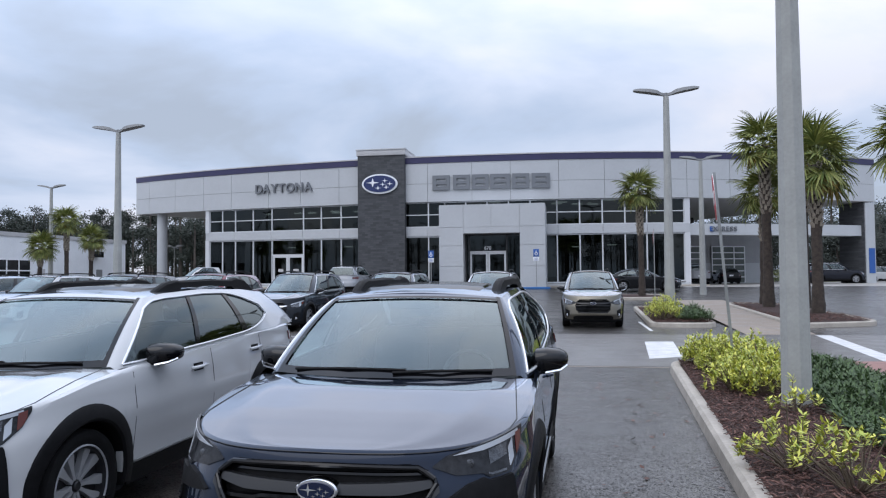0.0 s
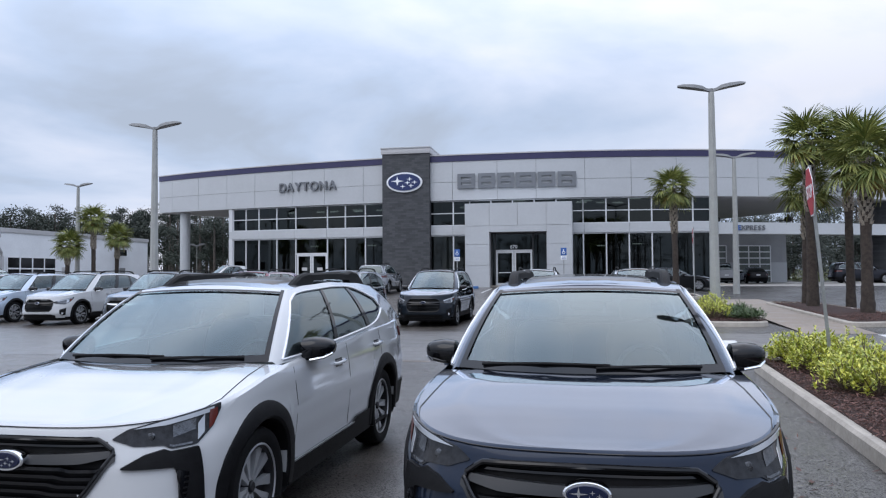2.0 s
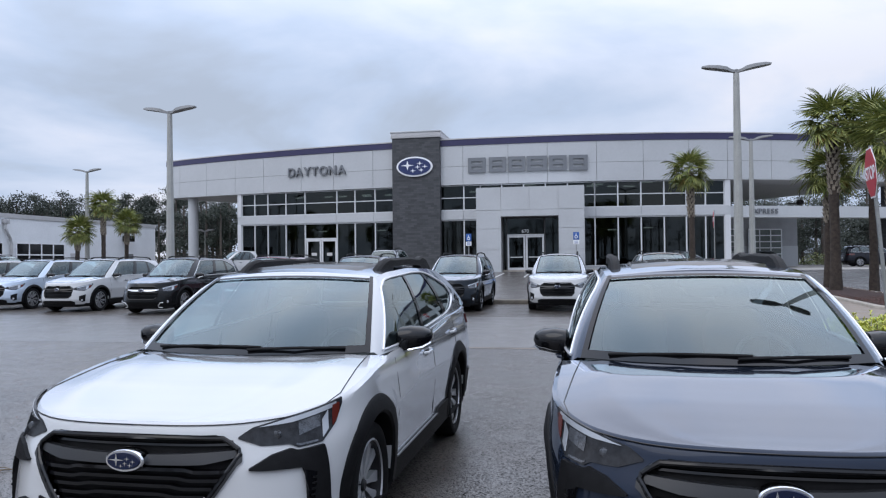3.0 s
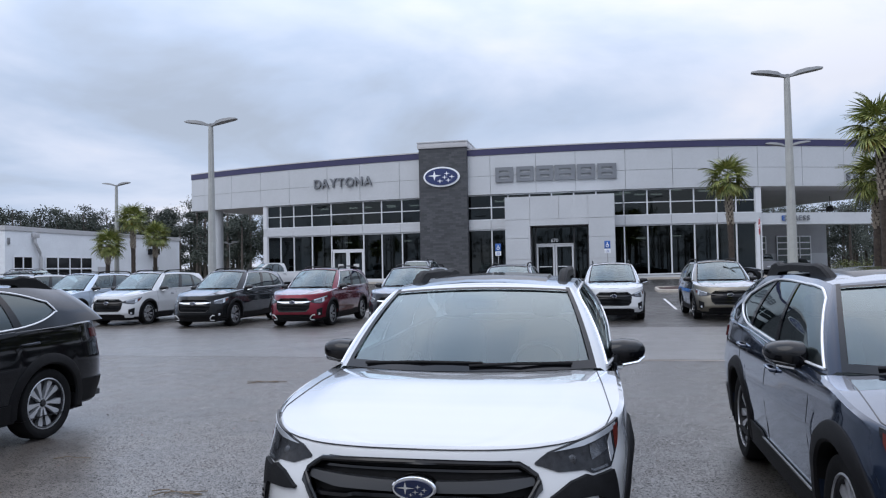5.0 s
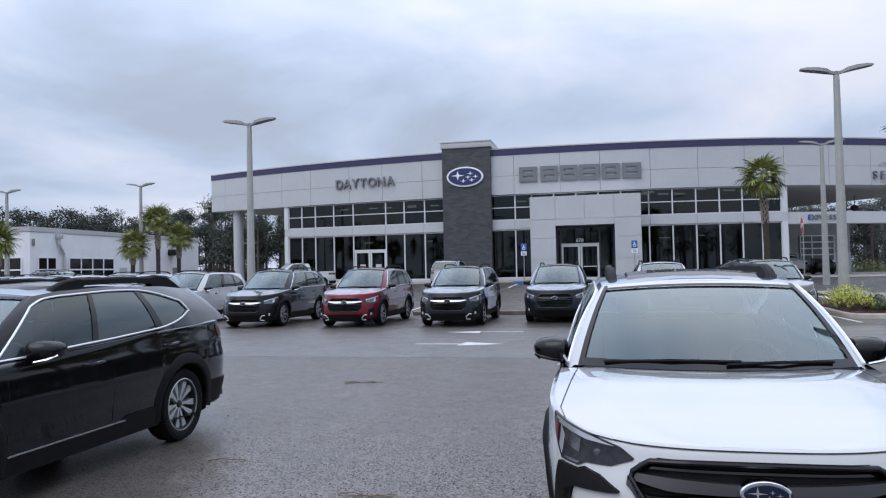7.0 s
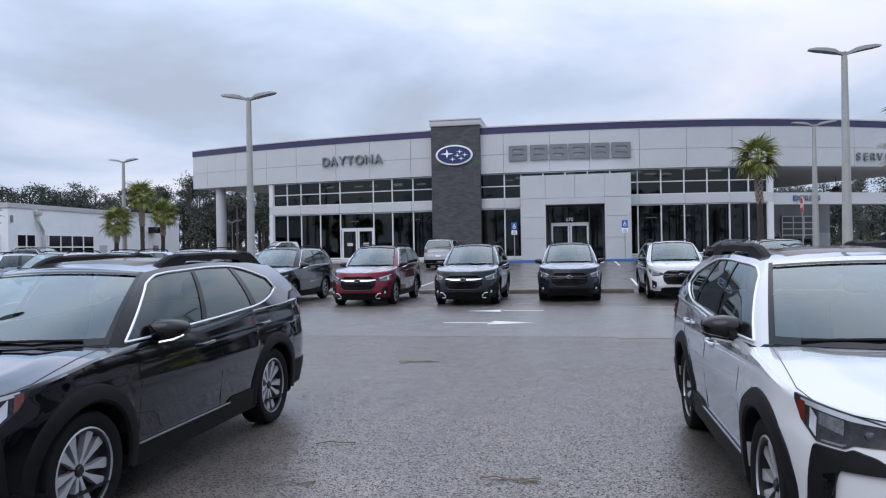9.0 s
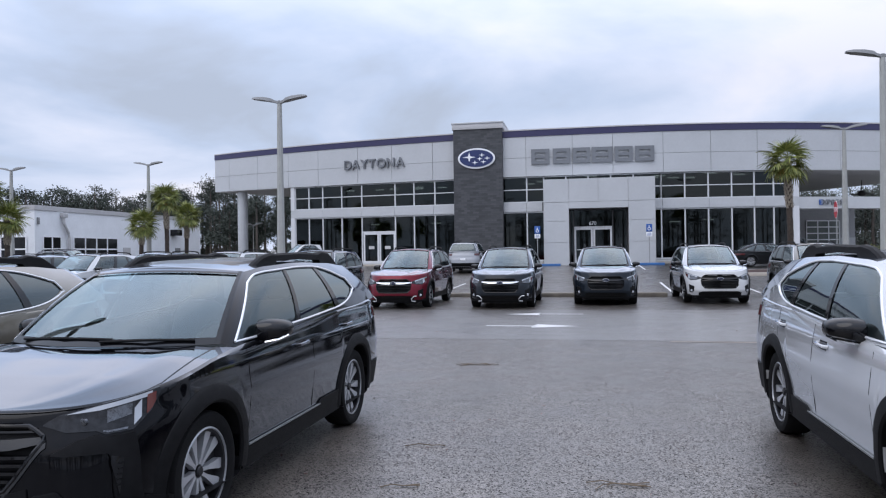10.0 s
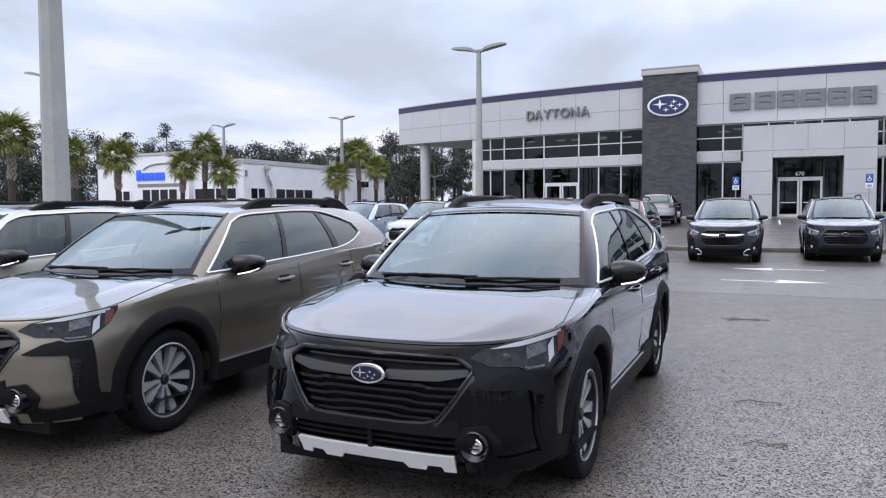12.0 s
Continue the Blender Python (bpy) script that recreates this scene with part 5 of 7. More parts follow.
        part("bonnet_gap", tube(bmesh.new(), pts, 0.0032, 5), M_GLOSSB, car)
    # greenhouse: bottom and top rings in three stretches (screen, flank, tailgate)
    r0, r1, r2, r3 = p["roof"]

    def low_ring(w):
        if w <= 1:
            return Vector((p["a_x"] * w, yc0 + (yc1 - yc0) * w ** 2.2, zc + 0.0 * w))
        if w <= 2:
            t = w - 1
            y = p["b0"] + (p["b1"] - p["b0"]) * t
            x = p["a_x"] + (p["belt_x"] - p["a_x"]) * min(1, t / 0.10) ** 0.5 if t < 0.10 else p["belt_x"] - 0.05 * max(0, (t - 0.75) / 0.25) ** 2
            return Vector((x, y, sh.top(y) - 0.004))
        t = w - 2
        return Vector(((p["belt_x"] - 0.05) * math.cos(t * math.pi / 2) ** 0.7 if t < 1 else 0, p["b1"] + (p["rear_glass"][0] + 0.02 - p["b1"]) * math.sin(t * math.pi / 2) ** 0.6, sh.top(p["b1"]) - 0.004))

    def top_ring(w):
        if w <= 1:
            return Vector((p["roof_x"] * w, p["ws_top"][0] + (p["ws_top"][1] - p["ws_top"][0]) * w ** 2.2, r1 + (r0 - r1) * w * w))
        if w <= 2:
            t = w - 1
            y = p["t0"] + (p["t1"] - p["t0"]) * t ** p["lean"]
            z = interp(((0, r0), (0.18, r0 + 0.032), (0.45, r0 + 0.052), (0.8, r0 + 0.036), (1, r3 - 0.01)) if p["rail"] else ((0, r0), (0.18, r0 + 0.02), (0.45, r0 + 0.028), (0.8, r0 + 0.012), (1, r3 - 0.02)), t)
            return Vector((p["roof_x"] + 0.045 * math.sin(min(1, t * 1.6) * math.pi / 2) - 0.03 * t, y, z))
        t = w - 2
        x1 = top_ring(2.0).x
        return Vector((x1 * math.cos(t * math.pi / 2) ** 0.7 if t < 1 else 0, p["t1"] + (p["rear_glass"][1] - p["t1"]) * math.sin(t * math.pi / 2) ** 0.6, r3 - 0.02 + 0.03 * t))

    def sweep(w, v):
        """The upper edge of the side glass falls in a curve towards the tail."""
        if p["rail"]:
            if not 1.0 < w < 2.0:
                return v
            lo, hi, e = 0.05, 0.9, p["glass"][5]
            if w < 1.09:
                hi -= 0.17 * ((1.09 - max(w, p["glass"][0])) / 0.08) ** 2
            elif w > 1.56:
                # the sill kicks up and the top falls, to meet in a rounded point
                f = (min(w, e) - 1.56) / (e - 1.56)
                lo, hi = 0.05 + 0.33 * f ** 2.2, 0.9 - 0.36 * f ** 2.6
                if w > e:
                    g = (w - e) / (2.0 - e)
                    lo, hi = lo + (0.05 - lo) * g, hi + (0.9 - hi) * g
            if v <= 0.05:
                return v / 0.05 * lo
            return lo + (hi - lo) * (v - 0.05) / 0.85 if v <= 0.9 else hi + (1 - hi) * (v - 0.9) / 0.1
        if not 1.6 < w < 2.0:
            return v
        k = 1 - 0.62 * ((w - 1.6) / 0.33) ** 2.4 if w < 1.93 else 0.38 + 0.62 * (w - 1.93) / 0.07
        if v <= 0.05:
            return v
        if v <= 0.9:
            return 0.05 + (v - 0.05) * k
        t = 0.05 + 0.85 * k
        return t + (1 - t) * (v - 0.9) / 0.1

    def skin(w, v, side=1, off=0.0):
        a, b = low_ring(w), top_ring(w)
        v = sweep(w, v)
        q = a.lerp(b, v)
        g = 0.03 * 4 * v * (1 - v)
        if w <= 1:
            n = Vector((0.25 * w, -0.55, 0.8))
        elif w <= 2:
            n = Vector((0.9, 0, 0.4))
        else:
            n = Vector((0.5 * (3 - w), 0.8, 0.4))
        q = q + n.normalized() * (g + off)
        return (side * q.x, q.y, q.z)

    cuts = [0, 0.945, 1.0, *p["glass"], 2.0, 2.25, 3.0]
    vcuts = [0, 0.05, 0.90, 0.965, 1.0]
    glass_cells = {(0, 1): "windshield", (0, 2): "windshield"}
    for ci, nm in ((3, "front_window"), (5, "rear_window"), (7, "quarter_window")):
        glass_cells[(ci, 1)] = nm
    glass_cells[(10, 1)] = "tailgate_window"
    black = {(0, 0), (4, 1), (6, 1)}
    bms = {}
    for ci in range(len(cuts) - 1):
        for vi in range(len(vcuts) - 1):
            key = glass_cells.get((ci, vi)) or ("pillar_trim" if (ci, vi) in black else "cabin_shell")
            nw = max(2, int((cuts[ci + 1] - cuts[ci]) * (14 if cuts[ci] < 1 or cuts[ci] >= 2 else 44)))
            nv = 6 if vi == 1 else 1
            for side in (1, -1):
                k2 = key if key in ("windshield", "tailgate_window", "cabin_shell") else ("cowl_trim", 0, 0) if (ci, vi) == (0, 0) else (key, side, ci)
                b2 = bms.setdefault(k2, bmesh.new())
                off = -0.006 if key not in ("cabin_shell", "pillar_trim") else 0.0
                grid(b2, [[skin(cuts[ci] + (cuts[ci + 1] - cuts[ci]) * i / nw, vcuts[vi] + (vcuts[vi + 1] - vcuts[vi]) * j / nv, side, off) for j in range(nv + 1)] for i in range(nw + 1)])
    for key, b2 in bms.items():
        bmesh.ops.remove_doubles(b2, verts=b2.verts, dist=0.0004)
        bmesh.ops.recalc_face_normals(b2, faces=b2.faces)
        nm = key if isinstance(key, str) else key[0]
        m = {"cabin_shell": M_PAINT, "pillar_trim": M_GLOSSB, "cowl_trim": M_BLACKP, "windshield": M_CARGLASS, "front_window": M_SIDEGLASS}.get(nm, M_PRIV)
        ob = part(nm, b2, m, car)
        if nm == "cabin_shell":
            painted.append(ob)
        elif nm not in ("pillar_trim", "cowl_trim"):
            ob.visible_shadow = nm not in ("windshield", "front_window")
    # roof
    bm, rows = bmesh.new(), []
    ws = [i / 10 for i in range(11)] + [1 + i / 14 for i in range(1, 15)] + [2 + i / 8 for i in range(1, 9)]
    for w in ws:
        e = top_ring(w)
        rows.append([(e.x * t, e.y, e.z + (0.045 if 1 <= w <= 2 else 0.045 * max(0, 1 - abs(w - (1 if w < 1 else 2)) * 1.2)) * (1 - t * t)) for t in (-1, -0.95, -0.8, -0.5, -0.2, 0.2, 0.5, 0.8, 0.95, 1)])
    grid(bm, rows)
    bmesh.ops.remove_doubles(bm, verts=bm.verts, dist=0.0004)
    bmesh.ops.recalc_face_normals(bm, faces=bm.faces)
    painted.append(part("roof", bm, M_PAINT, car))
    if p["rail"] is None:
        drop = p.get("deck", 0.0)
        bm, rows = bmesh.new(), []
        y0 = p["b1"] - 0.15
        ys = [y0 + (sh.yr - y0) * k / 5 for k in range(6)] if y0 < sh.yr else []
        edge = [(sh.ring(sh.q_of_y(y), sh.top(y), -0.022)[0], y, sh.top(y)) for y in ys]
        for k in range(0 if ys else 4, 17):
            x, y, _ = sh.ring(2 + k / 16, sh.top(sh.ring(2 + k / 16, 0.7)[1]), -0.022)
            edge.append((x, y, sh.top(y)))
        for x, y, z in edge:
            rows.append([(x * t, y, z + drop * (abs(t) < 0.9) + (0.03 * (1 - t * t) if not drop else 0)) for t in (-1, -0.92, -0.89, -0.5, 0, 0.5, 0.89, 0.92, 1)])
        grid(bm, rows)
        bmesh.ops.recalc_face_normals(bm, faces=bm.faces)
        painted.append(part("rear_deck", bm, M_PAINT, car))
    # bright moulding round the side glass
    for side in (1, -1):
        g0, g1 = p["glass"][0], p["glass"][5] + 0.005
        pts = [skin(g0 + (g1 - g0) * i / 48, 0.045, side, 0.006) for i in range(49)]
        pts += [skin(g1, 0.045 + 0.865 * i / 8, side, 0.006) for i in range(1, 9)]
        pts += [skin(g1 - (g1 - g0) * i / 48, 0.91, side, 0.006) for i in range(1, 49)]
        pts += [skin(g0, 0.91 - 0.865 * i / 8, side, 0.006) for i in range(1, 9)]
        part("window_moulding", tube(bmesh.new(), pts, 0.0085, 6), M_BRIGHT if p["rail"] is not None else M_GLOSSB, car)
    # black border and wipers at the foot of the screen
    bm = bmesh.new()
    across = [0.945 * k / 14 for k in range(15)]
    run = [(-1, w) for w in across[::-1]] + [(1, w) for w in across[1:]]
    grid(bm, [[skin(w, v, sd, 0.004) for v in (0.0, 0.035, 0.075)] for sd, w in run])
    bmesh.ops.recalc_face_normals(bm, faces=bm.faces)
    part("screen_border", bm, M_GLOSSB, car)
    for side in (1, -1):
        bm = bmesh.new()
        grid(bm, [[skin(w, v, side, 0.002) for v in [i / 10 for i in range(11)]] for w in (0.935, 0.955, 0.974)])
        part("screen_border", bm, M_GLOSSB, car)
    bm = bmesh.new()
    grid(bm, [[skin(w, v, sd, 0.004) for v in (0.925, 0.962)] for sd, w in run])
    part("screen_border", bm, M_GLOSSB, car)
    for w0, s0, w1, s1 in ((0.78, -1, 0.16, 1), (0.06, 1, 0.80, 1)):
        a, b = Vector(skin(w0, 0.035, s0, 0.016)), Vector(skin(w1, 0.06 if s0 < 0 else 0.04, s1, 0.016))
        mid = a.lerp(b, 0.5) + Vector((0, -0.035, 0.01))
        part("wiper", tube(bmesh.new(), [a, a.lerp(mid, 0.5), mid, mid.lerp(b, 0.5), b], 0.009, 5), M_BLACKP, car)
    # roof rails
    rx = p["roof_x"] - 0.03
    for side in (1, -1):
        bm, rows = bmesh.new(), []
        if p["rail"]:
            keys = ((1.28, 0.0, 0.005), (1.36, 0.0, 0.035), (1.46, 0.0, 0.068), (1.60, 0.0, 0.085), (1.68, 0.016, 0.078), (2.2, 0.02, 0.082), (2.62, 0.016, 0.082), (2.72, 0.0, 0.105), (2.92, 0.0, 0.10), (3.05, 0.0, 0.055), (3.15, 0.0, 0.01))
            hw = 0.036
        else:
            keys = ((1.45, 0.0, 0.02), (1.55, 0.02, 0.075), (1.75, 0.05, 0.085), (2.4, 0.055, 0.09), (3.1, 0.05, 0.085), (3.3, 0.02, 0.075), (3.4, 0.0, 0.02))
            hw = 0.018
        if p["rail"] is not None:
            for y, b, t in keys:
                tt = (y - p["t0"]) / (p["t1"] - p["t0"])
                e = top_ring(1 + min(1, max(0, tt)))
                zr = e.z + ((0.012 if p["rail"] else 0.028) if y > 1.35 else 0.01)
                xr = side * (e.x - 0.055 - (0.03 if p["rail"] else 0.0))
                rows.append([(xr - hw, y, zr + b - 0.03 * (b == 0)), (xr + hw, y, zr + b - 0.03 * (b == 0)), (xr + hw * 0.9, y, zr + t - 0.015), (xr + hw * 0.45, y, zr + t), (xr - hw * 0.45, y, zr + t), (xr - hw * 0.9, y, zr + t - 0.015)])
            vs = grid(bm, rows, closed=True)
            bm.faces.new(vs[0]); bm.faces.new(vs[-1])
            bmesh.ops.recalc_face_normals(bm, faces=bm.faces)
            part("roof_rail", bm, M_BLACKP, car, "black plastic roof rail")
        else:
            bm.free()
    # mirrors
    my, mz = p["mirror"]
    for side in (1, -1):
        bm = bmesh.new()
        rows = []
        for t, ry, rz in ((0.0, 0.055, 0.05), (0.08, 0.09, 0.074), (0.4, 0.115, 0.080), (0.75, 0.105, 0.066), (0.93, 0.075, 0.044), (1.0, 0.03, 0.016)):
            x = p["hw"] - 0.085 + 0.225 * t
            rows.append([(side * x, my + 0.045 * t + ry * math.copysign(abs(math.cos(a)) ** 0.7, math.cos(a)), mz + 0.02 + rz * math.copysign(abs(math.sin(a)) ** 0.7, math.sin(a)) + 0.01 * t) for a in (2 * math.pi * k / 16 for k in range(16))])
        vs = grid(bm, rows, closed=True)
        bm.faces.new(vs[0]); bm.faces.new(vs[-1])
        bmesh.ops.recalc_face_normals(bm, faces=bm.faces)
        mirror = part("door_mirror", bm, M_GLOSSB, car, "gloss black door mirror")
        part("bright_strip", tube(bmesh.new(), [(side * (p["hw"] - 0.06), my - 0.02, mz - 0.06), (side * (p["hw"] + 0.0), my - 0.075, mz - 0.052), (side * (p["hw"] + 0.09), my - 0.055, mz - 0.035), (side * (p["hw"] + 0.13), my + 0.01, mz - 0.01)], 0.009, 5), M_CHROME, mirror)
        part("foot", tube(bmesh.new(), [(side * (p["belt_x"] - 0.02), my - 0.05, mz - 0.045), (side * (p["hw"] - 0.02), my - 0.02, mz - 0.02)], 0.032, 8), M_GLOSSB, mirror)
    if p["rail"] is not None:
        bm, rw = bmesh.new(), []
        for k in range(7):
            y = p["t0"] + 0.14 + 0.78 * k / 6
            e = top_ring(1 + ((y - p["t0"]) / (p["t1"] - p["t0"])) ** (1 / p["lean"]))
            rw.append([(0.44 * t, y, e.z + 0.045 * (1 - (0.44 * t / e.x) ** 2) + (0.014 if 0 < k < 6 and abs(t) < 1 else -0.004)) for t in (-1, -0.97, -0.5, 0, 0.5, 0.97, 1)])
        grid(bm, rw)
        bmesh.ops.recalc_face_normals(bm, faces=bm.faces)
        part("sunroof", bm, M_GLOSSB, car, "dark glass sunroof")
    # wheels and wells
    flare = 0.105 if p["rail"] else 0.08
    for ya in (0.0, p["wb"]):
        for side in (1, -1):
            build_wheel(car, side * (p["tw"] - p["wheel_w"] * 0.5), ya, p, side)
            bm = bmesh.new()
            lathe(bm, [(p["arch"] + 0.004, 0.0), (p["arch"] + 0.004, -0.42), (0.01, -0.42)], "x", (0, ya, p["wheel"]), 24)
            for v in bm.verts:
                v.co.x = side * (p["hw"] * 0.965 + v.co.x)
                v.co.z = max(v.co.z, p["sill"] - 0.04)
            part("wheel_well", bm, M_BLACKP, car)
            bm = bmesh.new()
            rows = []
            lo = math.degrees(math.asin(max(-0.9, (p["sill"] - 0.01 - p["wheel"]) / (p["arch"] + 0.04))))
            for k in range(29):
                a = radians(lo + (180 - 2 * lo) * k / 28)
                row = []
                for rr, off in ((p["arch"] - 0.005, -0.05), (p["arch"] - 0.004, 0.008), (p["arch"] + 0.012, 0.02), (p["arch"] + flare - 0.018, 0.016), (p["arch"] + flare - 0.002, 0.004), (p["arch"] + flare, -0.02)):
                    y, z = ya + rr * math.cos(a), p["wheel"] + rr * math.sin(a)
                    if y < sh.yf:
                        x0 = p["hw"] * interp(((-0.95, 0.3), (-0.6, 0.865), (-0.4, 0.945), (-0.2, 0.985), (0.05, 1.0)), y) if p["nose_n"] < 2.3 else p["hw"] * interp(((-0.95, 0.4), (-0.6, 0.93), (-0.4, 0.975), (-0.1, 1.0), (0.05, 1.0)), y)
                        x0 *= sh.width(z) / p["hw"]
                    elif y > sh.yr:
                        u = min(1, (y - sh.yr) / (sh.ar))
                        x0 = sh.width(z) * (1 - u ** p["rear_n"]) ** (1 / p["rear_n"])
                    else:
                        x0 = sh.width(z)
                    row.append((side * (x0 + off), y, z))
                rows.append(row)
            grid(bm, rows)
            bmesh.ops.recalc_face_normals(bm, faces=bm.faces)
            o = part("arch_cladding", bm, M_BLACKP if cladding else M_PAINT, car)
            if not cladding:
                painted.append(o)
    # sills, door shuts, handles
    q0, q1 = sh.q_of_y(p["arch"] + 0.03), sh.q_of_y(p["wb"] - p["arch"] - 0.03)
    for side in (1, -1):
        part("sill_cladding", patch(sh, q0, q1, lambda q: p["sill"] - 0.03, lambda q: p["sill"] + 0.10 + 0.05 * (q > q1 - 0.15), 0.016, nq=16, sides=(side,)), M_BLACKP, car)
        part("sill_strip", patch(sh, q0 + 0.02, q1 - 0.16, lambda q: p["sill"] + 0.108, lambda q: p["sill"] + 0.119, 0.019, nq=8, nz=1, sides=(side,)), M_GALV if p["rail"] else M_BLACKP, car)
        for y in (0.50, 1.62, 2.60):
            q = sh.q_of_y(y)
            zz = p["sill"] + 0.13 if y < 2.5 else 0.86
            part("door_gap", patch(sh, q - 0.0006, q + 0.0006, lambda q: zz, lambda q: sh.top(sh.ring(q, 0.8)[1]) - 0.03, 0.002, nq=1, nz=5, sides=(side,), thick=0.004), M_GLOSSB, car)
        for y in (1.38, 2.47):
            q, zz = sh.q_of_y(y), sh.top(y) - 0.145
            bm = bmesh.new()
            tube(bm, [sh.ring(q - 0.034, zz - 0.004, 0.0, side), sh.ring(q - 0.028, zz, 0.03, side), sh.ring(q, zz + 0.003, 0.036, side), sh.ring(q + 0.028, zz + 0.006, 0.03, side), sh.ring(q + 0.034, zz + 0.006, 0.0, side)], 0.013, 8)
            o = part("door_handle", bm, M_PAINT, car)
            painted.append(o)
            # flat black patch that stands in for the shaded hollow behind the handle
            part("handle_shade", patch(sh, q - 0.024, q + 0.024, lambda q: zz - 0.03, lambda q: zz + 0.03, 0.0025, nq=4, nz=2, sides=(side,), thick=0.004), M_GLOSSB, car)
    # nose
    s = interp(p["top"], -0.88) / (0.874 if p["rail"] else 0.875)
    if p["rail"]:
        wagon_nose(car, sh, p, painted)
    else:
        suv_nose(car, sh, p, s, painted, badge, bright_grille)
    # tail
    for side in (1, -1):
        part("tail_lamp", patch(sh, 2.10 if p["rail"] else 1.975, 2.62, lambda q: (0.975 if p["rail"] else 0.86) * s, lambda q: (1.07 if p["rail"] else 0.99) * s - 0.02 * (q > 2.3), 0.012, nq=10, nz=2, sides=(side,)), M_RED, car, "red tail lamp")
        part("rear_bumper_trim", patch(sh, sh.q_of_y(p["wb"] + p["arch"] + 0.05), 3.0, lambda q: p["sill"] + 0.02, lambda q: 0.52, 0.014, nq=14, nz=3, sides=(side,)), M_BLACKP, car)
    ye = sh.ring(3.0, 0.72)[1]
    part("number_plate", new_box(-0.16, 0.16, ye, ye + 0.02, 0.68, 0.80, 0.004), M_WHITE, car)
    # inside
    xi = p["belt_x"] - 0.07
    zb = sh.top(0.5)
    part("cabin_floor", new_box(-xi, xi, -0.2, p["b1"], 0.30, 0.36), M_DASH, car, smooth=False)
    part("underbody", new_box(-0.66, 0.66, -0.78, sh.end - 0.3, 0.175, 0.30), M_BLACKP, car, smooth=False)
    part("dashboard", new_box(-xi + 0.04, xi - 0.04, 0.42, 0.95, 0.62, zb - 0.035, 0.05), M_DASH, car)
    bm = lathe(bmesh.new(), [(0.175 + 0.016 * math.cos(a), 0.016 * math.sin(a)) for a in (2 * math.pi * k / 8 for k in range(9))], "y", (0, 0, 0), 24)
    o = part("steering_wheel", bm, M_DASH, car)
    o.matrix_basis = pose(0.37, 1.06, zb - 0.08, -22)
    for x in (-0.37, 0.37):
        seat = part("seat", blob(bmesh.new(), (x, 1.75, 0.55), (0.25, 0.27, 0.12), 0.5, 8), M_SEAT, car)
        bm = blob(bmesh.new(), (0, 0, 0.32), (0.24, 0.075, 0.34), 0.5, 8)
        b = part("backrest", bm, M_SEAT, seat)
        b.matrix_basis = pose(x, 1.98, 0.58, -16)
        h = part("headrest", blob(bmesh.new(), (x, 2.2, zb + 0.28), (0.13, 0.05, 0.09), 0.6, 8), M_SEAT, seat)
    part("rear_bench", blob(bmesh.new(), (0, 2.85, 0.82), (0.62, 0.12, 0.34), 0.4, 8), M_SEAT, car)
    part("inner_mirror", blob(bmesh.new(), (0, p["ws_top"][0] + 0.03, r1 - 0.13), (0.12, 0.025, 0.035), 0.6, 8), M_DASH, car)
    part("sensor_housing", new_box(-0.16, 0.16, p["ws_top"][0] - 0.06, p["ws_top"][0] + 0.1, r1 - 0.10, r1 - 0.05, 0.01), M_DASH, car)
    for o in painted:
        o.color = color
    return car


def repaint(car, color):
    for o in car.children_recursive:
        if o.type == "MESH" and o.data.materials and o.data.materials[0] is M_PAINT:
            o.color = color


def place_car(src, x, y, color, label, turn=0.0, z=None):
    c = copy_thing(src, pose(x, y, ground_z(y) if z is None else z, 0, 0, turn))
    repaint(c, color)
    return tagged(c, label)


# red, green, blue and the share of metal flake
WHITE_P, BLACK_P, BLUE_P, OLIVE_P, RED_P = (0.51, 0.515, 0.52, 0.0), (0.003, 0.003, 0.004, 0.0), (0.016, 0.023, 0.040, 0.3), (0.185, 0.168, 0.134, 0.85), (0.14, 0.013, 0.024, 0.5)
GREY_P, SILVER_P, BEIGE_P, GREEN_P = (0.016, 0.019, 0.024, 0.3), (0.44, 0.51, 0.60, 0.5), (0.48, 0.47, 0.41, 0.4), (0.009, 0.010, 0.011, 0.2)
wagon = build_car("station_wagon", "black crossover wagon with black roof rails on damp asphalt", WAGON, BLACK_P, "near row of wagons")
wagon.matrix_basis = pose(-0.883, -0.03, 0)
place_car(wagon, 4.706, 0.196, WHITE_P, "white crossover wagon with black cladding and roof rails")
place_car(wagon, 7.504, 0.092, BLUE_P, "dark blue crossover wagon with black roof rails", -0.9)
place_car(wagon, -3.72, -0.36, OLIVE_P, "olive brown crossover wagon with black cladding", 3.0)
place_car(wagon, -6.42, -0.40, BEIGE_P, "pale beige crossover wagon with black roof rails")
suv = build_car("large_suv", "dark grey large SUV with bright grille bar", SUV, GREY_P, "facing row of SUVs", cladding=True, bright_grille=True)
suv.matrix_basis = pose(-0.25, 17.5, 0)
suv_b = build_car("large_suv", "dark slate large SUV with black grille", SUV, (0.012, 0.016, 0.022, 0.3), "facing row of SUVs", cladding=True)
suv_b.matrix_basis = pose(2.72, 18.8, 0)
place_car(suv_b, 6.0, 19.4, WHITE_P, "white large SUV with black grille")
place_car(suv_b, 9.3, 19.5, OLIVE_P, "olive grey large SUV with black grille")
place_car(suv, -3.35, 17.4, RED_P, "dark red large SUV with bright grille bar")
place_car(suv, -6.6, 17.4, GREEN_P, "black-green large SUV with bright grille bar")
place_car(suv_b, -10.2, 18.2, WHITE_P, "white large SUV with black wheels and grille")
place_car(suv_b, -13.5, 19.0, SILVER_P, "silver-blue large SUV with roof rails")
place_car(suv_b, -5.0, 42.2, (0.32, 0.33, 0.35, 0.5), "grey SUV parked tail out by the stone tower", 180)


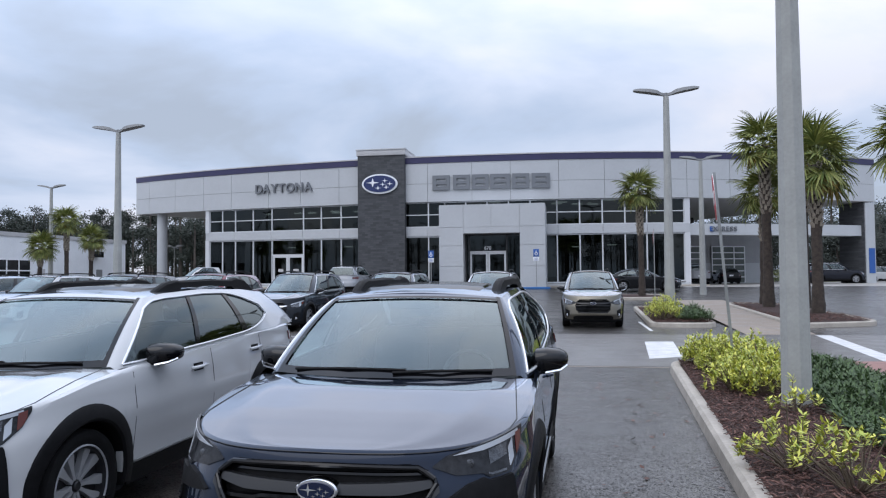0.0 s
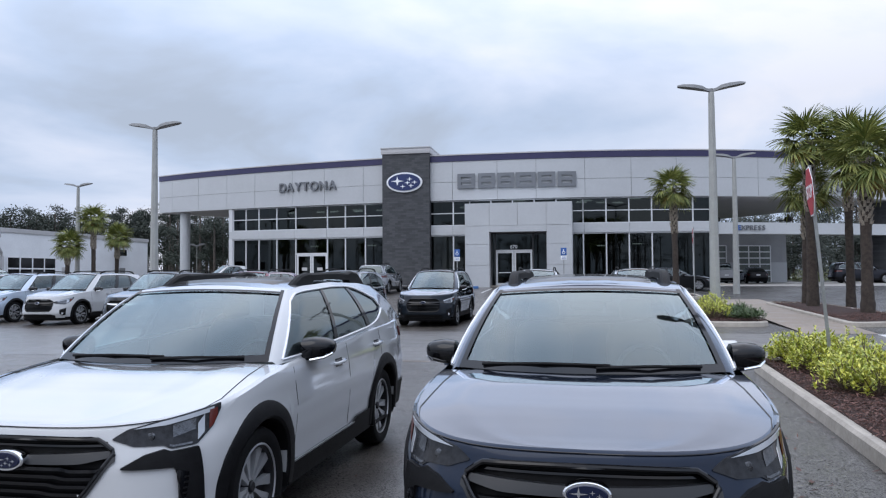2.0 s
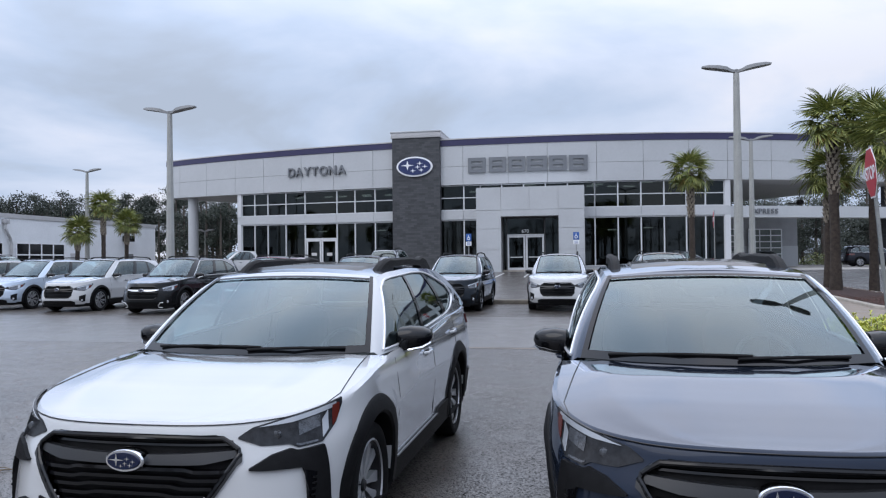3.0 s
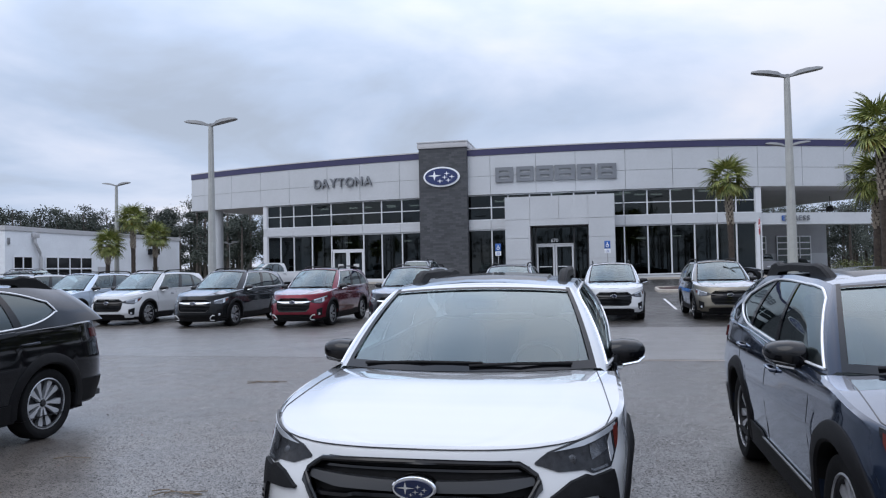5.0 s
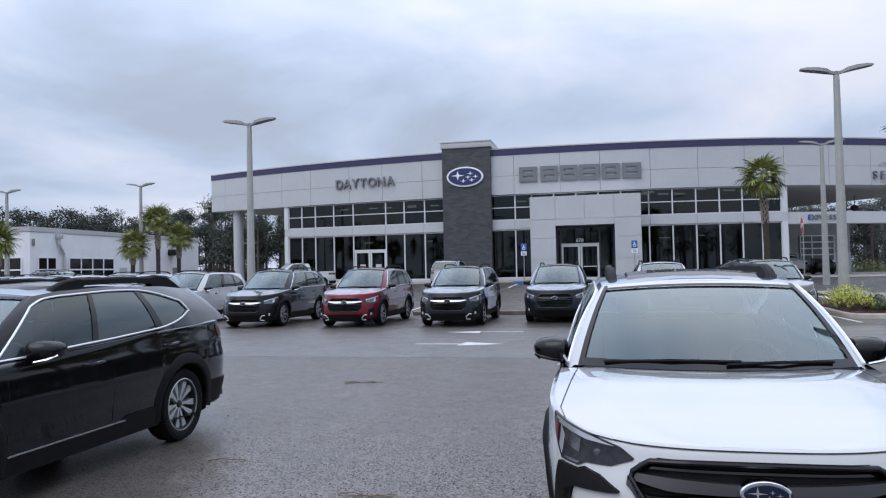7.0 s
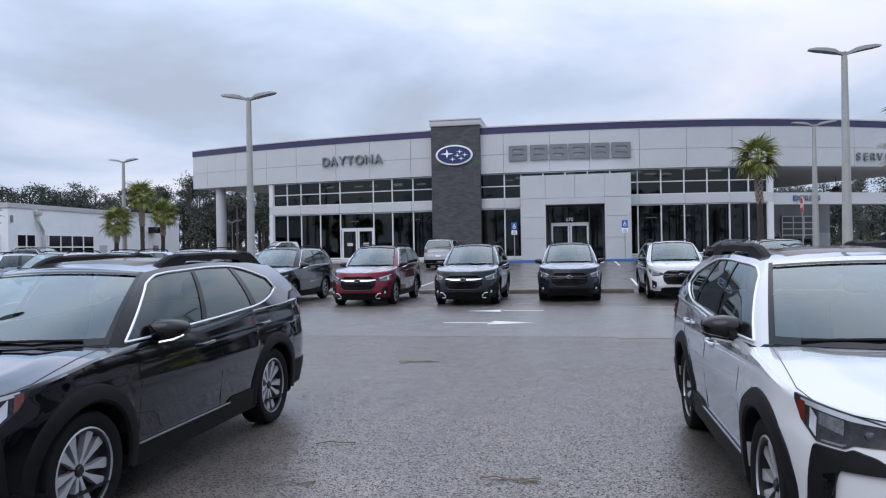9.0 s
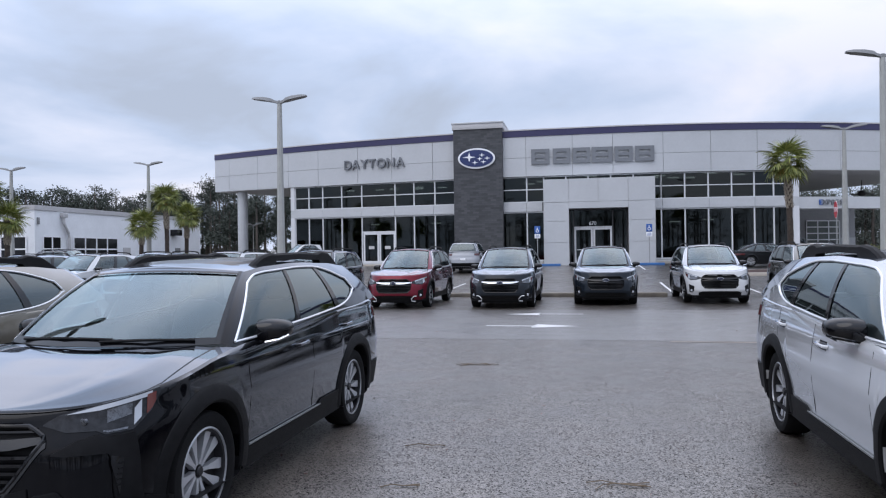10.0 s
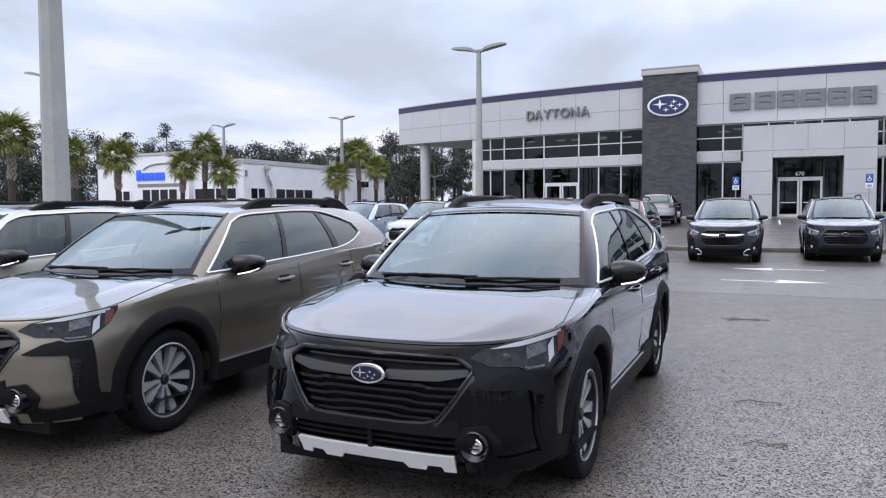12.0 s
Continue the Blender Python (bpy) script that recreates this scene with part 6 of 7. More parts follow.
# ---- street lamps ----
def lamp_post(x, y, top, label, group="car park lamp posts", turn=0.0, base=0.19, arm=1.15):
    z0 = ground_z(y)
    t = thing("street_lamp", label, "street lamp", group, m=pose(x, y, z0, 0, 0, turn))
    h = top - z0
    bm = bmesh.new()
    lathe(bm, [(base, -0.1), (base * 0.97, 0.6), (base * 0.55, h - 0.25), (base * 0.5, h - 0.05), (0.001, h - 0.05)], n=8)
    part("pole", bm, M_POLE, t, smooth=False)
    part("bracket", lathe(bmesh.new(), [(0.07, h - 0.2), (0.07, h + 0.08), (0.001, h + 0.1)], n=12), M_POLEDK, t)
    for s in (-1, 1):
        bm = bmesh.new()
        rows = []
        for k, (u, z, w, th) in enumerate(((0.0, 0.0, 0.06, 0.10), (0.18, 0.05, 0.08, 0.10), (0.32, 0.11, 0.17, 0.13), (0.6, 0.17, 0.19, 0.13), (0.95, 0.21, 0.18, 0.10), (arm, 0.22, 0.11, 0.05))):
            rows.append([(s * u, -w, h + z - th / 2), (s * u, w, h + z - th / 2), (s * u, w * 0.8, h + z + th / 2), (s * u, -w * 0.8, h + z + th / 2)])
        vs = grid(bm, rows, closed=True)
        bm.faces.new(vs[0]); bm.faces.new(vs[-1])
        bmesh.ops.recalc_face_normals(bm, faces=bm.faces)
        part("lamp_head", bm, M_POLEDK, t)
    return t


lamp_post(12.15, 23.15, 8.1, "grey twin-headed lamp post in a planted island")
lamp_post(-9.85, 23.36, 7.75, "grey twin-headed lamp post behind the parked row")
lamp_post(-29.5, 44.3, 8.4, "grey twin-headed lamp post near the white workshop")
lamp_post(16.1, 39.3, 8.1, "grey twin-headed lamp post by the service drive")
lamp_post(-38.6, 41.4, 8.0, "grey twin-headed lamp post near the white workshop")
lamp_post(11.10, 4.84, 8.2, "thick pale concrete lamp post in a planted island", base=0.168)
lamp_post(-7.97, 2.83, 8.2, "thick pale concrete lamp post beside the wagons", base=0.19)
lamp_post(-31.2, 20.2, 8.0, "grey twin-headed lamp post far across the lot")
lamp_post(-29.8, 62.0, 4.6, "small lit lamp post by the trees", base=0.06, arm=0.3)

# ---- workshop building on the left ----
shed = thing("workshop_building", "white rendered workshop with ribbon windows", "building")
SX0, SX1, SY0, SY1, SZ = -54.3, -37.9, 42.8, 66.2, 5.62
gz = 0.3
part("wall", new_box(SX0, SX1, SY0, SY1, gz - 0.3, SZ - 0.35), M_WHITEWALL, shed, smooth=False)
part("parapet", new_box(SX0 - 0.08, SX1 + 0.08, SY0 - 0.08, SY1 + 0.08, SZ - 0.35, SZ), M_SOFFIT, shed, smooth=False)
part("sign_wall", new_box(-52.0, -43.2, SY0 - 0.5, SY0 + 0.4, gz - 0.3, SZ + 0.55), M_WHITEWALL, shed, smooth=False)
part("parapet", new_box(-52.1, -43.1, SY0 - 0.58, SY0 + 0.5, SZ + 0.55, SZ + 0.75), M_SOFFIT, shed, smooth=False)


def shed_window(x0, x1, y, z0, z1, n, side=False):
    """A dark ribbon window with white bars; side: on the wall that faces +x."""
    f = (lambda a, b, c, d, e, g: new_box(y + e, y + g, a, b, c, d)) if side else (lambda a, b, c, d, e, g: new_box(a, b, y - g, y - e, c, d))
    w = part("window", f(x0, x1, z0, z1, 0.01, 0.03), M_GLOSSB, shed, smooth=False)
    for k in range(n + 1):
        x = x0 + (x1 - x0) * k / n
        part("bar", f(x - 0.06, x + 0.06, z0, z1, 0.03, 0.06), M_WHITE, w, smooth=False)
    for z in (z0, (z0 + z1) / 2 + 0.15, z1):
        part("bar", f(x0, x1, z - 0.055, z + 0.055, 0.03, 0.07), M_WHITE, w, smooth=False)


shed_window(43.6, 45.5, SX1, 1.1, 3.3, 2, True)
shed_window(46.9, 52.4, SX1, 1.1, 3.3, 4, True)
shed_window(-43.0, -38.6, SY0, 1.1, 3.3, 4)
shed_window(-51.6, -49.8, SY0 - 0.5, 1.1, 3.2, 2)
shed_window(-48.4, -44.4, SY0 - 0.5, gz, 3.3, 4)
part("downpipe", tube(bmesh.new(), [(SX1 + 0.15, 45.6, 4.9), (SX1 + 0.2, 45.6, 4.4), (SX1 + 0.2, 46.1, 3.6), (SX1 + 0.2, 46.2, 3.2), (SX1 + 0.2, 46.2, 0.4)], 0.12, 8), M_SOFFIT, shed)
part("hopper", new_box(SX1 + 0.02, SX1 + 0.35, 45.4, 45.9, 4.8, 5.15, 0.02), M_SOFFIT, shed)
part("vent_hood", new_box(SX1, SX1 + 0.7, 60.6, 61.6, 3.7, 4.3, 0.03), M_GLOSSB, shed)
part("wall_lamp", new_box(SX1, SX1 + 0.12, 43.0, 43.2, 4.2, 4.7, 0.02), M_POLEDK, shed)
part("service_door", new_box(SX1 + 0.005, SX1 + 0.05, 53.2, 54.2, 0.4, 2.5), M_SOFFIT, shed, smooth=False)
part("service_door", new_box(SX1 + 0.005, SX1 + 0.05, 61.4, 62.3, 0.4, 2.5), M_POLEDK, shed, smooth=False)
sgn = thing("workshop_sign", "plain blue bars with a grey outline on the workshop", "sign")
for k, (x0, x1, z0, z1) in enumerate(((-49.0, -48.5, 4.05, 4.95), (-48.4, -48.15, 4.05, 4.7), (-48.05, -47.6, 4.05, 4.7), (-47.5, -47.0, 4.05, 4.7), (-46.9, -46.4, 4.05, 4.7), (-46.3, -45.8, 4.05, 4.7))):
    part("blue_bar", new_box(x0, x1, SY0 - 0.6, SY0 - 0.5, z0, z1, 0.02), emit_mat("lit_blue", (0.02, 0.10, 0.7), 0.4) if k == 0 else bpy.data.materials["lit_blue"], sgn)
part("grey_bar", new_box(-48.9, -44.2, SY0 - 0.56, SY0 - 0.5, 3.5, 3.75), M_POLEDK, sgn, smooth=False)
part("outline", tube(bmesh.new(), [(-48.2 + 0.33 * k, SY0 - 0.56, 4.95 + 0.5 * math.sin(k / 13 * math.pi) ** 0.6) for k in range(14)], 0.05, 6), M_POLEDK, sgn)


# ---- more parked cars ----
TRUCK = dict(SUV, wb=3.45, ro=1.2, b1=2.62, t0=1.4, t1=2.45, rear_glass=(2.72, 2.56), rail=None, roof=(1.78, 1.84, 1.83, 1.80), deck=-0.18)
sedan = build_car("sedan", "dark grey sedan parked along the showroom glass", SEDAN, (0.012, 0.013, 0.015, 0.2), "", cladding=False, badge=False)
sedan.matrix_basis = pose(14.6, 43.6, ground_z(43.6), 0, 0, 90)
truck = build_car("pickup_truck", "white crew-cab pickup truck near the showroom corner", TRUCK, WHITE_P, "", cladding=False, badge=False)
truck.matrix_basis = pose(-19.0, 44.4, ground_z(44.4), 0, 0, -50)
place_car(truck, 19.4, 64.2, (0.26, 0.26, 0.27, 0.4), "silver grey pickup truck in the service drive", 180)
place_car(sedan, 22.3, 65.2, (0.01, 0.01, 0.012, 0.0), "low black car in the service drive", 180)
place_car(suv_b, 32.2, 62.5, (0.02, 0.022, 0.03, 0.2), "dark SUV parked beyond the service drive", 90)
place_car(sedan, 37.5, 66.0, WHITE_P, "white car parked beyond the service drive", 90)
place_car(suv_b, -31.5, 40.0, (0.012, 0.012, 0.014, 0.0), "black SUV parked beside the white workshop", 80)
place_car(sedan, -23.5, 24.6, SILVER_P, "silver-blue car parked far across the lot", 62)
place_car(suv_b, -17.2, 20.0, WHITE_P, "white large SUV in the far parked row", 0)
place_car(suv_b, -20.6, 20.6, SILVER_P, "silver-blue large SUV in the far parked row", 0)


# ---- plants ----
def frond_mesh(seed, material):
    """A fan-palm leaf: stalk along +x, then a drooping fan of narrow blades."""
    r = random.Random(seed)
    bm = bmesh.new()
    stalk = 0.75
    pts = [(stalk * t, 0, 0.10 * math.sin(t * 1.8)) for t in (0, 0.25, 0.5, 0.75, 1)]
    tube(bm, pts, 0.016, 4, 0, 0.6)
    hub = Vector(pts[-1])
    n = 25
    for k in range(n):
        a = radians(-118 + 236 * k / (n - 1) + r.uniform(-4, 4))
        length = (0.98 - 0.30 * abs(k / (n - 1) - 0.5) * 2) * r.uniform(0.88, 1.1)
        d = Vector((math.cos(a), math.sin(a), 0))
        s = Vector((-d.y, d.x, 0))
        droop = r.uniform(0.25, 0.75)
        rows = []
        for t, w in ((0.04, 0.020), (0.35, 0.038), (0.62, 0.034), (0.85, 0.019), (1.0, 0.003)):
            c = hub + d * length * t + Vector((0, 0, 0.05 - 0.10 * abs(math.sin(a)) - droop * max(0, t - 0.35) ** 1.6))
            rows.append([c - s * w, c + Vector((0, 0, -0.015)), c + s * w])
        grid(bm, rows)
    me = bpy.data.meshes.new("frond")
    bm.to_mesh(me); bm.free()
    me.materials.append(material)
    return me


FRONDS = [frond_mesh(k, M_FROND) for k in range(4)]
FROND_OLD = [frond_mesh(10 + k, M_FRONDY) for k in range(2)]


def palm(x, y, crown_z, size, seed, label, z0=None, old=5, n=30, group="cabbage palms", trunk=0.17):
    r = random.Random(seed)
    base = ground_z(y) + 0.12 if z0 is None else z0
    t = thing("palm_tree", label, "palm tree", group, m=pose(x, y, base))
    h = crown_z - base - 0.15
    lean = Vector((r.uniform(-0.15, 0.15), r.uniform(-0.15, 0.15), 0))
    bm, rows, m = bmesh.new(), [], 30
    for k in range(m + 1):
        f = k / m
        rad = trunk * (1.18 - 0.3 * min(1, f * 4) + 0.02 * math.sin(k * 2.1))
        rad *= 1 + 0.05 * ((k * 7) % 3 - 1)
        rows.append([(lean.x * f * f + rad * math.cos(a) * r.uniform(0.94, 1.06), lean.y * f * f + rad * math.sin(a) * r.uniform(0.94, 1.06), h * f) for a in (2 * math.pi * j / 12 for j in range(12))])
    grid(bm, rows, closed=True)
    part("trunk", bm, M_BARK, t)
    bm = bmesh.new()
    for k in range(90):
        f = 1 - 0.42 * (k / 90) - 0.01
        a = k * 2.4
        d = Vector((math.cos(a), math.sin(a), 0))
        s = Vector((-d.y, d.x, 0))
        p = Vector((lean.x * f * f, lean.y * f * f, h * f)) + d * trunk * 0.85
        q = p + d * 0.10 * r.uniform(0.6, 1.2) + Vector((0, 0, 0.22))
        vs = [bm.verts.new(v) for v in (p - s * 0.06, p + s * 0.06, q + s * 0.035, q - s * 0.035, p - s * 0.045 + Vector((0, 0, 0.13)), p + s * 0.045 + Vector((0, 0, 0.13)))]
        for f4 in ((0, 1, 2, 3), (4, 3, 2, 5), (0, 3, 4), (1, 5, 2)):
            bm.faces.new([vs[i] for i in f4])
    part("boot_sheath", bm, M_BOOT, t, "split grey-brown leaf bases")
    top = Vector((lean.x, lean.y, h))
    for k in range(n + old):
        is_old = k >= n
        f = (k + 0.5) / n
        pitch = -75 + 130 * f ** 0.85 if not is_old else r.uniform(38, 62)
        me = r.choice(FROND_OLD if is_old else FRONDS)
        o = new("frond", me)
        o.parent = t
        sc = size * r.uniform(0.85, 1.12) * (0.8 if is_old else 1)
        o.matrix_basis = Matrix.Translation(top + Vector((0, 0, 0.18 * (1 - f)))) @ pose(0, 0, 0, 0, 0, k * 137.5 + r.uniform(-14, 14)) @ pose(0, 0, 0, r.uniform(-25, 25), pitch, 0) @ Matrix.Scale(sc, 4)
    return t


palm(12.40, 35.8, 6.15, 0.78, 1, "cabbage palm in a mulch island before the showroom")
palm(16.7, 28.6, 5.1, 0.82, 2, "short cabbage palm beside a taller one")
palm(16.45, 26.9, 6.9, 0.85, 3, "tall cabbage palm in a mulch island", trunk=0.21)
palm(18.0, 27.4, 6.9, 0.9, 4, "tallest cabbage palm in the mulch island")
palm(17.25, 23.6, 5.6, 1.0, 5, "cabbage palm with yellowing lower fronds", old=9, trunk=0.21)
palm(21.4, 26.0, 6.6, 1.15, 6, "cabbage palm beyond the service walk")
for k, (px, py, pz) in enumerate(((-28.9, 42.4, 3.95), (-27.4, 43.3, 5.9), (-27.9, 46.7, 4.75), (-34.0, 32.0, 4.4), (-33.0, 33.0, 5.6), (-32.1, 33.8, 4.1), (-32.9, 26.0, 4.6), (-32.0, 19.0, 5.2), (-36.6, 26.2, 4.9))):
    palm(px, py, pz, 0.76, 20 + k, "cabbage palm near the white workshop", n=34, group="palms by the workshop")


def leaf_quad(bm, p, d, up, length, width):
    s = d.cross(up)
    if s.length < 1e-3:
        s = Vector((1, 0, 0))
    s = s.normalized() * width
    vs = [bm.verts.new(v) for v in (p, p + d * length * 0.5 + s, p + d * length, p + d * length * 0.5 - s)]
    bm.faces.new(vs)


def shrub(x, y, z, rad, height, count, seed, label, sparse=False):
    """Gold-leaved shrub: bare twigs that end in rosettes of pointed leaves."""
    r = random.Random(seed)
    t = thing("gold_shrub", label, "shrub", "gold shrubs", m=pose(x, y, z))
    tw, lf = bmesh.new(), bmesh.new()
    for k in range(count):
        a, f = r.uniform(0, 2 * math.pi), math.sqrt(r.random())
        hh = height * (1 - 0.45 * f * f) * r.uniform(0.62, 1.05) * (0.35 + 0.65 * r.random() if not sparse else r.uniform(0.4, 1))
        tip = Vector((rad * f * math.cos(a), rad * f * math.sin(a), hh))
        mid = Vector((tip.x * 0.45 + r.uniform(-0.04, 0.04), tip.y * 0.45 + r.uniform(-0.04, 0.04), hh * 0.5))
        if k % 3 == 0 or sparse:
            tube(tw, [(tip.x * 0.1, tip.y * 0.1, 0), mid, tip], 0.008, 4, 0, 0.5)
        for j in range(9 if not sparse else 12):
            d = Vector((r.uniform(-1, 1), r.uniform(-1, 1), r.uniform(-0.15, 1.1))).normalized()
            leaf_quad(lf, tip + Vector((0, 0, r.uniform(-0.06, 0.02))), d, Vector((0, 0, 1)), r.uniform(0.045, 0.085), r.uniform(0.010, 0.017))
    part("twig_frame", tw, M_TWIG, t)
    part("foliage", lf, M_SHRUB, t, smooth=False)


for k, (sx, sy, sr, shh) in enumerate(((10.85, 8.75, 0.45, 0.62), (11.15, 8.2, 0.5, 0.72), (10.95, 7.55, 0.48, 0.70), (11.2, 6.9, 0.5, 0.72), (11.0, 6.3, 0.46, 0.74), (10.8, 8.4, 0.4, 0.7), (11.25, 7.6, 0.45, 0.78))):
    shrub(sx, sy, 0.13, sr, shh * 0.92, 210, 30 + k, "dense yellow-green shrub in mulch behind the kerb")
for k, (sx, sy, sr, shh) in enumerate(((10.62, 5.75, 0.36, 0.60), (10.9, 5.5, 0.34, 0.62))):
    shrub(sx, sy, 0.13, sr, shh, 90, 60 + k, "yellow-green shrub in mulch behind the kerb")
shrub(10.25, 1.98, 0.13, 0.42, 0.62, 34, 40, "sparse yellow-green shrub with bare twigs in mulch", True)
shrub(10.50, 1.48, 0.13, 0.44, 0.62, 34, 41, "sparse yellow-green shrub with bare twigs in mulch", True)
shrub(10.94, 4.34, 0.15, 0.3, 0.42, 16, 42, "small yellow-green shrub at the foot of the lamp post", True)
for k, (sx, sy) in enumerate(((11.55, 20.3), (11.75, 21.0), (11.7, 21.8), (11.9, 22.6))):
    shrub(sx, sy, 0.13, 0.58, 0.9, 160, 50 + k, "dense yellow-green shrub at the lamp post island")


def juniper(pts, z, height, count, seed, label):
    r = random.Random(seed)
    bm = bmesh.new()
    xs, ys = [p[0] for p in pts], [p[1] for p in pts]
    while count > 0:
        x, y = r.uniform(min(xs), max(xs)), r.uniform(min(ys), max(ys))
        if not inside(pts, x, y):
            continue
        count -= 1
        hz = z + height * (0.45 + 0.55 * noise.noise((x * 1.6, y * 1.6, 1.0))) * r.uniform(0.35, 1.0)
        d = Vector((r.uniform(-1, 1), r.uniform(-1, 1), r.uniform(-0.1, 0.7))).normalized()
        s = Vector((-d.y, d.x, 0)).normalized()
        p = Vector((x, y, ground_z(y) + hz))
        for j in range(5):
            leaf_quad(bm, p + d * 0.03 * j, (d + s * (0.9 if j % 2 else -0.9) * 0.8).normalized(), Vector((0, 0, 1)), 0.06, 0.009)
        leaf_quad(bm, p, d, Vector((0, 0, 1)), 0.17, 0.010)
    tagged(part("juniper_carpet", bm, M_JUNIPER, None, smooth=False), label, "ground cover", kind="stuff")


juniper([(11.4, 8.6), (12.8, 8.6), (12.6, -0.5), (11.15, -0.5), (11.1, 3.0), (11.35, 5.0)], 0.14, 0.27, 11000, 3, "dark green spreading juniper carpet in the island")
juniper([(12.0, 19.35), (12.95, 19.3), (13.15, 24.2), (12.2, 24.4)], 0.12, 0.55, 2600, 4, "dark green juniper carpet by the lamp post")


def chips(pts, z, count, seed, label, lo=0.02, hi=0.07):
    r = random.Random(seed)
    verts, faces = [], []
    xs, ys = [p[0] for p in pts], [p[1] for p in pts]
    while count > 0:
        x, y = r.uniform(min(xs), max(xs)), r.uniform(min(ys), max(ys))
        if not inside(pts, x, y):
            continue
        count -= 1
        m = pose(x, y, ground_z(y) + z + r.uniform(0, 0.025), r.uniform(-30, 30), r.uniform(-30, 30), r.uniform(0, 360))
        l, w, h = r.uniform(lo, hi) / 2, r.uniform(0.008, 0.018) / 2, 0.004
        b = len(verts)
        verts += [m @ Vector(v) for v in ((-l, -w, 0), (l, -w * 0.6, 0), (l * 0.9, w, 0), (-l * 0.8, w * 0.7, 0), (-l, -w, -h), (l, -w * 0.6, -h), (l * 0.9, w, -h), (-l * 0.8, w * 0.7, -h))]
        faces += [[b + i for i in f] for f in ((0, 1, 2, 3), (0, 4, 5, 1), (1, 5, 6, 2), (2, 6, 7, 3), (3, 7, 4, 0))]
    me = bpy.data.meshes.new("mulch_chips")
    me.from_pydata(verts, [], faces)
    me.materials.append(M_CHIP)
    tagged(new("mulch_chips", me), label, "mulch", kind="stuff")


chips([(9.72, -0.8), (10.42, 9.1), (12.7, 8.8), (12.0, 5.0), (11.7, -0.8)], 0.168, 15000, 8, "loose red-brown bark mulch in the island")
chips([(11.15, 19.05), (12.9, 19.05), (13.1, 24), (12.1, 28), (11.4, 28)], 0.175, 2600, 9, "loose red-brown bark mulch in the island", 0.05, 0.13)
chips([(15.2, 19.2), (17.7, 20.1), (18.1, 23.5), (17.4, 29.6), (15.7, 30.2)], 0.18, 3400, 10, "loose red-brown bark mulch under the palms", 0.05, 0.14)

# fallen leaves, twigs and grit on the asphalt
r = random.Random(77)
bm = bmesh.new()
for k in range(700):
    x, y = r.uniform(-3, 10.2), r.uniform(-3.4, 15)
    d = Vector((r.uniform(-1, 1), r.uniform(-1, 1), r.uniform(0, 0.25))).normalized()
    leaf_quad(bm, Vector((x, y, 0.006)), d, Vector((0, 0, 1)), r.uniform(0.015, 0.06), r.uniform(0.004, 0.014))
for k in range(60):
    x, y = r.uniform(8.9, 10.1), r.uniform(0.5, 9)
    d = Vector((r.uniform(-1, 1), r.uniform(-1, 1), r.uniform(0, 0.2))).normalized()
    leaf_quad(bm, Vector((x, y, 0.008)), d, Vector((0, 0, 1)), r.uniform(0.05, 0.11), r.uniform(0.012, 0.025))
tagged(part("fallen_leaves", bm, M_CHIP, None, smooth=False), "scattered dark leaf litter on damp asphalt", "leaf litter", kind="stuff")
for tx, ty, n in ((0.61, 6.38, 9), (2.37, 1.21, 6), (0.93, 0.94, 3), (0.9, 2.0, 2)):
    bm = bmesh.new()
    for k in range(n):
        a = r.uniform(-0.5, 0.5) + (math.pi if k % 2 else 0)
        l = r.uniform(0.15, 0.40) if n > 6 else r.uniform(0.08, 0.24)
        tube(bm, [(tx, ty, 0.008), (tx + l * 0.5 * math.cos(a), ty + l * 0.5 * math.sin(a), 0.014), (tx + l * math.cos(a + 0.3), ty + l * math.sin(a + 0.3), 0.006)], 0.004, 4)
    tagged(part("fallen_twig", bm, M_TWIG, None), "small fallen brown twig on damp asphalt", "twig", kind="stuff")

# woods round the place, carried on unseen behind the camera
r = random.Random(12)
wv, wf, tv, tf = [], [], [], []


def add_tree(x, y, h, spread, dense=150):
    b, n = len(tv), 5
    for rr, z in ((0.22, -0.3), (0.1, h * 0.9)):
        tv.extend((x + rr * math.cos(2 * math.pi * k / n), y + rr * math.sin(2 * math.pi * k / n), z) for k in range(n))
    tf.extend((b + k, b + (k + 1) % n, b + n + (k + 1) % n, b + n + k) for k in range(n))
    for c in range(r.randint(6, 10)):
        f = r.uniform(0.38, 1.0)
        a, rad = r.uniform(0, 2 * math.pi), spread * r.uniform(0.15, 1.0) * (1.15 - 0.6 * f)
        cx, cy, cz = x + rad * math.cos(a), y + rad * math.sin(a), h * f
        size = spread * r.uniform(0.35, 0.62)
        for k in range(dense):
            v = Vector((r.gauss(0, 0.42), r.gauss(0, 0.42), r.gauss(0, 0.28))) * size + Vector((cx, cy, cz))
            d = Vector((r.uniform(-1, 1), r.uniform(-1, 1), r.uniform(-0.6, 0.8))).normalized()
            e = d.orthogonal().normalized() * r.uniform(0.05, 0.10)
            d = d * r.uniform(0.09, 0.20)
            i = len(wv)
            wv.extend((v - d, v + e, v + d, v - e))
            wf.append((i, i + 1, i + 2, i + 3))


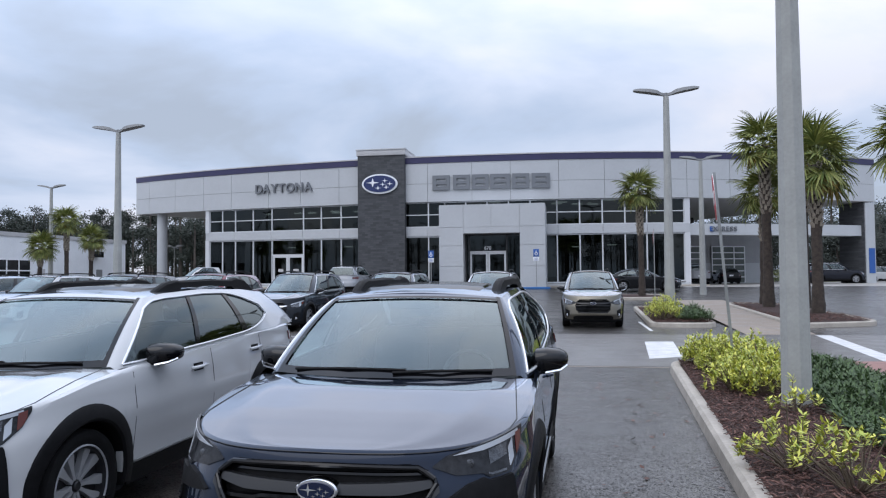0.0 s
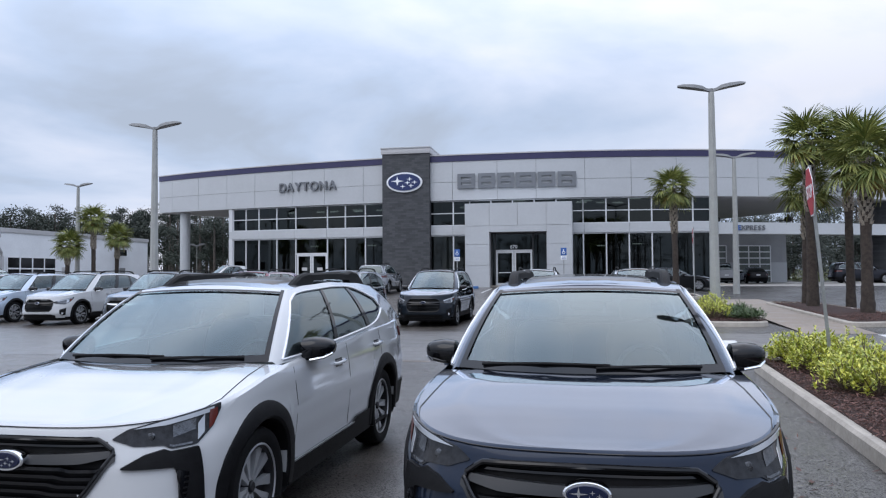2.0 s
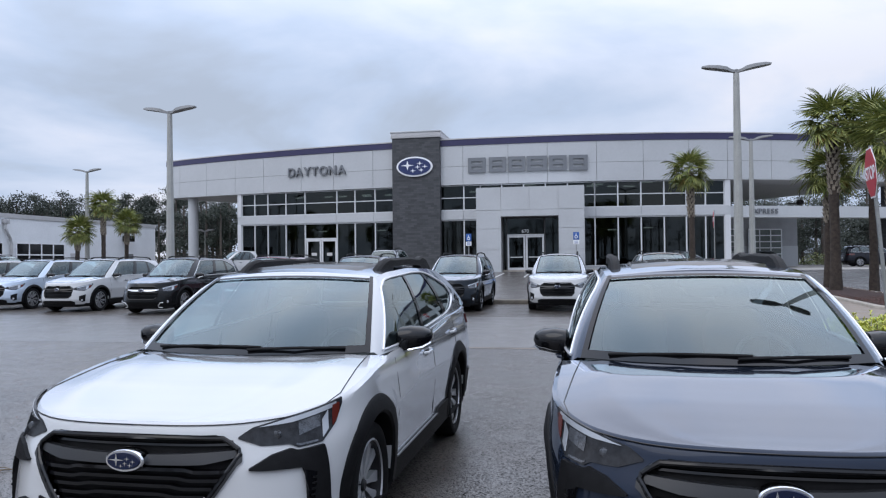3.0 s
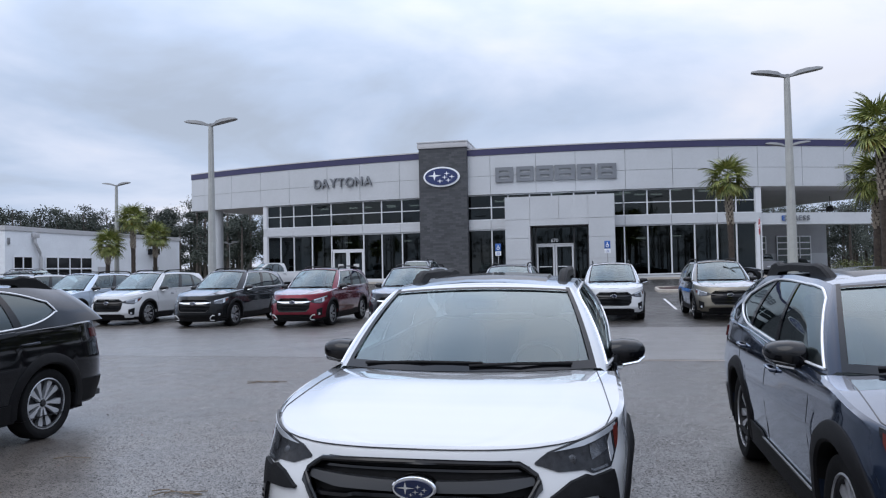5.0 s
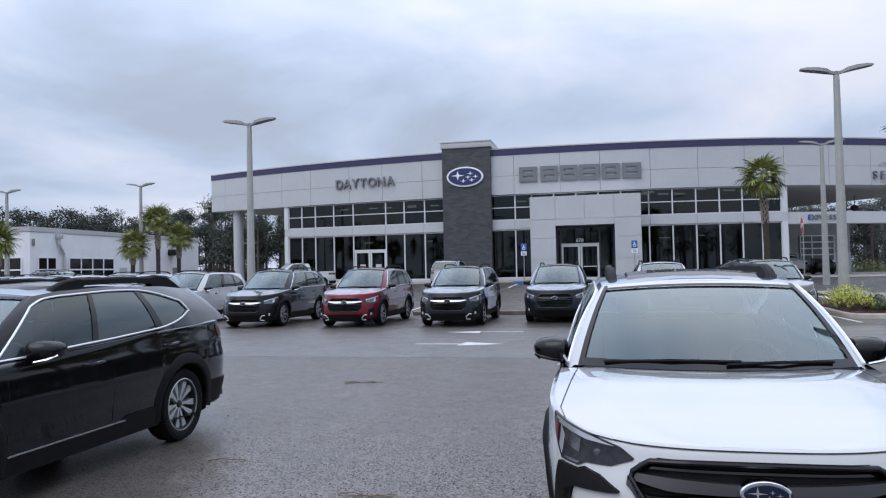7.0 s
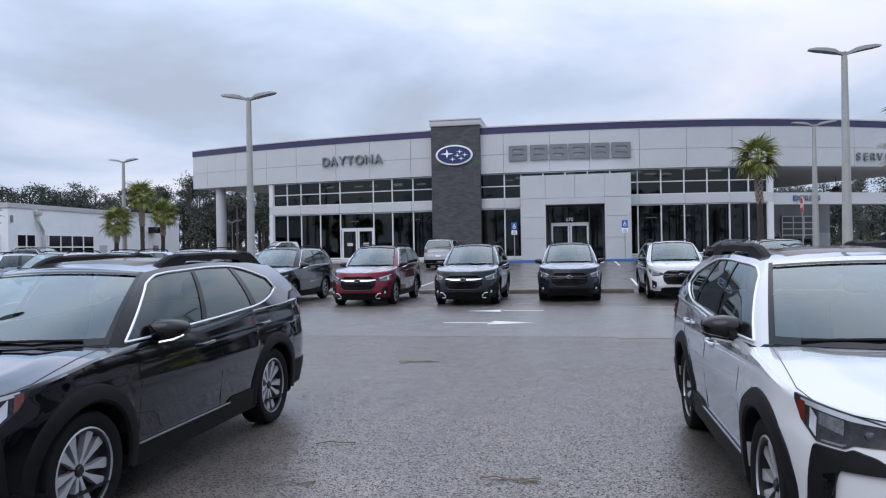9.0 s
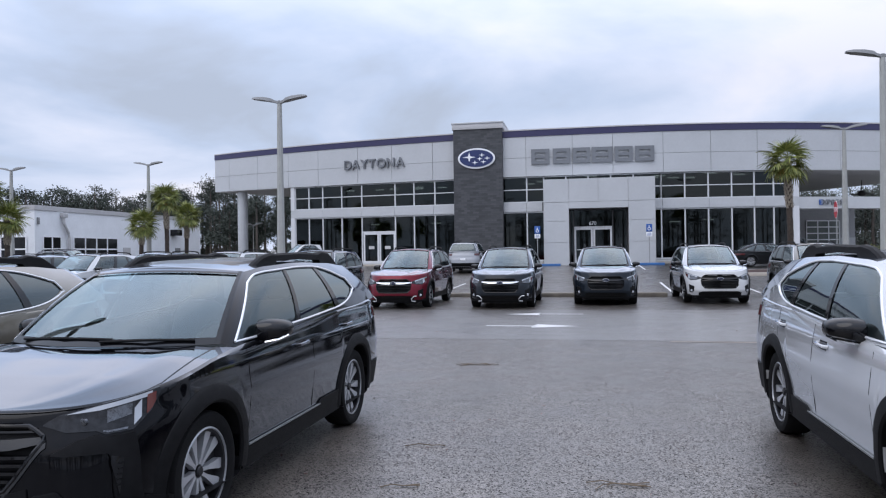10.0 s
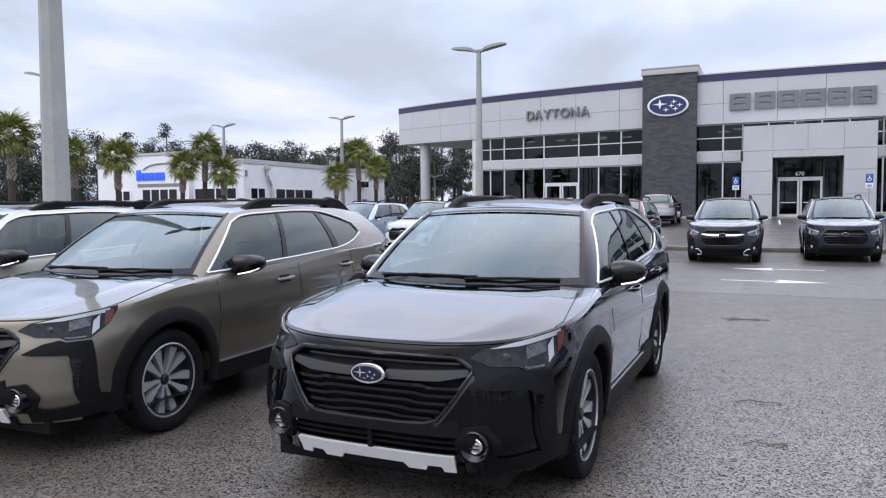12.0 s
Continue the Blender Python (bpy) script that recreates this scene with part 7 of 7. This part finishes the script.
for k in range(300):
    ang = r.uniform(0, 360)
    far = r.uniform(96, 128)
    x, y = far * math.sin(radians(ang)) - 5, far * math.cos(radians(ang)) + 22
    if 96 > abs(x + 5) and y > 60 and abs(x) < 30 and y < 125:
        continue
    tall = r.uniform(11.5, 16.5) if x < -45 else r.uniform(9.0, 12.5)
    add_tree(x, y, tall, r.uniform(2.0, 3.1), 150 if y > 20 else 40)
for k in range(150):
    add_tree(r.uniform(-85, -20), r.uniform(88, 100), r.uniform(8.0, 12.5), r.uniform(2.0, 3.0))
for k in range(70):
    ang, far = radians(r.uniform(-74, -40)), r.uniform(86, 104)
    add_tree(far * math.sin(ang) - 5, far * math.cos(ang) + 12, r.uniform(7.5, 11.5), r.uniform(2.2, 3.2), 140)
# unseen row added behind the camera, so car sides mirror a darker horizon
for k in range(70):
    add_tree(r.uniform(-70, 70), r.uniform(-52, -38), r.uniform(8, 13), r.uniform(2.5, 3.6), 60)
for k in range(110):
    add_tree(r.uniform(24, 85), r.uniform(82, 96), r.uniform(4.5, 10.5), r.uniform(2.2, 3.4))
for k in range(240):
    ang = r.uniform(-75, 75)
    far = r.uniform(88, 110)
    x, y = far * math.sin(radians(ang)) - 5, far * math.cos(radians(ang)) + 22
    add_tree(x, y, r.uniform(2.0, 4.5), r.uniform(2.0, 3.0))
for name, vs_, fs_, m, lab in (("woods", wv, wf, M_PINE, "distant dark pine and oak woods, with unseen trees added behind the camera"), ("wood_trunks", tv, tf, M_TRUNK, "bare grey trunks of the distant woods")):
    me = bpy.data.meshes.new(name)
    me.from_pydata(vs_, [], fs_)
    me.materials.append(m)
    tagged(new(name, me), lab, "woods", kind="stuff")
for k, (px, py, ps) in enumerate(((-24.5, 66.0, 0.9), (-26.8, 68.0, 1.1), (-22.6, 67.0, 0.8), (31.0, 70.0, 1.2), (29.0, 72.0, 1.0), (33.5, 71.0, 1.1))):
    rr = random.Random(90 + k)
    t = thing("bush", "round green roadside bush before the woods", "bush", "roadside bushes", m=pose(px, py, 0.66))
    bm = bmesh.new()
    for j in range(900):
        d = Vector((rr.gauss(0, 1), rr.gauss(0, 1), abs(rr.gauss(0, 1)))).normalized()
        p = d * ps * rr.uniform(0.6, 1.25) * (1 + 0.25 * noise.noise(d * 2.5 + Vector((k, 0, 0))))
        leaf_quad(bm, Vector((p.x * 1.3, p.y * 1.3, p.z)), Vector((rr.uniform(-1, 1), rr.uniform(-1, 1), rr.uniform(-0.3, 1))).normalized(), Vector((0, 0, 1)), 0.2, 0.05)
    part("foliage", bm, M_FROND, t, smooth=False)
strip("service_drive", [(16.8, 49), (60, 49), (60, 72), (16.8, 72)], M_DRIVE, "pale concrete service drive under the canopy", 0.008)
strip("verge", [(-90, 84), (90, 84), (90, 130), (-90, 130)], M_GRASS, "rough grass verge before the woods", 0.01)


# ---- signs ----
def bay_sign(x, y, seed):
    z = ground_z(y)
    t = thing("accessible_bay_sign", "blue and white accessible parking sign on a grey post", "sign", "accessible bay signs", m=pose(x, y, z))
    part("post", new_box(-0.03, 0.03, -0.02, 0.02, -0.1, 2.75), M_GALV, t, smooth=False)
    part("plate", new_box(-0.2, 0.2, -0.035, -0.022, 2.25, 2.78, 0.004), M_SIGNBLUE, t)
    part("lower_plate", new_box(-0.2, 0.2, -0.035, -0.022, 1.93, 2.22, 0.004), M_WHITE, t)
    part("figure", lathe(bmesh.new(), [(0.11, 0), (0.11, -0.008), (0.07, -0.008), (0.07, 0)], "y", (0.0, -0.036, 2.45), 20), M_WHITE, t)
    part("figure", new_box(-0.03, 0.02, -0.042, -0.036, 2.5, 2.68), M_WHITE, t, smooth=False)
    for zz in (2.0, 2.07, 2.14):
        part("text_bar", new_box(-0.13, 0.13, -0.040, -0.036, zz, zz + 0.03), M_SIGNBLUE, t, smooth=False)


bay_sign(-1.22, 47.5, 1)
bay_sign(6.35, 47.0, 2)
for x0 in (-1.9, 5.0):
    tagged(part("wheel_stop", new_box(x0, x0 + 2.3, 46.6, 46.9, 0.6, 0.78, 0.03), M_BLUELINE, None), "blue-painted concrete wheel stop", "wheel stop", "blue wheel stops")


def stop_sign(x, y, top, turn, lean, label):
    t = thing("stop_sign", label, "stop sign", m=pose(x, y, ground_z(y) + 0.1, 0, lean, 0) @ pose(0, 0, 0, 0, 0, turn))
    h = top - ground_z(y) - 0.1
    part("post", new_box(-0.035, 0.035, -0.02, 0.02, -0.2, h), M_GALV, t, smooth=False)
    for nm, rr, y0, m in (("plate", 0.38, -0.03, M_WHITE), ("red_face", 0.355, -0.036, M_SIGNRED)):
        bm = bmesh.new()
        ring = [(rr * math.cos(radians(22.5 + 45 * k)), rr * math.sin(radians(22.5 + 45 * k)) + h - 0.38) for k in range(8)]
        vs = grid(bm, [[(a, y0 + 0.006, b) for a, b in ring], [(a, y0, b) for a, b in ring]], closed=True)
        bm.faces.new(vs[0][::-1]); bm.faces.new(vs[1])
        bmesh.ops.recalc_face_normals(bm, faces=bm.faces)
        part(nm, bm, m, t, smooth=False)
    words("lettering", "STOP", 0.26, M_WHITE, t, pose(0, -0.038, h - 0.39, 90), 0.002)


stop_sign(10.98, 7.35, 3.15, -99.4, -4.5, "red stop sign on a leaning galvanised post")
stop_sign(12.2, 28.2, 3.55, -96.2, 0.0, "red stop sign on a galvanised post by the walk")
